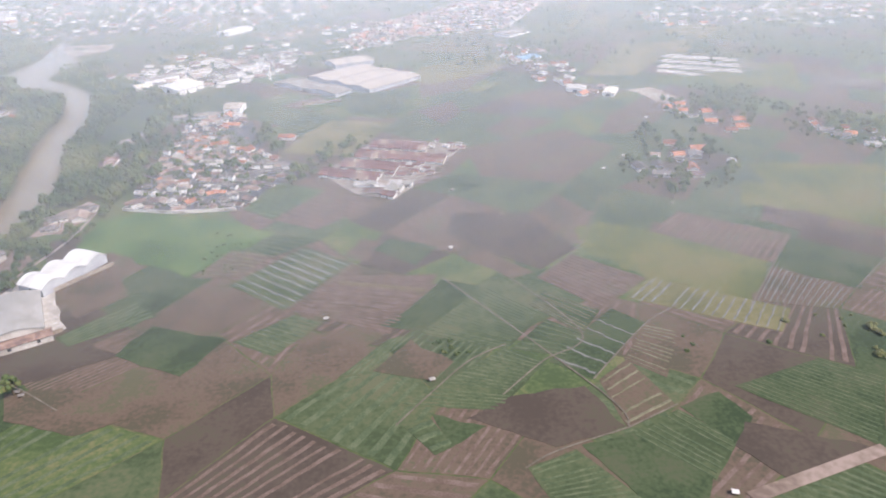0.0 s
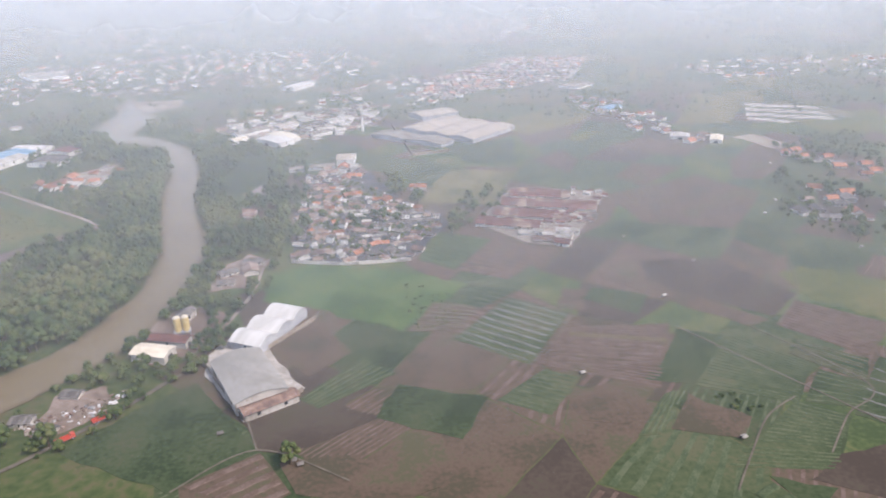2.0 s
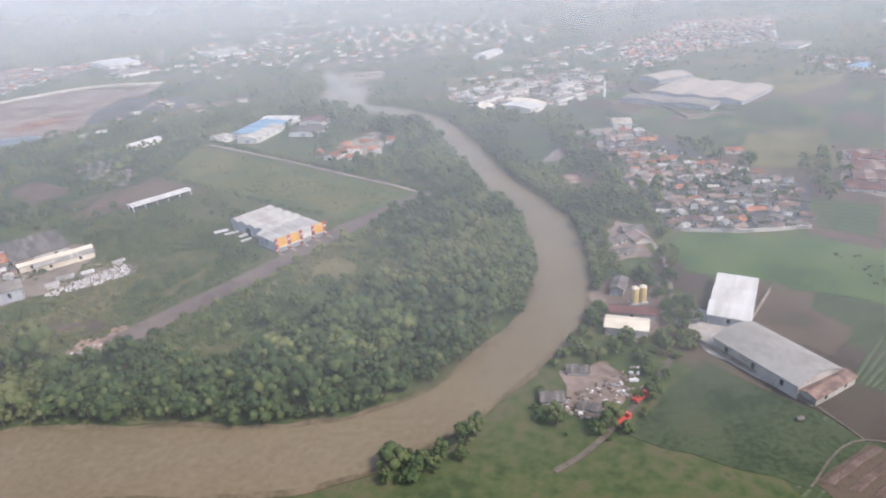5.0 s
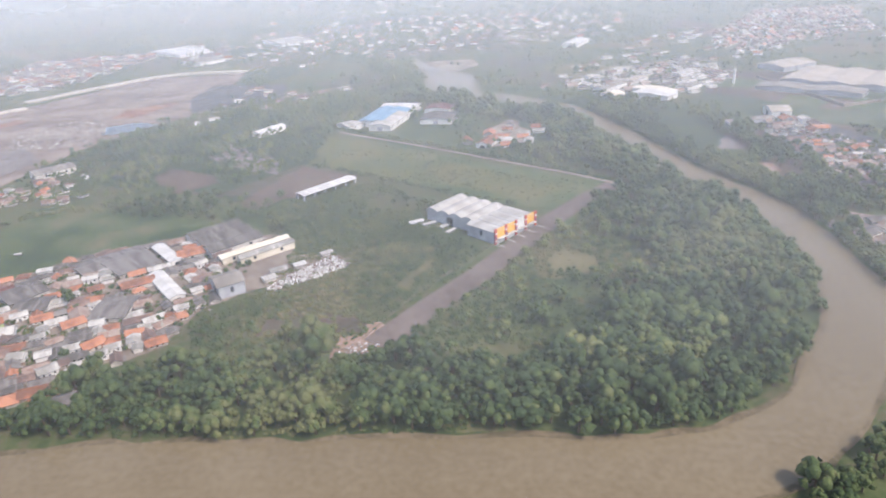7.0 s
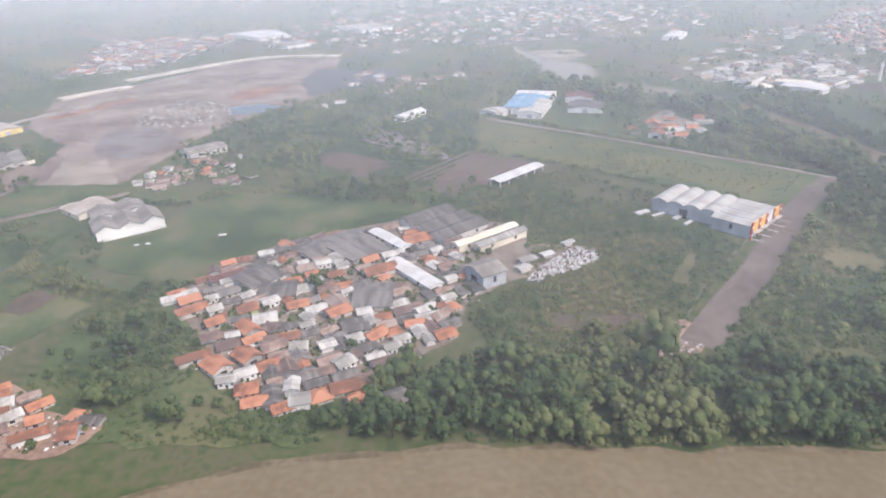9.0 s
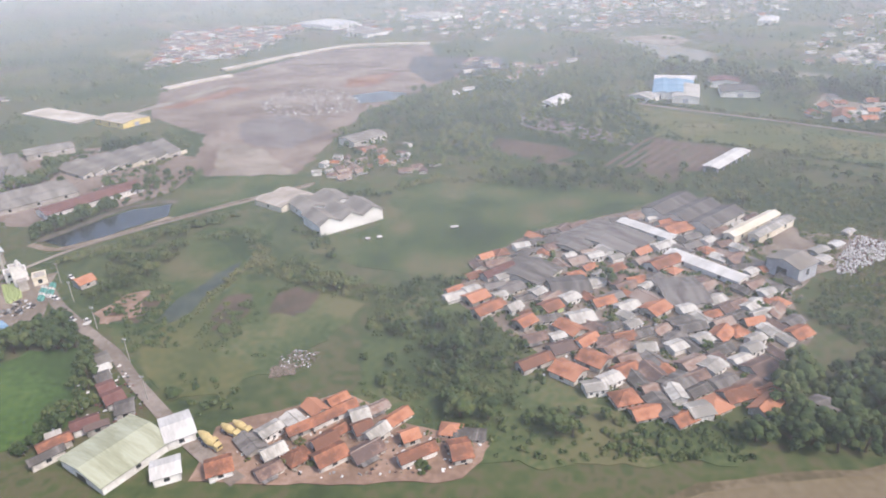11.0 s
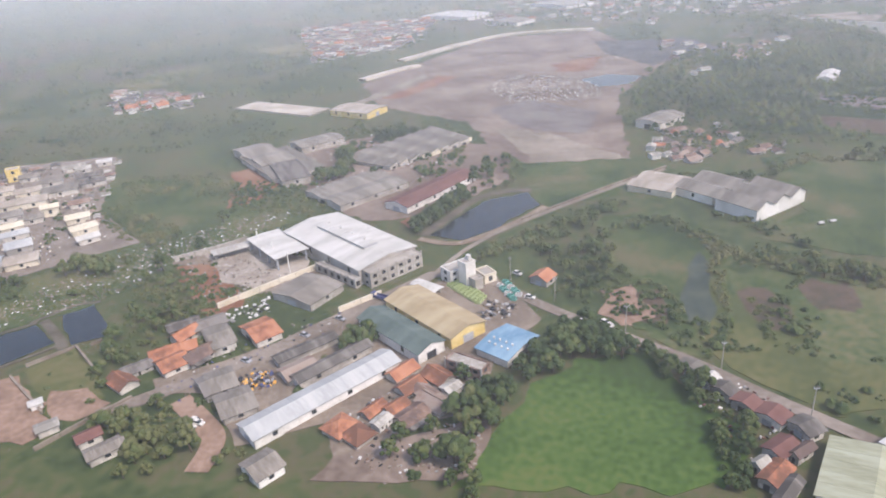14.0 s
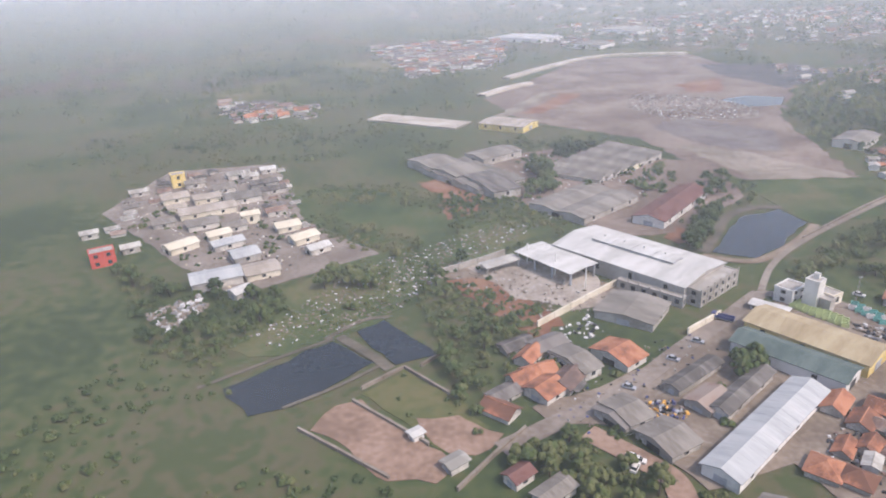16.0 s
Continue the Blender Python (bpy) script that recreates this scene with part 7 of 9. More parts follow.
# villages
village([(-117.5, 361.9), (-109, 383.2), (-94.5, 344.7), (-66.7, 315.6), (-54.4, 302.7), (-50.9, 288), (-67.9, 251.2), (-91.9, 249.8), (-112.1, 254.5), (-116, 304.3)], 3.9, -6.3, [3, 3, 2, 9, 9, 2, 4, 5, 9, 0, 3, 8, 2], "dense village", "in a dense village", 1, joined=True, size=0.66, turn=20, skip=0.22, jitter=0.46)
village([(-103.2, 400.8), (-85.3, 375), (-90.7, 354.2), (-104.5, 360.7)], 5.5, -6.3, [0, 2, 4], "dense village", "in a dense village", 2, joined=True)
rng = random.Random(77)
for cx, cy, length, width, angle in ((-2.9, 320.1, 28.4, 10.8, -14.0), (-2.3, 304.3, 43.0, 10.7, -15.7), (-16.1, 293.3, 26.6, 10.0, -17.6), (-24.7, 282.0, 27.4, 9.3, -19.1)):
    claim_block(cx, cy, length, width, angle)
    count = int(length / 3.7)
    for i in range(count):
        for side in (-1, 1):
            kind = rng.choice((6, 6, 6, 6, 2, 9))
            m = pose(cx, cy, 0, 0, 0, angle) @ pose(length * ((i + 0.5) / count - 0.5), side * width * 0.23, 0, 0, 0, 0 if side < 0 else 180) @ Matrix.Diagonal((3.4 / 5.5, width * 0.4 / 4.0, rng.uniform(1.0, 1.3), 1))
            tagged(copy_thing(KINDS[kind][0], m), KINDS[kind][1] + " in a terrace", "house", "terraced row houses")
village([(15, 331.6), (31.1, 322), (23.1, 307.6), (10.7, 315.3)], 3.6, -20.6, [6, 6, 4, 2], "terraced row houses", "beside the row houses", 3, joined=True, size=0.62, turn=4, skip=0.25)
village([(-0.1, 301.8), (17.8, 296.5), (8.2, 278.3), (-8.1, 282.3)], 3.6, -20.6, [6, 6, 2, 4], "terraced row houses", "beside the row houses", 31, joined=True, size=0.62, turn=4, skip=0.25)
village([(-22.2, 278.9), (2.6, 270.4), (-6.6, 255.2), (-20.4, 263.2)], 4.2, -20.6, [4, 6, 2, 8], "terraced row houses", "beside the row houses", 4, joined=True)
village([(114.5, 302.9), (136.9, 318.2), (141.8, 308.9), (150.2, 283.8), (114.5, 259.1), (104.4, 280.5)], 9, -5.2, [0, 2, 3, 8], "hamlet houses", "in a leafy hamlet", 5)
village([(154.8, 392.9), (189, 348), (169.6, 319.8), (149.4, 368.7)], 9, -5.2, [0, 0, 3, 8], "hamlet houses", "in a leafy hamlet", 6)
village([(215.6, 362.2), (247.7, 322), (228, 292.6), (210.1, 346)], 9, -5.2, [0, 0, 3, 8], "hamlet houses", "in a leafy hamlet", 7)
village([(81.2, 585.3), (114.4, 556.5), (143, 421.9), (122.8, 389.7), (92.3, 442.4), (76.3, 516.4)], 7.5, -64.1, [7, 8, 2, 9, 9], "roadside houses", "along a far road", 8, joined=True, skip=0.68)
village([(-63.5, 602.2), (-16.8, 721.6), (77, 864.5), (171.7, 850.9), (103.7, 671), (4.9, 621.4), (-41.7, 562.6)], 7.5, 46.5, [7, 9, 9, 9, 3, 8, 2], "far village houses", "in a far village", 9, joined=True, skip=0.25)
village([(-202.4, 506.9), (-151.5, 542.2), (-83.9, 581.4), (-84.1, 482.7), (-126.7, 453.5), (-171.1, 466.9)], 8, 20.2, [8, 8, 9, 3], "works quarter houses", "among works and trees", 10, joined=True)
village([(-143.2, 250.6), (-126.7, 254.6), (-123.2, 234.5), (-136.8, 235.5)], 7, 13.6, [3, 9], "riverside houses", "among riverside trees", 11)
village([(-157.8, 177.1), (-144.4, 176.3), (-151.2, 157.4), (-166.4, 154), (-169.6, 162.9)], 7, -3.5, [2, 3], "riverside houses", "among riverside trees", 12, skip=.3, size=.8)
village([(-143.9, 326.7), (-132, 321.5), (-133.2, 302.1), (-143.2, 306.6)], 6, -3.5, [2, 3, 4], "riverside houses", "among riverside trees", 13, size=.8)
village([(-260.6, 370.6), (-229.3, 414.2), (-214.8, 376.9), (-246.7, 354.3)], 8, -3.5, [0, 0, 3, 8], "riverside houses", "among riverside trees", 14)
village([(-413.7, 214.5), (-405.2, 234.7), (-388.9, 250.3), (-358.2, 262.9), (-325.2, 257.1), (-338.9, 233.1), (-323.2, 225.6), (-334, 213.1), (-337.8, 194.2), (-349.9, 182.9), (-356.5, 176.7), (-372.9, 174.8), (-388.5, 185.3)], 3.9, 29.2, [0, 0, 1, 2, 2, 3, 3, 4, 4, 8, 9], "tile-roofed village", "in a crowded village", 15, size=0.78)
village([(-365.1, 174.8), (-347.9, 174.7), (-348.1, 165.7), (-360.7, 167.4)], 7, 29.2, [0, 5], "tile-roofed village", "at the village edge", 16)
village([(-398.5, 187.2), (-377.8, 196.9), (-346, 189.5), (-355.3, 172.2), (-371.3, 166.6), (-389.3, 176.2)], 4.1, 21.7, [0, 0, 0, 1, 2, 3, 4], "tile-roofed village", "in a crowded village", 17, size=0.82, skip=0.03)
village([(-454.2, 155.7), (-452, 159.6), (-432.9, 177.3), (-420.8, 168.6), (-424.2, 159.9), (-434.6, 153.1)], 3.9, 44.2, [0, 0, 0, 1, 3, 4, 2], "lane houses", "along a village lane", 18, turn=3, size=0.76, skip=0.02, jitter=0.16)
village([(-420.9, 165), (-413.1, 168.1), (-404.5, 163.7), (-408.8, 155.7), (-421.3, 156.8)], 3.8, -14.1, [0, 0, 1, 4, 3], "lane houses", "along a village lane", 19, size=0.76, skip=0.03, jitter=0.18)
village([(-548.5, 176.8), (-538.1, 190.2), (-526.4, 187.9), (-523.4, 181.5), (-539.4, 171.3), (-543.7, 168.9)], 4.1, 49.0, [0, 0, 0, 1, 2, 4], "works quarter houses", "behind the long hall", 21, size=0.82, skip=0.02, turn=4)
village([(-555.7, 183.7), (-553.2, 206.3), (-557.5, 198.5), (-563.8, 196.9), (-572.3, 195.5), (-584.5, 189.1), (-592.2, 208.9), (-580.5, 210.4), (-565.5, 207.1)], 4.4, 38.8, [0, 0, 2, 3, 4], "works quarter houses", "along the works road", 22, skip=.12, size=0.85)
village([(-596.4, 187.1), (-591.7, 200.5), (-580, 199.8), (-579.2, 185.5), (-589.3, 179.8)], 4.4, 38.8, [0, 0, 1, 3], "works quarter houses", "along the works road", 23, skip=.2, size=0.85)
village([(-464.2, 326.1), (-453.4, 339), (-431.9, 342.3), (-433.5, 323.4), (-454.6, 301.4), (-467.1, 306.7)], 4.3, 19.0, [0, 2, 9, 3, 4, 2], "sand works hamlet", "beside the sand works", 25, size=0.66, skip=.2, turn=20)
village([(-435.3, 310.1), (-416.4, 319.8), (-426.2, 299.2), (-436.1, 304)], 4.6, 19.0, [2, 3, 9], "sand works hamlet", "beside the sand works", 26, size=0.66, skip=.2, turn=20)
village([(-414, 558.9), (-339.6, 522.5), (-364.4, 479.2), (-407.1, 459.6), (-417.5, 392.5), (-421.4, 433)], 14, 19.0, [8, 9], "far houses", "among far trees", 27, joined=True)
# far townships
village([(-699, 756.6), (-568.7, 771.3), (-578.5, 595.1), (-635.9, 545.7)], 7, 6.4, [7, 9, 9, 8, 3, 3], "far township houses", "in a far township", 28, joined=True)
village([(-749.4, 489.3), (-682.3, 460.5), (-675.5, 430.3), (-719.5, 423.8)], 7, 26.7, [7, 9, 9, 8, 3, 3], "far township houses", "in a far township", 29, joined=True)
village([(-474.7, 875.1), (-216.3, 965.6), (-46.4, 948.4), (-123.9, 697.5), (-301.3, 678.4), (-395, 615.9)], 15, 9.8, [7, 8, 8, 9, 9, 3], "far township houses", "in a far hazy township", 40, skip=0.5, joined=True)
village([(-574.7, 836.7), (-302.7, 1026.6), (-143.1, 919.6), (-288.4, 645.6), (-411.2, 670.2), (-521.7, 688.4)], 15, 5.9, [7, 8, 8, 9, 9, 3], "far township houses", "in a far hazy township", 41, skip=0.5, joined=True)
village([(-200.6, 535.5), (-100.9, 692.5), (74.9, 785), (-68.7, 516.1), (-145.1, 470.1), (-208.6, 478)], 15, 9.8, [7, 8, 8, 9, 9, 3], "far township houses", "in a far hazy township", 42, skip=0.5, joined=True)
village([(-285, 985.8), (-129.3, 1048.6), (-101.2, 887.6), (-231.6, 790.9)], 15, -5.1, [7, 8, 8, 9, 9, 3], "far township houses", "in a far hazy township", 43, skip=0.5, joined=True)
village([(-44.4, 1488.2), (190.6, 1598.9), (226.5, 1228.3), (6.3, 1025.7)], 15, 50.4, [7, 8, 8, 9, 9, 3], "far township houses", "in a far hazy township", 44, skip=0.5, joined=True)
village([(237.7, 769.1), (394.7, 818.9), (544, 772.7), (468.6, 659), (263, 650.9)], 15, 9.7, [7, 8, 8, 9, 9, 3], "far township houses", "in a far hazy township", 45, skip=0.5, joined=True)
# walls
boundary_wall([(-555.4, 311.2), (-541.2, 323.6), (-527.4, 341.4)], 1.4, "cream", "pale wall along the barracks")
boundary_wall([(-603.6, 241.7), (-594.6, 247.5), (-587.6, 253.2)], 1.6, "concrete", "pale rendered boundary wall of the factory")
boundary_wall([(-582.5, 216.2), (-571.4, 227.3), (-561.8, 236.4)], 1.4, "cream", "cream boundary wall of the factory")
boundary_wall([(-554, 212.6), (-545.5, 219.8)], 1.4, "cream", "cream roadside wall")
boundary_wall([(-512.3, 259.6), (-486, 281.7), (-464, 298.4)], 0.7, "sand", "pale wall along the drain")
boundary_wall([(-614.7, 195.2), (-607.9, 201.9), (-598.8, 193)], 0.6, "sand", "grey wall round a grassy plot")
boundary_wall([(-615.6, 191.6), (-607.6, 185), (-601.8, 180.2)], 0.6, "sand", "grey wall round a bare yard")
boundary_wall([(-623.2, 184.1), (-615.6, 178.9), (-607, 172.8)], 0.6, "sand", "grey wall round a bare yard")
boundary_wall([(-604.9, 202.3), (-601.6, 206.1)], 0.6, "sand", "broken pale wall beside the pond")
boundary_wall([(-128.3, 183.2), (-123.8, 175.1), (-112.1, 154.8), (-99, 166.5)], 1.2, "sand", "stained boundary wall of the warehouse")
boundary_wall([(-112.1, 188.7), (-99.3, 206.3)], 1.2, "sand", "stained boundary wall of the warehouse")
boundary_wall([(-112.7, 252.4), (-92.2, 247.8), (-67.4, 249)], 1.2, "wall", "plain wall along the village edge")
boundary_wall([(-71.7, 490.5), (-60.5, 405.4), (-37.8, 412.3)], 1.6, "sand", "long pale wall of the factory")
ribbon("pond_bank", [(-624.8, 212.2), (-618.7, 219.6), (-613, 221.4)], 1.2, "path", "earth bank between fish ponds", "bank")
ribbon("pond_bank", [(-622.2, 213.3), (-614.3, 205.9), (-610.5, 201.4)], 2.2, "path", "earth bank between fish ponds", "bank")
ribbon("pond_bank", [(-644.3, 195.7), (-633.6, 204.7), (-623.2, 212.4)], 0.9, "path", "earth bank beside the fish pond", "bank")
ribbon("pond_bank", [(-627.3, 189.7), (-618.9, 196.2), (-611.8, 203.3)], 0.8, "path", "earth bank beside the fish pond", "bank")
# rubble, scrap and litter
scatter("scrap_heap", [(-318.5, 222.6), (-313.7, 231.5), (-302.7, 244.2), (-295.8, 238.6), (-298.8, 232.1), (-309.9, 226), (-315.5, 221.5)], 1500, 0.36, ["white_wall", "junk", "white_wall", "pale_roof", "maroon"], "heap of white plastic scrap at the village edge", 1, tall=1.5)
for x, y, length, width, angle, roof in ((-319.0, 229.0, 3.6, 2.8, 38, "worn_white"), (-317.4, 234.4, 5.0, 2.6, 30, "pale_roof"), (-311.6, 237.6, 3.4, 2.2, 34, "white_roof"), (-304.6, 245.4, 3.6, 1.8, 40, "worn_white")):
    hall("scrap_shed", "small shed with a pale sheet roof beside the scrap heap", x, y, length, width, angle, 1.2, 0.4, roof=roof, wall="wall", windows=False, category="shed")
scatter("scrap_heap", [(-522, 432), (-514, 466), (-494, 462), (-477.5, 450), (-466, 426), (-469, 401), (-486, 397), (-511, 402)], 1300, 0.55, ["junk", "white_wall", "dark", "pale_roof", "spoil"], "scattered white scrap on the spoil ground", 2, tall=0.5)
scatter("rubble", [(-292.4, 188.6), (-286.4, 192.5), (-281.2, 190.8), (-284.2, 187.2), (-290.5, 186.4)], 220, 0.5, ["sand", "clay", "junk"], "pale rubble at the road end", 3, tall=0.5)
scatter("litter", [(-640.7, 213.3), (-621.9, 248.5), (-589.1, 273.9), (-576.6, 273), (-600.7, 244.2), (-613, 221.9), (-634.7, 208.8)], 900, 0.5, ["junk", "sand", "sand", "spoil"], "pale litter strewn through scrub", 4, tall=0.3)
scatter("rubble", [(-449, 188.5), (-446.1, 192), (-440, 190.8), (-441.5, 185.5), (-447.4, 184.5)], 200, 0.4, ["junk", "sand", "sand"], "pale rubble heap in the scrub", 41, tall=0.6)
scatter("rubble", [(-667.3, 223.6), (-658.9, 232.8), (-654, 227.1), (-658.3, 216)], 140, 1, ["junk", "sand"], "pale rubble heap in bushes", 5, tall=0.6)
scatter("rubble", [(-602, 242.2), (-586.2, 243.9), (-555.3, 224.5), (-566.3, 220.2), (-578.3, 222.4), (-583.6, 212.9)], 170, 0.6, ["sand", "sand", "concrete"], "building rubble in the factory yard", 6, tall=0.5)
scatter("scrap_heap", [(-568.9, 190), (-562.9, 191.4), (-560.1, 186.3), (-565.9, 184.9)], 90, 0.6, ["blue_paint", "orange_paint", "grey_wall", "dark", "old_tiles", "dark"], "coloured machine scrap in a yard", 7, tall=0.7)
scatter("rubble", [(-522, 216.6), (-515.5, 212.6), (-517.4, 208.2), (-525.4, 206.6)], 90, 0.8, ["sand", "junk", "dark"], "mixed rubble in the block yard", 10, tall=0.5)
scatter("rubble", [(-449.4, 185.6), (-445, 186.7), (-443.8, 183.1), (-448.9, 181.8)], 200, 0.45, ["sand", "spoil", "sand"], "pale stone heap in a paddy", 11, tall=0.6)
scatter("rubble", [(-157.5, 164.6), (-144.3, 173.7), (-146.2, 161.6), (-160.8, 151.7), (-168.6, 158.4)], 120, 0.9, ["junk", "sand", "spoil", "old_tiles"], "riverside rubble and scrap", 12, tall=0.5)
scatter("rubble", [(-583, 211.8), (-571.9, 220.7), (-568.6, 213.6), (-578.1, 207.6)], 50, 0.7, ["junk", "white_wall", "dark"], "white scrap in a yard beside the road", 13, tall=0.5)
scatter("rubble", [(-400.6, 183.2), (-393.8, 242.2), (-325.1, 261.7), (-331.1, 210.1), (-350.1, 185), (-372.9, 174.8)], 500, 0.6, ["junk", "old_tiles", "dark", "sand"], "odd scraps and sheets between the houses", 14, tall=0.5)
scatter("rubble", [(-116.7, 346.8), (-87.8, 353.9), (-52.3, 291.6), (-68.5, 252.8), (-109.9, 256)], 300, 0.7, ["junk", "white_wall", "dark", "terracotta"], "odd scraps and sheets between the houses", 15, tall=0.8)
scatter("rubble", [(-547.5, 175.4), (-536.2, 188.4), (-524.1, 183.1), (-539.4, 171.3)], 150, 0.6, ["junk", "old_tiles", "dark"], "odd scraps between the houses", 16, tall=0.5)
scatter("rubble", [(-545.4, 167.8), (-536.8, 172.4), (-522.2, 177.2), (-523.4, 164.9), (-537.2, 162.9)], 150, 0.45, ["junk", "sand", "sand", "dark", "old_tiles"], "rubble and litter on trodden ground", 17, tall=0.5)
scatter("rubble", [(-583.4, 189), (-565.5, 207.1), (-552.1, 215.3), (-549.1, 206.1), (-565, 191.5), (-577.2, 182.3)], 110, 0.4, ["junk", "sand", "dark", "sand", "blue_paint"], "odd goods and litter along the road", 18, tall=0.7)
scatter("rubble", [(-489.1, 185.2), (-482.9, 188.3), (-469.5, 172.5), (-475.1, 167.2), (-483.6, 160)], 120, 0.5, ["junk", "white_wall", "dark", "maroon"], "odd goods and litter behind the shops", 19, tall=0.6)
scatter("rubble", [(-453, 158.4), (-432.7, 174.5), (-422.4, 166.7), (-406.1, 163.1), (-409.7, 156.3), (-434.3, 154.2)], 260, 0.5, ["junk", "white_wall", "dark", "old_tiles", "sand"], "odd goods and litter between lane houses", 20, tall=0.6)
scatter("rubble", [(-704, 281.3), (-706.6, 327.5), (-672.2, 338.8), (-647.4, 282.3), (-631.2, 259.8), (-641.7, 242.8), (-653.2, 235.5)], 260, 0.5, ["junk", "white_wall", "dark", "cream"], "odd sheets and goods between works roofs", 21, tall=0.8)
scatter("rubble", [(-602.2, 327.9), (-576.4, 361.8), (-530.6, 336), (-535.5, 309.6), (-559.7, 276.1), (-577.1, 278.4)], 220, 0.5, ["junk", "white_wall", "dark", "sand"], "odd goods between works roofs", 22, tall=0.6)
precast(-530.2, 222.7, -30, "lime_paint", "pale lime hollow precast block in a yard")
precast(-529.3, 221.6, -27, "lime_paint", "pale lime hollow precast block in a yard")
precast(-528.5, 220.6, -24, "lime_paint", "pale lime hollow precast block in a yard")
precast(-527.7, 219.5, -21, "lime_paint", "pale lime hollow precast block in a yard")
precast(-526.9, 218.5, -18, "lime_paint", "pale lime hollow precast block in a yard")
precast(-526.1, 217.5, -15, "lime_paint", "pale lime hollow precast block in a yard")
precast(-525.4, 216.5, -29, "lime_paint", "pale lime hollow precast block in a yard")
precast(-524.6, 215.6, -26, "lime_paint", "pale lime hollow precast block in a yard")
precast(-523.8, 214.6, -23, "lime_paint", "pale lime hollow precast block in a yard")
precast(-529.2, 223.8, -28, "lime_paint", "pale lime hollow precast block in a yard")
precast(-528.4, 222.7, -25, "lime_paint", "pale lime hollow precast block in a yard")
precast(-527.7, 221.7, -22, "lime_paint", "pale lime hollow precast block in a yard")
precast(-526.9, 220.6, -19, "lime_paint", "pale lime hollow precast block in a yard")
precast(-526.2, 219.6, -16, "lime_paint", "pale lime hollow precast block in a yard")
precast(-525.4, 218.6, -30, "lime_paint", "pale lime hollow precast block in a yard")
precast(-524.7, 217.6, -27, "lime_paint", "pale lime hollow precast block in a yard")
precast(-524, 216.6, -24, "lime_paint", "pale lime hollow precast block in a yard")
precast(-523.3, 215.7, -21, "lime_paint", "pale lime hollow precast block in a yard")
precast(-528.2, 224.9, -26, "lime_paint", "pale lime hollow precast block in a yard")
precast(-527.5, 223.8, -23, "lime_paint", "pale lime hollow precast block in a yard")
precast(-526.8, 222.8, -20, "lime_paint", "pale lime hollow precast block in a yard")
precast(-526.1, 221.7, -17, "lime_paint", "pale lime hollow precast block in a yard")
precast(-525.4, 220.7, -14, "lime_paint", "pale lime hollow precast block in a yard")
precast(-524.7, 219.7, -28, "lime_paint", "pale lime hollow precast block in a yard")
precast(-524, 218.7, -25, "lime_paint", "pale lime hollow precast block in a yard")
precast(-523.3, 217.7, -22, "lime_paint", "pale lime hollow precast block in a yard")
precast(-522.7, 216.7, -19, "lime_paint", "pale lime hollow precast block in a yard")
precast(-518.9, 221.7, -30, "white_wall", "hollow white precast block in a yard")
precast(-518.3, 220.4, -20, "teal_paint", "hollow teal precast block in a yard")
precast(-517.8, 219.1, -29, "teal_paint", "hollow teal precast block in a yard")
precast(-517.3, 217.9, -19, "white_wall", "hollow white precast block in a yard")
precast(-516.7, 216.7, -28, "teal_paint", "hollow teal precast block in a yard")
precast(-516.2, 215.5, -18, "teal_paint", "hollow teal precast block in a yard")
precast(-517.6, 223.4, -27, "teal_paint", "hollow teal precast block in a yard")
precast(-517, 222.1, -17, "teal_paint", "hollow teal precast block in a yard")
precast(-516.5, 220.8, -26, "white_wall", "hollow white precast block in a yard")
precast(-515.9, 219.5, -16, "teal_paint", "hollow teal precast block in a yard")
precast(-515.4, 218.3, -25, "teal_paint", "hollow teal precast block in a yard")
precast(-514.9, 217.1, -15, "white_wall", "hollow white precast block in a yard")
# small works and vehicles
silo(-138.1, 198.9)
truck(-147.3, 159, 40, "red_paint", "red tipper truck on the riverside lane", "bed")
truck(-152.8, 151.6, 40, "red_paint", "red tipper truck on the riverside lane", "bed")
truck(-454.6, 163.1, -30, "yellow_paint", "yellow mixer truck parked on bare earth")
truck(-453.5, 161.8, -30, "yellow_paint", "yellow mixer truck parked on bare earth")
truck(-451.1, 165, -30, "yellow_paint", "yellow mixer truck parked on bare earth")
truck(-449.3, 165.9, -30, "yellow_paint", "yellow mixer truck parked on bare earth")
car(-572.7, 175.6, 60, "white_wall", "white car parked on a dirt lane")
car(-572, 174.7, 60, "white_wall", "white car parked on a dirt lane")
car(-514.8, 227.3, -40, "white_wall", "white car on the village road")
car(-498.3, 204.6, -40, "white_wall", "white car on the village road")
car(-571.2, 176.3, -20, "white_wall", "white car parked beside a field")
car(-571.8, 176.9, -20, "white_wall", "white car parked beside a field")
truck(-545.8, 217.8, 150, "blue_paint", "blue truck on the works road", "bed")
car(-559.2, 203.3, -28, "grey_wall", "grey car on the works road")
car(-553.1, 209.4, -28, "grey_wall", "grey car on the works road")
car(-568.8, 194.6, -28, "grey_wall", "grey car on the works road")
car(-502.6, 205.4, -24, "white_wall", "white car on the village road")
car(-512.6, 215.9, -24, "white_wall", "white car on the village road")
car(-247.3, 254.4, 20, "white_wall", "white car before the unit warehouses")
car(-244.6, 257, 20, "white_wall", "white car before the unit warehouses")
car(-250.5, 251, 20, "white_wall", "white car before the unit warehouses")
pole(-516.5, 225.2, 6)
pole(-507.3, 214.8, 6)
pole(-494.8, 202, 6)
pole(-480.7, 188.5, 6)
pole(-471, 175.3, 6)
hut(14.4, 208.8, 20)
hut(-24.8, 166.5, 20)
hut(36.1, 235.4, 20)
hut(4.6, 136.2, 20)
hut(105.1, 240.5, 20)
hut(18.9, 262.2, 20)
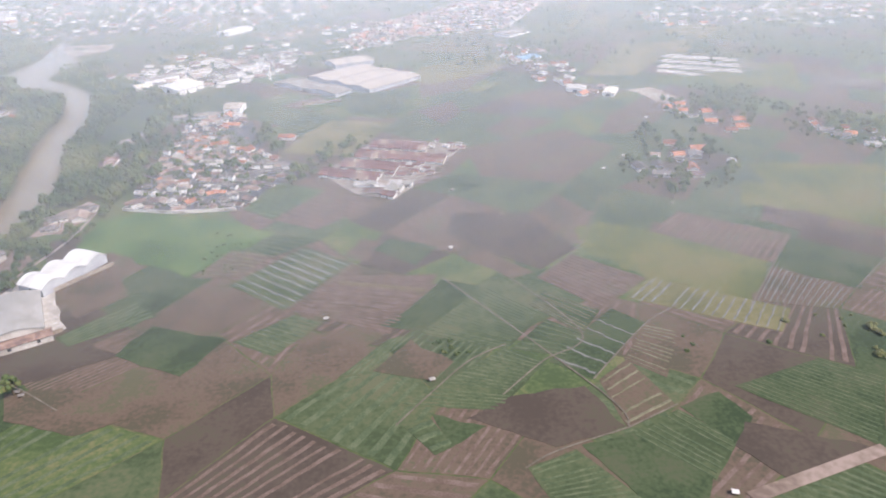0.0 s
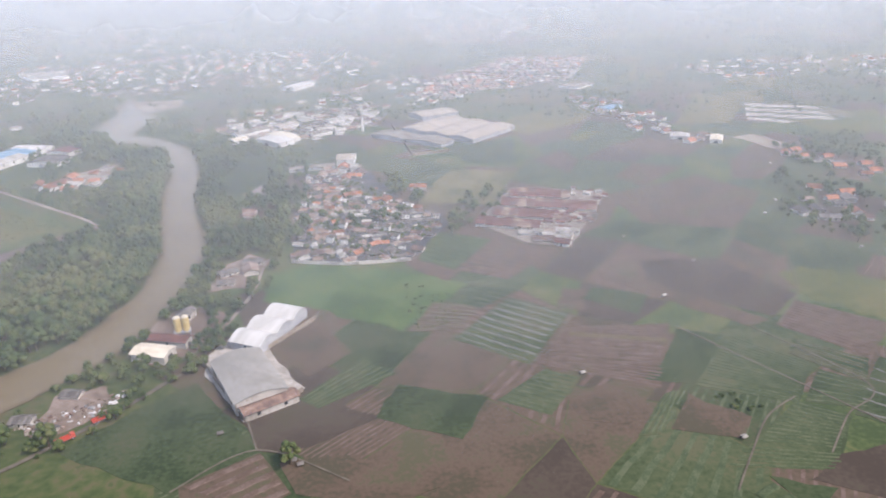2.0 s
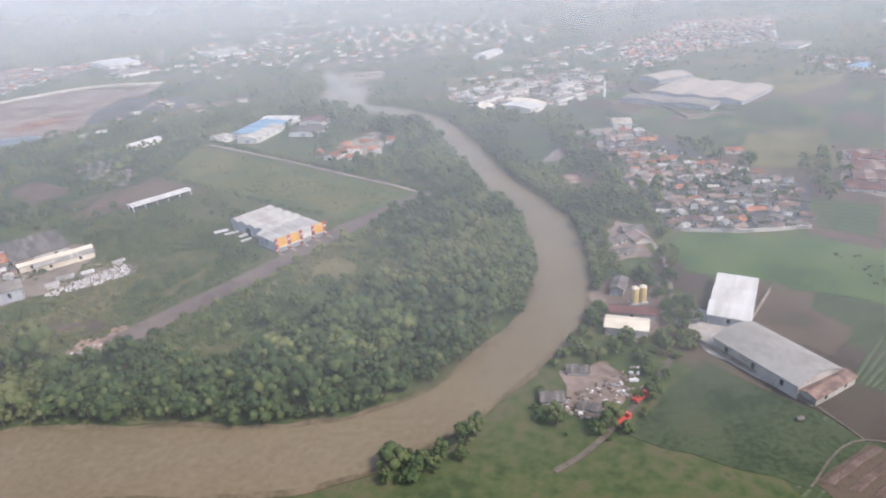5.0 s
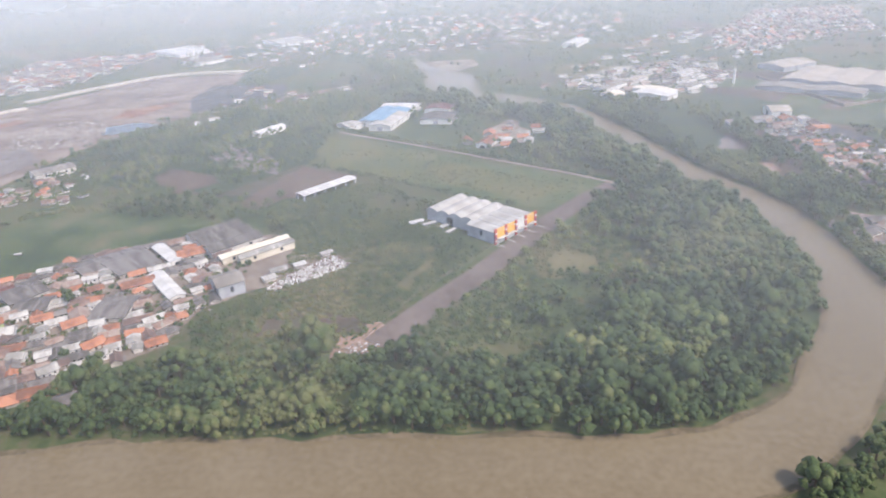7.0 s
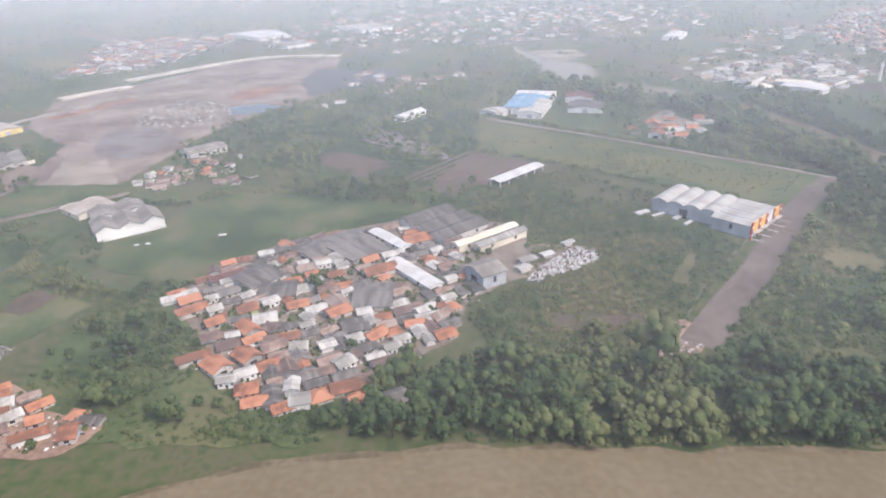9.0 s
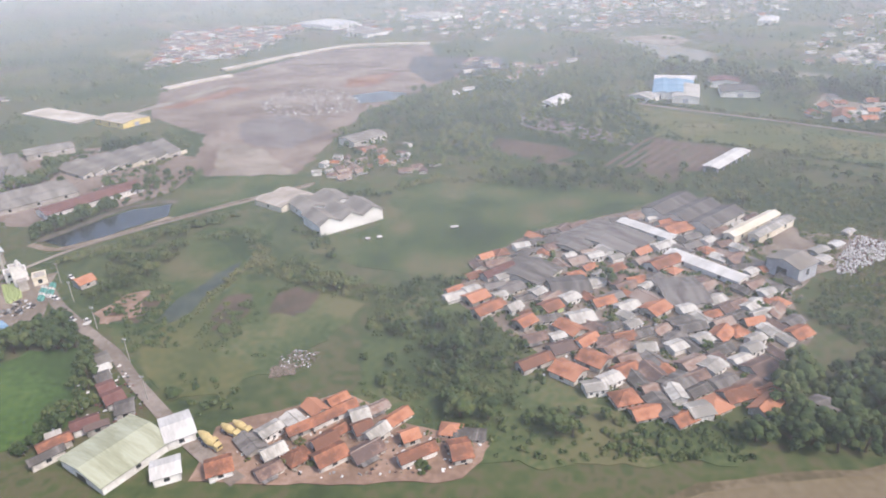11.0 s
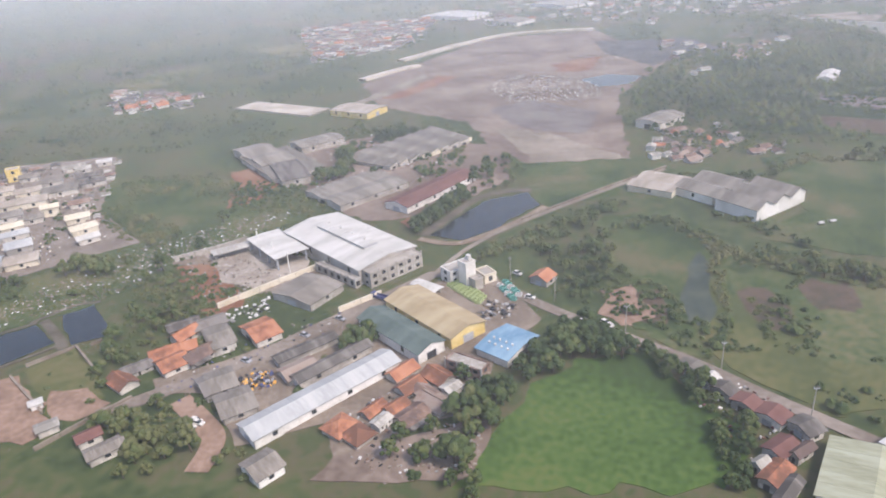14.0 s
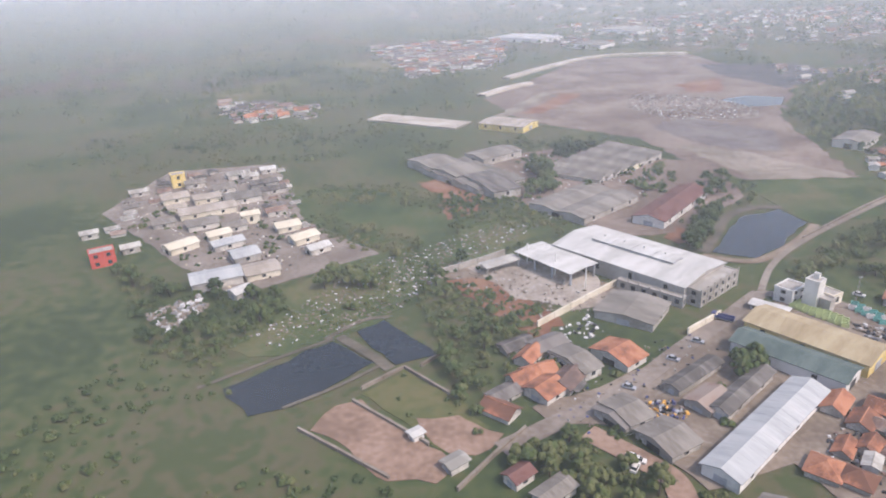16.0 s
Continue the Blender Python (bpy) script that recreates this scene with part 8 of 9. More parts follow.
hut(88.8, 281.8, -15, "white_roof", "white-roofed hut at a field edge")
hut(102.8, 298.2, -15, "white_roof", "white-roofed hut at a field edge")
hut(134, 358.8, -15, "white_roof", "white-roofed hut at a field edge")
hut(63, 398.2, -15, "white_roof", "white-roofed hut at a field edge")
hut(64.1, 95.3, -15, "white_roof", "white-roofed hut at a field edge")
hut(-497.7, 203, 20, "white_roof", "small white hut beside the road")
hut(-434.8, 249.4, 10, "white_roof", "small pump hut in grassland")
hut(-412.7, 255.8, 10, "white_roof", "small pump hut in grassland")
hut(-98.3, 138.9, 15, "grey_roof", "small hut under trees in a field")
hut(-96.6, 137.4, 15, "grey_roof", "small hut under trees in a field")
hut(-116.8, 150.3, 15, "grey_roof", "small hut under trees in a field")
hut(-413.7, 255.5, 15, "white_roof", "small pale hut in grassland")
hut(-438.1, 248.4, 15, "white_roof", "small pale hut in grassland")
# minaret
MINARET = tagged(new("minaret"), "slender white tower among houses", "tower")
MINARET.matrix_world = pose(-91.6, 475.9, 0)
part("shaft", tube(0.9, 0.6, -0.2, 9.0).mesh("shaft", "white_wall"), MINARET)
part("balcony", tube(1.1, 1.1, 8.6, 9.0).mesh("balcony", "white_wall"), MINARET)
part("spire", tube(0.6, 0.05, 9.0, 12.5).mesh("spire", "white_roof"), MINARET)
# more works roofs
claim_ring([(-592.9, 451.1), (-585.1, 552.8), (-519.1, 642.1), (-434.8, 648.4), (-420.5, 473.6), (-460.8, 399.2), (-473.1, 307.8), (-507.3, 307.7), (-520.6, 330.2), (-529.6, 364.8), (-571.6, 400.5)], 8.0)
claim_ring([(-538.2, 251), (-522.7, 279.4), (-507.9, 284), (-505.2, 270.4), (-518.9, 254.3), (-528.3, 246.3)], 5.0)
for x, y, r in ((-140.6, 190.5, 7.5), (-139.6, 205.4, 8), (-146.8, 187.8, 4)):
    claim(x, y, r)
claim_ring([(-160, 397.9), (-145.8, 403.9), (-140.2, 342.4), (-149.2, 334.2), (-157.6, 355.6)], 6.0)
claim_ring([(-360.9, 309.6), (-341.5, 327.1), (-319.7, 319.9), (-340.6, 293.2)], 6.0)
claim_ring([(-398.8, 348.7), (-387, 349.7), (-365.4, 331.7), (-379.7, 331)], 6.0)
claim_ring([(-361.3, 308.3), (-335, 344), (-307.8, 327), (-328.6, 304.1)], 6.0)
claim_ring([(-595.3, 245.7), (-587.4, 251.2), (-567.6, 239.1), (-565.8, 227.8), (-574.5, 223.7), (-587, 230.7)], 6.0)
claim_ring([(-401.7, 348.6), (-390.7, 352.4), (-372.5, 330.8), (-357.7, 320.4), (-361.3, 309.9), (-379.7, 314.5), (-398.6, 332.3)], 6.0)
claim_ring([(-456.2, 216.9), (-451.9, 219.7), (-445.5, 215.4), (-447.7, 208.5), (-455.9, 208.2)], 4.0)
claim_ring([(-461.2, 201.2), (-455.1, 203.4), (-446.5, 199.7), (-444.3, 192.4), (-447.8, 188.9), (-461.9, 190.4)], 4.0)
for ring in ([(-163, 171), (-150, 175), (-148, 158), (-156, 150), (-166, 156)], [(-139, 251), (-131, 263), (-120, 258), (-124, 226), (-136, 222)], [(-162, 413), (-146, 414), (-134, 346), (-140, 322), (-157, 338)], [(-139, 310), (-131, 312), (-131, 296), (-139, 294)], [(-248, 397), (-235, 420), (-216, 384), (-220, 358), (-242, 356)]):
    claim_ring(ring, 4.0)
# woods
for spot in ((-301.0, 202.0, 26.0, 6.0, 0.0), (-274.3, 229.5, 20.0, 3.6, 62.0), (-227.5, 233.5, 17.0, 15.0, 10.0), (-250.2, 186.3, 8.0, 6.0, 0.0), (-235.3, 204.0, 6.0, 5.0, 0.0), (-384.0, 332.0, 26.0, 12.0, -20.0)):
    claim_block(*spot)
wood([(-238, 240), (-226, 246), (-212, 243), (-220, 226), (-233, 221), (-240, 224)], 2.2, 0.22, 132, store=DRY, thin=.45, free=True)
wood([(-317, 204), (-309, 208), (-286, 203), (-286, 196), (-306, 195)], 3.0, 0.2, 133, store=DRY, thin=.6, free=True)
wood([(-238.1, 182.1), (-223.9, 195.9), (-211.6, 200.5), (-198.5, 199.6), (-197.9, 186.9), (-206.2, 174.1), (-217.9, 170.7), (-236, 171.4)], 3.4, 1.1, 130, store=PALE, thin=.15)
wood([(-269, 193.3), (-263.5, 209.8), (-239.2, 248), (-225.5, 262.9), (-213.8, 252.1), (-202.2, 240.1), (-205.2, 218.2), (-223.7, 201.3), (-239.3, 182.1), (-252.5, 178.3), (-263.2, 183.3)], 5.0, 0.62, 131, store=PALE, thin=.45)
wood([(-269, 193.3), (-263.5, 209.8), (-239.2, 248), (-225.5, 262.9), (-213.8, 252.1), (-202.2, 240.1), (-205.2, 218.2), (-223.7, 201.3), (-239.3, 182.1), (-252.5, 178.3), (-263.2, 183.3)], 1.5, 0.3, 111, thin=.1, store=DRY, clump=.38, gap=1.0)
wood([(-269, 193.3), (-263.5, 209.8), (-239.2, 248), (-225.5, 262.9), (-213.8, 252.1), (-202.2, 240.1), (-205.2, 218.2), (-223.7, 201.3), (-239.3, 182.1), (-252.5, 178.3), (-263.2, 183.3)], 1.8, 0.36, 115, thin=.1, store=BUSH, gap=1.0)
wood([(-262, 205), (-240, 236), (-228, 230), (-240, 190), (-258, 184)], 1.8, 0.3, 117, thin=.3, store=DRY, clump=.45, gap=1.0)
wood([(-190.6, 288), (-164, 275.8), (-166.3, 225.5), (-182.1, 182.4), (-194.7, 166.1), (-213.9, 153.7), (-236, 151.4), (-256.4, 155.6), (-274.5, 156.4), (-285.2, 166.8), (-268.6, 178.4), (-241.8, 186.2), (-220.4, 212.8), (-200.9, 240.7)], 3.3, 1.25, 1)
wood([(-276.9, 183.5), (-237.1, 228.2), (-216.4, 260.7), (-189.8, 291.1), (-200.9, 240.7), (-220.4, 212.8), (-241.8, 186.2), (-268.6, 178.4)], 1.7, 0.4, 46, thin=.06, store=BUSH, clump=.3, gap=.25)
wood([(-172.8, 380), (-165.2, 339.3), (-154.2, 302.6), (-147.4, 260.4), (-144.8, 227.3), (-150.1, 207.2), (-105.9, 286), (-117.1, 349.2), (-148.1, 398.3)], 3.7, 0.9, 47, thin=.15)
wood([(-173.7, 165), (-189.8, 148.8), (-203.6, 140.7), (-201.2, 135.5), (-190.5, 135.1)], 3.3, 0.9, 48)
wood([(-362.7, 160.7), (-347.2, 180.7), (-331.3, 184.9), (-313.1, 182.6), (-292, 180.4), (-262.9, 188.8), (-234.9, 203), (-258.5, 159.3), (-285.8, 157.8), (-326.4, 158.4), (-345.4, 159.9)], 3.3, 1.15, 2, thin=0.04)
wood([(-331.2, 194.1), (-323.9, 210), (-329.5, 216), (-307.4, 228.7), (-289.8, 239.3), (-267.9, 242.5), (-268.1, 231.3), (-292.4, 193.7), (-312.8, 184.8)], 1.8, 0.38, 41, thin=.08, store=BUSH, clump=.16, gap=.25)
wood([(-334.3, 291.1), (-319.3, 306), (-296.3, 318.5), (-270.9, 285.3), (-276.8, 259.9), (-266.3, 242.5), (-292.3, 243.3), (-314.9, 252.3), (-332.3, 271.8)], 1.8, 0.38, 42, thin=.08, store=BUSH, clump=.16, gap=.25)
wood([(-337.4, 372.3), (-290.1, 368.7), (-209.4, 306.7), (-227.1, 283.2), (-241.2, 286.7), (-260.5, 302.9), (-303.8, 334.2), (-334.6, 353.2)], 2.2, 0.24, 43, thin=.2, store=BUSH, clump=.5, free=True)
wood([(-263.2, 227.6), (-186.4, 292.8), (-234.9, 203), (-260.9, 193.4), (-280.5, 191.2)], 1.7, 0.4, 44, thin=.06, store=BUSH, clump=.3, gap=.25)
wood([(-208.9, 294), (-176.3, 311.5), (-200.6, 266.5), (-218.1, 262.4)], 3.4, 0.85, 45, thin=0.1)
wood([(-179.4, 408.9), (-158.8, 350.8), (-144.5, 279.2), (-142.6, 235.9), (-129.2, 217.9), (-116.4, 221), (-117.8, 320.2), (-133.6, 379.9), (-155.4, 448.9), (-177.8, 459.5)], 4, 0.95, 4, thin=.2)
wood([(-145.7, 223), (-149.4, 200.8), (-154.6, 188.3), (-164.8, 174.9), (-172.7, 158.6), (-164.8, 146), (-154.8, 145.5), (-138.1, 163.5), (-124.9, 185), (-122.5, 206), (-129, 234.9), (-142.6, 235.9)], 3.2, 0.72, 5, thin=.2)
wood([(-222.6, 413.5), (-191.6, 353.9), (-172.5, 294.7), (-161.8, 251.9), (-164.9, 216.3), (-180, 189.9), (-198.4, 179.6), (-224.1, 205.6), (-233.3, 252.1), (-195.5, 296.6)], 3.5, 1.15, 6, thin=.1)
wood([(-239.9, 443.1), (-206.6, 421.5), (-185.4, 354.2), (-184.7, 307.6), (-199.6, 309.9), (-237.5, 354)], 3.8, 0.95, 7, thin=.2)
wood([(-76.4, 374.1), (-53.5, 306.5), (-49.9, 291.4), (-64.2, 315.4), (-84.7, 334.5)], 4.5, 0.8, 8, thin=.3)
wood([(-41.9, 321.8), (-15.7, 337.3), (-29, 282.7), (-52.9, 271.8)], 4.5, 0.8, 9, thin=.3)
wood([(-99, 144.4), (-93, 143.1), (-94, 136.9), (-100.6, 136.4)], 3.5, 0.9, 10, thin=.2)
wood([(101, 304.1), (126.2, 338.3), (151.7, 326.2), (156.2, 291), (138, 257), (107.8, 241.4), (93.2, 260.9)], 4.5, 0.75, 11, thin=.5)
wood([(159.4, 406), (211.4, 387.3), (181.9, 333.1), (143.5, 352.4)], 4.5, 0.75, 12, thin=.4)
wood([(214.7, 387), (263.9, 346.2), (222.9, 285), (197.3, 321.9)], 4.5, 0.75, 13, thin=.4)
wood([(94.3, 150.8), (109.5, 164.5), (120.2, 162), (119.9, 148.8), (111.5, 138.9), (95.3, 140.1)], 4.2, 0.42, 14, thin=.6, store=BUSH)
wood([(73.2, 152.4), (80.2, 151.8), (76.5, 142.8), (70.6, 143.2)], 4.0, 0.42, 15, thin=.5, store=BUSH)
wood([(2.4, 155.6), (9.4, 154.5), (19.1, 143.4), (10.2, 144)], 3, 0.4, 16, store=BUSH)
wood([(-71.8, 230.8), (-61.8, 225.7), (-51.7, 216.6), (-56.3, 198.2), (-70.4, 195.7)], 2.4, 0.3, 17, store=BUSH, thin=.5, gap=.2)
wood([(-431.2, 194.4), (-431.7, 216.4), (-417.7, 224.4), (-411.2, 205.1), (-396.9, 195.4), (-393.4, 176.3), (-397.6, 167.1), (-410.3, 173.4), (-430.8, 177.2)], 4.2, 0.75, 18, thin=.6)
wood([(-431.2, 194.4), (-431.7, 216.4), (-417.7, 224.4), (-411.2, 205.1), (-396.9, 195.4), (-393.4, 176.3), (-397.6, 167.1), (-410.3, 173.4), (-430.8, 177.2)], 1.9, 0.4, 125, thin=.1, store=BUSH, gap=.25, clump=.45)
wood([(-418.7, 205.4), (-411.2, 205.1), (-399.5, 176.5), (-385.3, 172.9), (-362.5, 169.4), (-357.7, 166.4), (-362, 158.5), (-403.3, 157.8), (-414.6, 170.4)], 4.4, 0.75, 19, thin=.7)
wood([(-418.7, 205.4), (-411.2, 205.1), (-399.5, 176.5), (-385.3, 172.9), (-362.5, 169.4), (-357.7, 166.4), (-362, 158.5), (-403.3, 157.8), (-414.6, 170.4)], 1.8, 0.4, 119, thin=.1, store=BUSH, gap=.25, clump=.42)
wood([(-409.6, 300.9), (-391.8, 287.8), (-346.9, 278.6), (-336.5, 282.9), (-326.9, 325.6), (-393.2, 305.5)], 3.8, 0.7, 20, thin=.15)
wood([(-455.9, 232.8), (-440.5, 225.6), (-436.9, 211.2), (-448.1, 217.1)], 4, 0.8, 21, thin=.2)
wood([(-509.9, 198.8), (-506.5, 204), (-500, 202.4), (-500.6, 196.5), (-508.5, 190.1), (-515.5, 183.5), (-521.8, 175), (-526.7, 165.9), (-532.9, 165.8), (-532.8, 169.3), (-526.7, 175.1), (-522.9, 182.4), (-517.6, 188.9)], 2.5, 0.95, 22)
wood([(-541.2, 172.6), (-528, 173.4), (-528.2, 165), (-537.1, 163.1)], 3, 0.7, 70, thin=.3)
wood([(-504.2, 199.1), (-492, 196.1), (-485.5, 185.9), (-480.7, 173), (-481.9, 170.6), (-489.7, 182.3), (-494.3, 192.1), (-505.6, 193.6)], 2.5, 0.95, 71)
wood([(-591.4, 179.9), (-577.2, 182.3), (-569.1, 173.5), (-565, 163.5), (-578.7, 163.8)], 3, 0.75, 72, thin=.15)
wood([(-552.5, 198.2), (-543.4, 204.6), (-540.1, 201.3), (-548.4, 192.4)], 2.8, 0.7, 73)
wood([(-515.7, 226.5), (-501, 211.5), (-489.8, 202.1), (-488.4, 206.1), (-501.1, 219.9), (-513.8, 230.6)], 2.8, 0.5, 74, thin=.35, store=BUSH)
wood([(-516.9, 246.8), (-490.7, 262.5), (-487.6, 247), (-494.9, 234.7), (-514.7, 233.6)], 3.8, 0.6, 23, thin=.55)
wood([(-504.2, 203.1), (-482, 194), (-483, 187.3), (-492.5, 194.7)], 3.8, 0.7, 24, thin=.2)
wood([(-532.1, 297.3), (-515.5, 318.8), (-508.4, 299.1), (-526.9, 267.3), (-536.5, 264.3)], 3.4, 0.6, 25, thin=.35)
wood([(-549.3, 208.2), (-540.1, 203.4), (-550.7, 196.2), (-557.5, 198.5)], 3.6, 0.7, 26, thin=.2)
wood([(-603.6, 201.2), (-595.5, 218.6), (-582.3, 217.6), (-582.3, 199.9), (-593.9, 186.2)], 3.6, 0.7, 27, thin=.25)
wood([(-635.4, 239.3), (-616, 259), (-585.8, 278.2), (-557.3, 307.6), (-556.6, 280.8), (-611.8, 221.9), (-628.8, 222.4)], 3.8, 0.7, 28, thin=.82)
wood([(-609.2, 232.4), (-580.5, 243.3), (-581.1, 220.9), (-596, 198.4), (-599.3, 206), (-606.2, 219.3)], 1.8, 0.42, 29, thin=.1, store=BUSH, gap=.25)
wood([(-633, 236), (-622, 246), (-614, 238), (-622, 226)], 3, 0.95, 120, thin=.1)
wood([(-686.9, 248.1), (-652.6, 234), (-639.2, 233.5), (-631.3, 222.5), (-648.6, 201.1), (-663.3, 213.8)], 3.8, 0.8, 30, thin=.5)
wood([(-686.9, 248.1), (-652.6, 234), (-639.2, 233.5), (-631.3, 222.5), (-648.6, 201.1), (-663.3, 213.8)], 2.0, 0.42, 121, thin=.1, store=BUSH, gap=.25)
wood([(-584.7, 180.1), (-575.3, 185.5), (-571.4, 175.1), (-577.9, 169.5), (-585.4, 171.7)], 3.4, 0.8, 31, thin=.15)
wood([(-597.6, 291.2), (-569.6, 303.4), (-564.1, 286.3), (-580.7, 261.6), (-606, 264.6)], 3.8, 0.6, 32, thin=.4, store=BUSH)
wood([(-292, 492), (-262, 470), (-240, 440), (-214, 395), (-202, 350), (-216, 350), (-232, 395), (-262, 440), (-300, 470)], 3.4, 1.3, 90, thin=0.08)
wood([(-330, 640), (-300, 560), (-292, 500), (-304, 500), (-318, 560), (-350, 640)], 4.5, 1.3, 91, store=FAR, thin=0.15)
wood([(-137.8, 404.4), (-119.3, 393.7), (-116, 361.7), (-132.3, 325.7), (-139.3, 353.8)], 4, 0.8, 92, thin=.3)
wood([(64.1, 539.5), (105.7, 605.4), (159.5, 560.4), (135.6, 514.4), (89.6, 499.6), (64.3, 496.3)], 6, 1.3, 93, store=FAR, thin=.2)
wood([(-178.3, 973.9), (-71.6, 991), (-40.9, 807.3), (-103.3, 642.5), (-135.6, 652.5)], 8, 1.4, 94, store=FAR, thin=.1)
wood([(187, 428.4), (224.8, 418.9), (213.9, 377.9), (167.5, 375.3)], 5, 1.2, 95, store=FAR, thin=.2)
wood([(-208, 425), (-197.5, 392), (-187.5, 343), (-176, 301), (-165.5, 270), (-163, 242), (-165, 217), (-171.5, 197), (-180, 200), (-174, 240), (-182, 280), (-196, 300), (-206, 350), (-222, 415)], 3, 1.15, 96, thin=0.05, gap=.5)
wood([(-191, 430), (-177, 385), (-168, 340), (-158, 300), (-147, 270), (-145, 240), (-147.5, 218), (-140, 218), (-136, 270), (-150, 320), (-162, 375), (-178, 430)], 3.2, 1.0, 118, thin=0.1, gap=.5)
wood([(-464.3, 236.6), (-445.4, 225.6), (-429.7, 218), (-431.1, 211.6), (-447.7, 217.4), (-464.5, 227.1)], 2.2, 0.5, 97, thin=.15, store=BUSH)
wood([(-479.1, 182.7), (-461.2, 183), (-451.5, 177.4), (-456.4, 167.4), (-463.6, 173.6), (-471.5, 174.8)], 2.4, 0.45, 98, thin=.2, store=BUSH, clump=.4)
wood([(-510, 242.1), (-491.6, 243.1), (-489.3, 223.7), (-502.8, 214.3)], 2.6, 0.6, 99, thin=.2)
wood([(-512.5, 250.7), (-496.9, 256.2), (-493.8, 245.1), (-488.7, 238), (-497.7, 224.5), (-502.7, 230.5), (-514, 234.5)], 2.1, 0.6, 100, thin=.05, clump=.55, gap=.4, store=BUSH)
wood([(-543.7, 167.8), (-528, 173.4), (-521.1, 178.6), (-521.8, 169.5), (-525.3, 162.8), (-538.7, 163.1)], 2.6, 0.45, 101, thin=.35, store=BUSH, gap=.5)
wood([(-566.7, 174.8), (-559.5, 170.6), (-551.9, 164.5), (-561.5, 162.6), (-567.6, 167.2)], 2.6, 0.5, 102, thin=.3, store=BUSH, gap=.5)
wood([(-431.2, 194.4), (-431.7, 216.4), (-417.7, 224.4), (-411.2, 205.1), (-397.3, 187.2), (-385, 173.7), (-362.5, 169.4), (-357.7, 166.4), (-362, 158.5), (-403.3, 157.8), (-414.9, 167.4), (-430.8, 177.2)], 2, 0.32, 103, thin=.15, store=BUSH, gap=.3, clump=.4)
wood([(-397.3, 187.2), (-378.1, 195.8), (-346, 189.5), (-355.3, 172.2), (-371.3, 166.6), (-389.3, 176.2)], 3.4, 0.42, 104, thin=.5, store=BUSH, gap=.35)
wood([(-488.8, 188.8), (-486.6, 190.4), (-482, 180.1), (-479.5, 175.7), (-481.2, 169.6), (-484.9, 163.2), (-485, 157.9), (-489, 158), (-488.2, 167.9), (-487.7, 177.8)], 2.3, 0.62, 105, thin=.05)
wood([(-529.2, 184.6), (-522.2, 191.1), (-519.1, 187.5), (-518.5, 179.5), (-523.1, 168.7), (-523.8, 158.4), (-527.8, 158.5)], 2.3, 0.62, 106, thin=.1)
wood([(-631.3, 222.5), (-620.1, 228.6), (-613.3, 224.5), (-620.6, 217.3), (-626.9, 213.8)], 1.9, 0.32, 108, thin=.15, store=BUSH, gap=.25)
wood([(-580.1, 182.7), (-570.9, 185.4), (-567.3, 178.7), (-572.9, 171.7), (-580.5, 172.8)], 2, 0.4, 109, thin=.1, store=BUSH, gap=.3)
wood([(-590.7, 212), (-581.5, 216.2), (-578.5, 203.6), (-583.2, 196.5), (-589, 200.1)], 2.6, 0.45, 110, thin=.4, store=BUSH, gap=.4)
wood([(-319, 193), (-314, 207), (-290, 209), (-286, 196), (-300, 190)], 1.5, 0.22, 116, thin=.3, store=DRY, gap=.2)
wood([(-343.5, 399.9), (-315.3, 389.5), (-273.3, 347.1), (-215.6, 301.8), (-235.5, 286.5), (-260.1, 304.2), (-304.1, 330.2), (-342.2, 351.9)], 2.2, 0.24, 112, thin=.2, store=DRY, clump=.5, free=True)
wood([(-331.2, 194.1), (-323.9, 210), (-307.4, 228.7), (-289.8, 239.3), (-267.9, 242.5), (-268.1, 231.3), (-292.4, 193.7), (-312.8, 184.8)], 1.7, 0.34, 169, thin=.15, store=DRY, clump=.68, gap=.2)
wood([(-331.2, 194.1), (-323.9, 210), (-307.4, 228.7), (-289.8, 239.3), (-267.9, 242.5), (-268.1, 231.3), (-292.4, 193.7), (-312.8, 184.8)], 3.6, 0.6, 269, thin=.5, clump=.45)
wood([(-334.3, 291.1), (-319.3, 306), (-296.3, 318.5), (-270.9, 285.3), (-276.8, 259.9), (-266.3, 242.5), (-292.3, 243.3), (-314.9, 252.3), (-332.3, 271.8)], 1.7, 0.34, 170, thin=.15, store=DRY, clump=.68, gap=.2)
wood([(-334.3, 291.1), (-319.3, 306), (-296.3, 318.5), (-270.9, 285.3), (-276.8, 259.9), (-266.3, 242.5), (-292.3, 243.3), (-314.9, 252.3), (-332.3, 271.8)], 3.6, 0.6, 270, thin=.5, clump=.45)
# far woods
wood([(-349, 294.8), (-377.4, 316), (-451.9, 306.3), (-479.7, 394.3), (-428.4, 470.2), (-382.9, 499.5), (-328.6, 444.1), (-329.6, 352.8)], 3.9, 1.1, 33, store=FAR, thin=.1)
wood([(-393.5, 423), (-283.9, 418.9), (-256.6, 356.6), (-226.5, 329.2), (-190.1, 312.3), (-168.8, 325.5), (-116.8, 421.8), (-176.4, 474), (-265.4, 568.6), (-399, 483.6)], 5, 1.25, 34, store=FAR, thin=.35)
wood([(-465.6, 394.7), (-410.1, 498.4), (-311.1, 497.1), (-405.1, 317.4), (-441.1, 357.5)], 5, 1.25, 35, store=FAR, thin=.3)
wood([(-1500, 520), (900, 480), (1100, 1000), (-1700, 1200)], 9, 1.4, 36, store=FAR, clump=0.55)
wood([(-2300, 1000), (1600, 900), (1900, 2400), (-2400, 2600)], 28, 3.0, 37, store=HORIZON, clump=0.45)
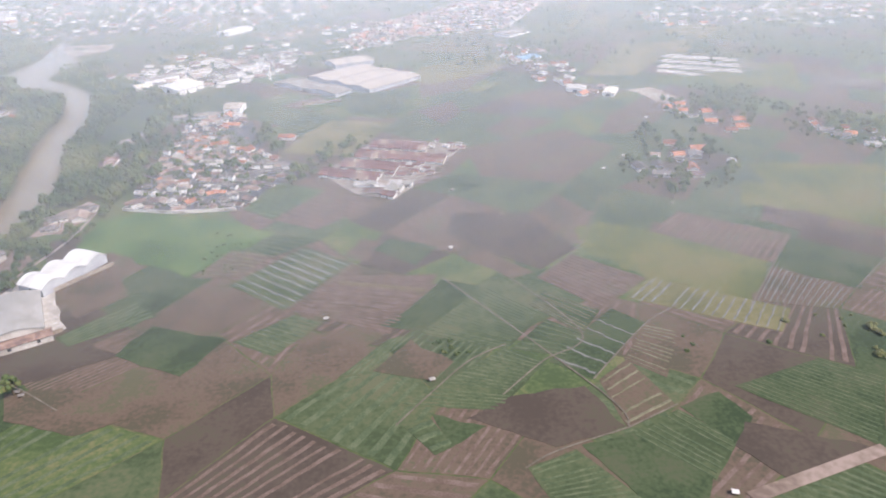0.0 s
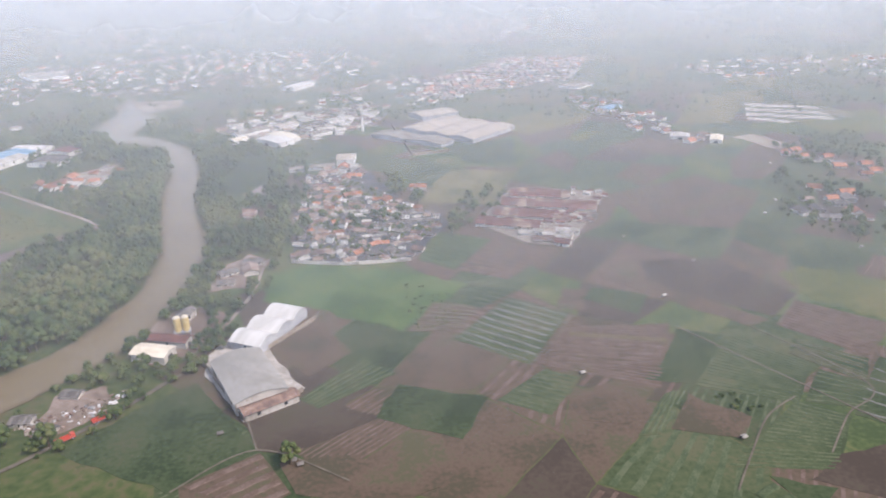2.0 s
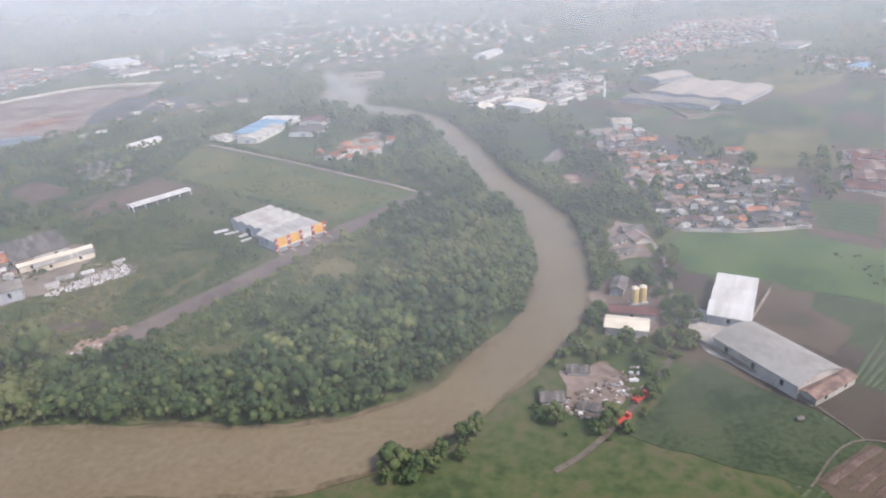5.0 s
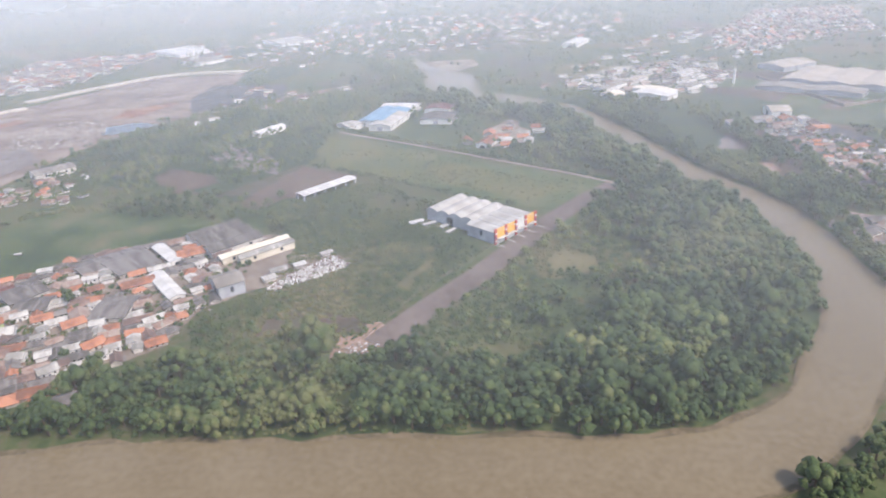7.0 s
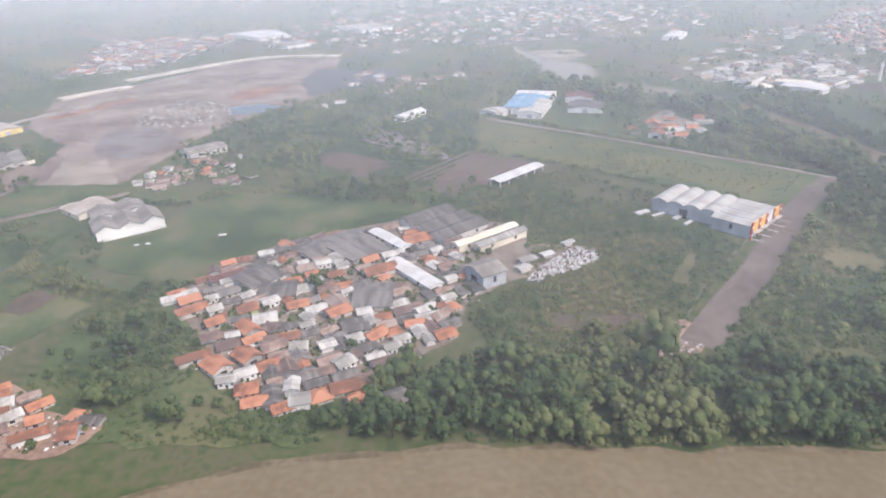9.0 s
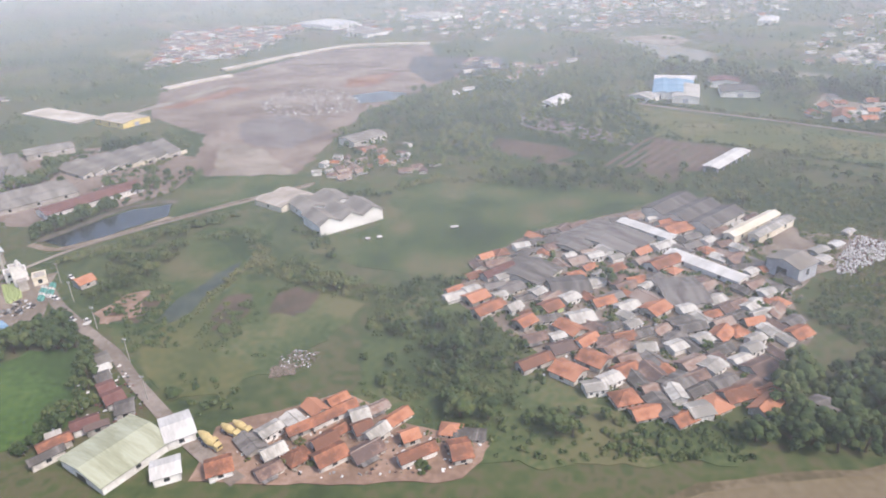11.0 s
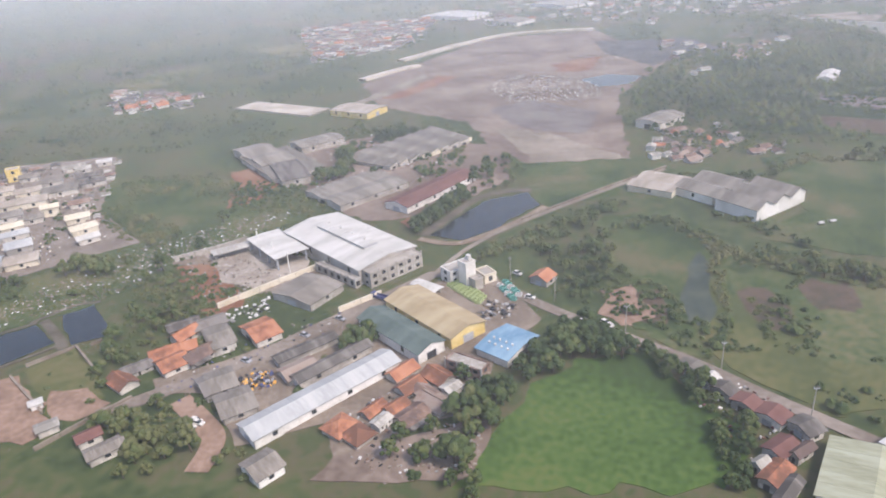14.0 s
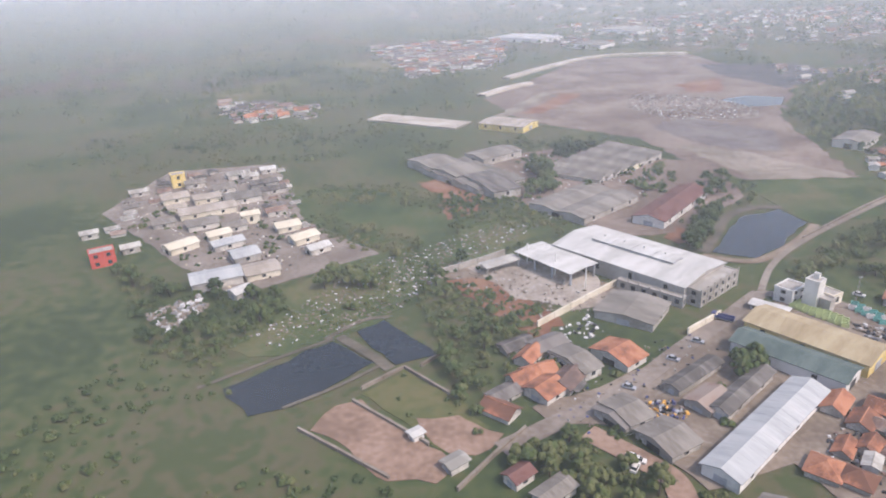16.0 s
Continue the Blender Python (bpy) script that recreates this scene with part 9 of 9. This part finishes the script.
wood([(-690, 150), (-650, 232), (-640, 196), (-618, 178), (-603, 168), (-590, 150)], 2.6, 0.36, 122, thin=.3, store=BUSH, clump=.4, gap=.4)
wood([(-780, 350), (-670, 350), (-600, 372), (-650, 420), (-760, 425)], 4, 0.4, 123, thin=.4, store=BUSH, clump=.3)
wood([(-860, 430), (-600, 425), (-590, 560), (-640, 540), (-700, 600), (-900, 620)], 6, 1.0, 124, thin=.2, store=FAR, clump=.42)
hedge([(-487.8, 253.5), (-473.6, 256), (-464.9, 234.2), (-451.1, 227.1), (-436.3, 221.7)], 4.5, 0.5, 301)
hedge([(-469.8, 228.7), (-472, 215.5), (-475, 202.2), (-481.5, 192)], 2.2, 0.45, 302)
hedge([(-520.7, 239.3), (-510.4, 246.8), (-498.8, 258), (-484.6, 269)], 5, 0.55, 303)
hedge([(-452.2, 224.4), (-460.5, 212.3), (-462.9, 203.6), (-460, 197), (-452, 188)], 1.6, 0.42, 304)
hedge([(-465, 290), (-440, 285), (-420, 300), (-400, 296)], 3, 0.5, 305)
hedge([(-330, 346), (-300, 326), (-262, 297), (-240, 284)], 2.5, 0.45, 306)
hedge([(-326, 408), (-276, 369), (-240, 340), (-200, 305)], 2.5, 0.6, 307)
hedge([(-541, 256), (-534, 268), (-527, 279)], 5, 0.7, 308, NEAR)
hedge([(-560, 312), (-545, 322), (-530, 345)], 4, 0.5, 309)
hedge([(-578, 300), (-570, 310), (-574, 330)], 5, 0.75, 310, NEAR)
hedge([(-566, 345), (-552, 352)], 6, 0.7, 311, NEAR)
# scrub and hedges on the western plain
wood([(-776.8, 396.2), (-650.9, 419.9), (-605, 364.8), (-624.6, 334), (-674.5, 346.8), (-713.3, 342.9), (-731.8, 323)], 3.4, 0.5, 50, thin=.1, clump=.5, store=BUSH)
wood([(-657.5, 287.9), (-661.9, 316.8), (-610.7, 312.3), (-585.4, 287.8), (-604.1, 258.4), (-624.5, 255.7), (-631.9, 263.8)], 2.2, 0.42, 51, thin=.1, clump=.6, store=BUSH, gap=.4)
wood([(-652.8, 211.4), (-638.7, 222.7), (-623.9, 252), (-585.9, 275.9), (-577.3, 264.7), (-611.8, 221.9), (-633.6, 204.7), (-641.8, 197.4)], 2.6, 0.42, 52, thin=.1, clump=.45, store=BUSH)
wood([(-613.5, 193.6), (-607.7, 200.4), (-591.4, 184.2), (-598.3, 178.9)], 4.5, 0.35, 53, thin=.5, store=BUSH)
wood([(-497.3, 240.4), (-465.6, 250.3), (-433.5, 211.8), (-444.8, 181.8), (-456.3, 168.8), (-467.6, 172.3), (-484.2, 190.3)], 2, 0.42, 54, thin=.1, clump=.82, store=BUSH, gap=.4)
wood([(-467.1, 262.7), (-444.4, 233.3), (-433, 214.4), (-408.9, 219.6), (-405.7, 225), (-442.7, 246.9)], 2.2, 0.5, 55, thin=.1, clump=.5, store=BUSH, gap=.45)
wood([(-592.7, 374.6), (-529.4, 369.5), (-528.5, 314.7), (-535.8, 292.5), (-569.6, 303.4)], 3.6, 0.6, 57, thin=.1, clump=.5, store=BUSH)
wood([(-627.3, 312.7), (-584.6, 324.8), (-569.6, 303.4), (-568, 274.9), (-588, 254.7), (-607.8, 246.1)], 2.2, 0.42, 58, thin=.1, clump=.6, store=BUSH, gap=.4)
wood([(125.2, 161.7), (136.7, 156.2), (122.9, 135.5), (113, 141.3)], 5, 0.5, 59, thin=.5, store=BUSH)
wood([(-116.7, 346.8), (-93, 359.5), (-52.3, 291.6), (-69.2, 250.2), (-112.1, 254.5)], 2.8, 0.5, 62, thin=.2, store=BUSH, gap=.3)
wood([(-112, 300), (-96, 312), (-70, 316), (-56, 300), (-74, 288), (-100, 286)], 4, 0.75, 126, thin=.3, gap=.4)
wood([(-405.5, 205.5), (-387.8, 246.1), (-325.1, 261.7), (-331.1, 210.1), (-350.1, 185), (-372.9, 174.8)], 2.8, 0.46, 63, thin=.15, store=BUSH, gap=.3)
wood([(-405.5, 205.5), (-387.8, 246.1), (-325.1, 261.7), (-331.1, 210.1), (-350.1, 185), (-372.9, 174.8)], 5, 0.55, 127, thin=.45, gap=.4)
wood([(-454, 157.3), (-432.3, 176), (-405.3, 163.1), (-409.5, 155.2)], 3.4, 0.42, 64, thin=.45, store=BUSH, gap=.4)
wood([(-584.5, 189.1), (-565.5, 207.1), (-549.6, 215.2), (-546.5, 197.8), (-555.8, 184.5), (-568.5, 179)], 5, 0.6, 65, thin=.5, store=BUSH, gap=.6)
wood([(-704, 281.3), (-672.2, 338.8), (-644.5, 277.4), (-650.9, 236.9)], 4, 0.5, 66, thin=.45, store=BUSH, gap=.4)
village([(-296.5, 2198.4), (759.6, 4831.5), (2265.1, 3200.8), (757.7, 1144.1), (300.7, 1517.1), (-72.8, 1212.6)], 34, 50.4, [7, 8, 8, 9], "far township houses", "in a far hazy township", 60, skip=0.4, joined=True, size=1.6)
village([(-520.7, 1152.9), (147.3, 920.7), (74.9, 785), (-420.5, 861.4)], 34, 9.8, [7, 8, 8, 9], "far township houses", "in a far hazy township", 61, skip=0.4, joined=True, size=1.6)
village([(-856.8, 1697.7), (-75.9, 1046.2), (-178.9, 851.9), (-706.9, 1056.1)], 34, 5.9, [7, 8, 8, 9], "far township houses", "in a far hazy township", 62, skip=0.4, joined=True, size=1.6)
wood([(-333.9, 204.5), (-323.6, 217.5), (-307.4, 228.7), (-290.2, 237.4), (-266.8, 240.5), (-258.6, 236.5), (-288, 191.3), (-313.1, 182.6), (-328.8, 187.1)], 1.8, 0.38, 80, thin=.08, store=BUSH, clump=.16, gap=.25)
wood([(-316.6, 252.3), (-295.6, 243.3), (-284.1, 243), (-266.3, 242.5), (-263.9, 234.8), (-269.6, 231.3), (-298.1, 228.5), (-319, 219)], 1.8, 0.38, 81, thin=.08, store=BUSH, clump=.16, gap=.25)
wood([(-277.5, 264.7), (-272.8, 262.1), (-257.8, 248.3), (-252, 246.1), (-258.6, 236.5), (-279.9, 246.9)], 1.8, 0.38, 82, thin=.08, store=BUSH, clump=.16, gap=.25)
wood([(-354.3, 162.3), (-345.9, 165.7), (-257.6, 160.9), (-259.7, 157.1), (-326.4, 158), (-345.3, 159.1)], 1.7, 0.32, 83, thin=.1, store=BUSH, gap=.3)
wood([(-516.9, 246.8), (-480.9, 265.4), (-454.6, 253.9), (-450.8, 230.2), (-470.1, 193.4), (-482, 194), (-492.9, 202.3), (-502.1, 216.3), (-513.8, 230.6)], 2, 0.42, 85, thin=.1, store=BUSH, clump=.82, gap=.4)

# ---- trees, hedges and far woods ----
TREES = {}
SHAPES = [tree_shape(q, t, wd) for q, t, wd in ((1, 1.0, 1.0), (2, 1.1, 0.9), (3, 0.85, 1.15), (4, 1.2, 1.0), (5, 0.95, 0.85), (6, 1.0, 1.1))]
SMALL = [tree_shape(q, t, wd, 8, 4, low=True) for q, t, wd in ((11, 0.8, 1.1), (12, 1.0, 1.0), (13, 0.6, 1.25), (14, 0.9, 0.85))]
DISTANT = [tree_shape(q, t, wd, 3, 2, low=True) for q, t, wd in ((21, 1.1, 0.95), (22, 1.3, 0.85), (23, 0.9, 1.1))]
joined_trees("woodland", NEAR[260:], SHAPES, "dense dark green broadleaf trees along the river")
joined_trees("scrub", BUSH, SMALL, "rough green bushes and saplings on open ground", "bush_leaves")
joined_trees("dry_scrub", DRY, SMALL, "low yellow-green bushes in dry grass", "dry_leaves")
joined_trees("pale_woodland", PALE, SHAPES, "yellow-green broadleaf trees on the river bend", "pale_leaves")
joined_trees("horizon_woodland", HORIZON, DISTANT, "faint hazy tree belts near the horizon")
joined_trees("far_woodland", FAR, DISTANT, "distant hazy dark green trees between villages")
for x, y, k, dz, a, which in NEAR[:260]:
    tv, tf, cv, cf = SHAPES[which % len(SHAPES)]
    key = "tree_%d" % (which % len(SHAPES))
    if key not in TREES:
        TREES[key] = (mesh_of("trunk", tv, tf, "bark"), mesh_of("crown", cv, cf, "leaves"))
        TREES[key][1].polygons.foreach_set("use_smooth", [True] * len(cf))
    root = tagged(new("tree"), "broadleaf tree with a dense dark green crown", "tree", "riverside trees")
    root.matrix_world = pose(x, y, 0, 0, 0, math.degrees(a)) @ Matrix.Diagonal((k, k, k * dz, 1))
    part("trunk", TREES[key][0], root)
    part("crown", TREES[key][1], root)
joined_houses("far_houses", "hazy pale and red-roofed houses of distant townships")
for src, _ in KINDS:
    for o in (*src.children_recursive, src):
        bpy.data.objects.remove(o)
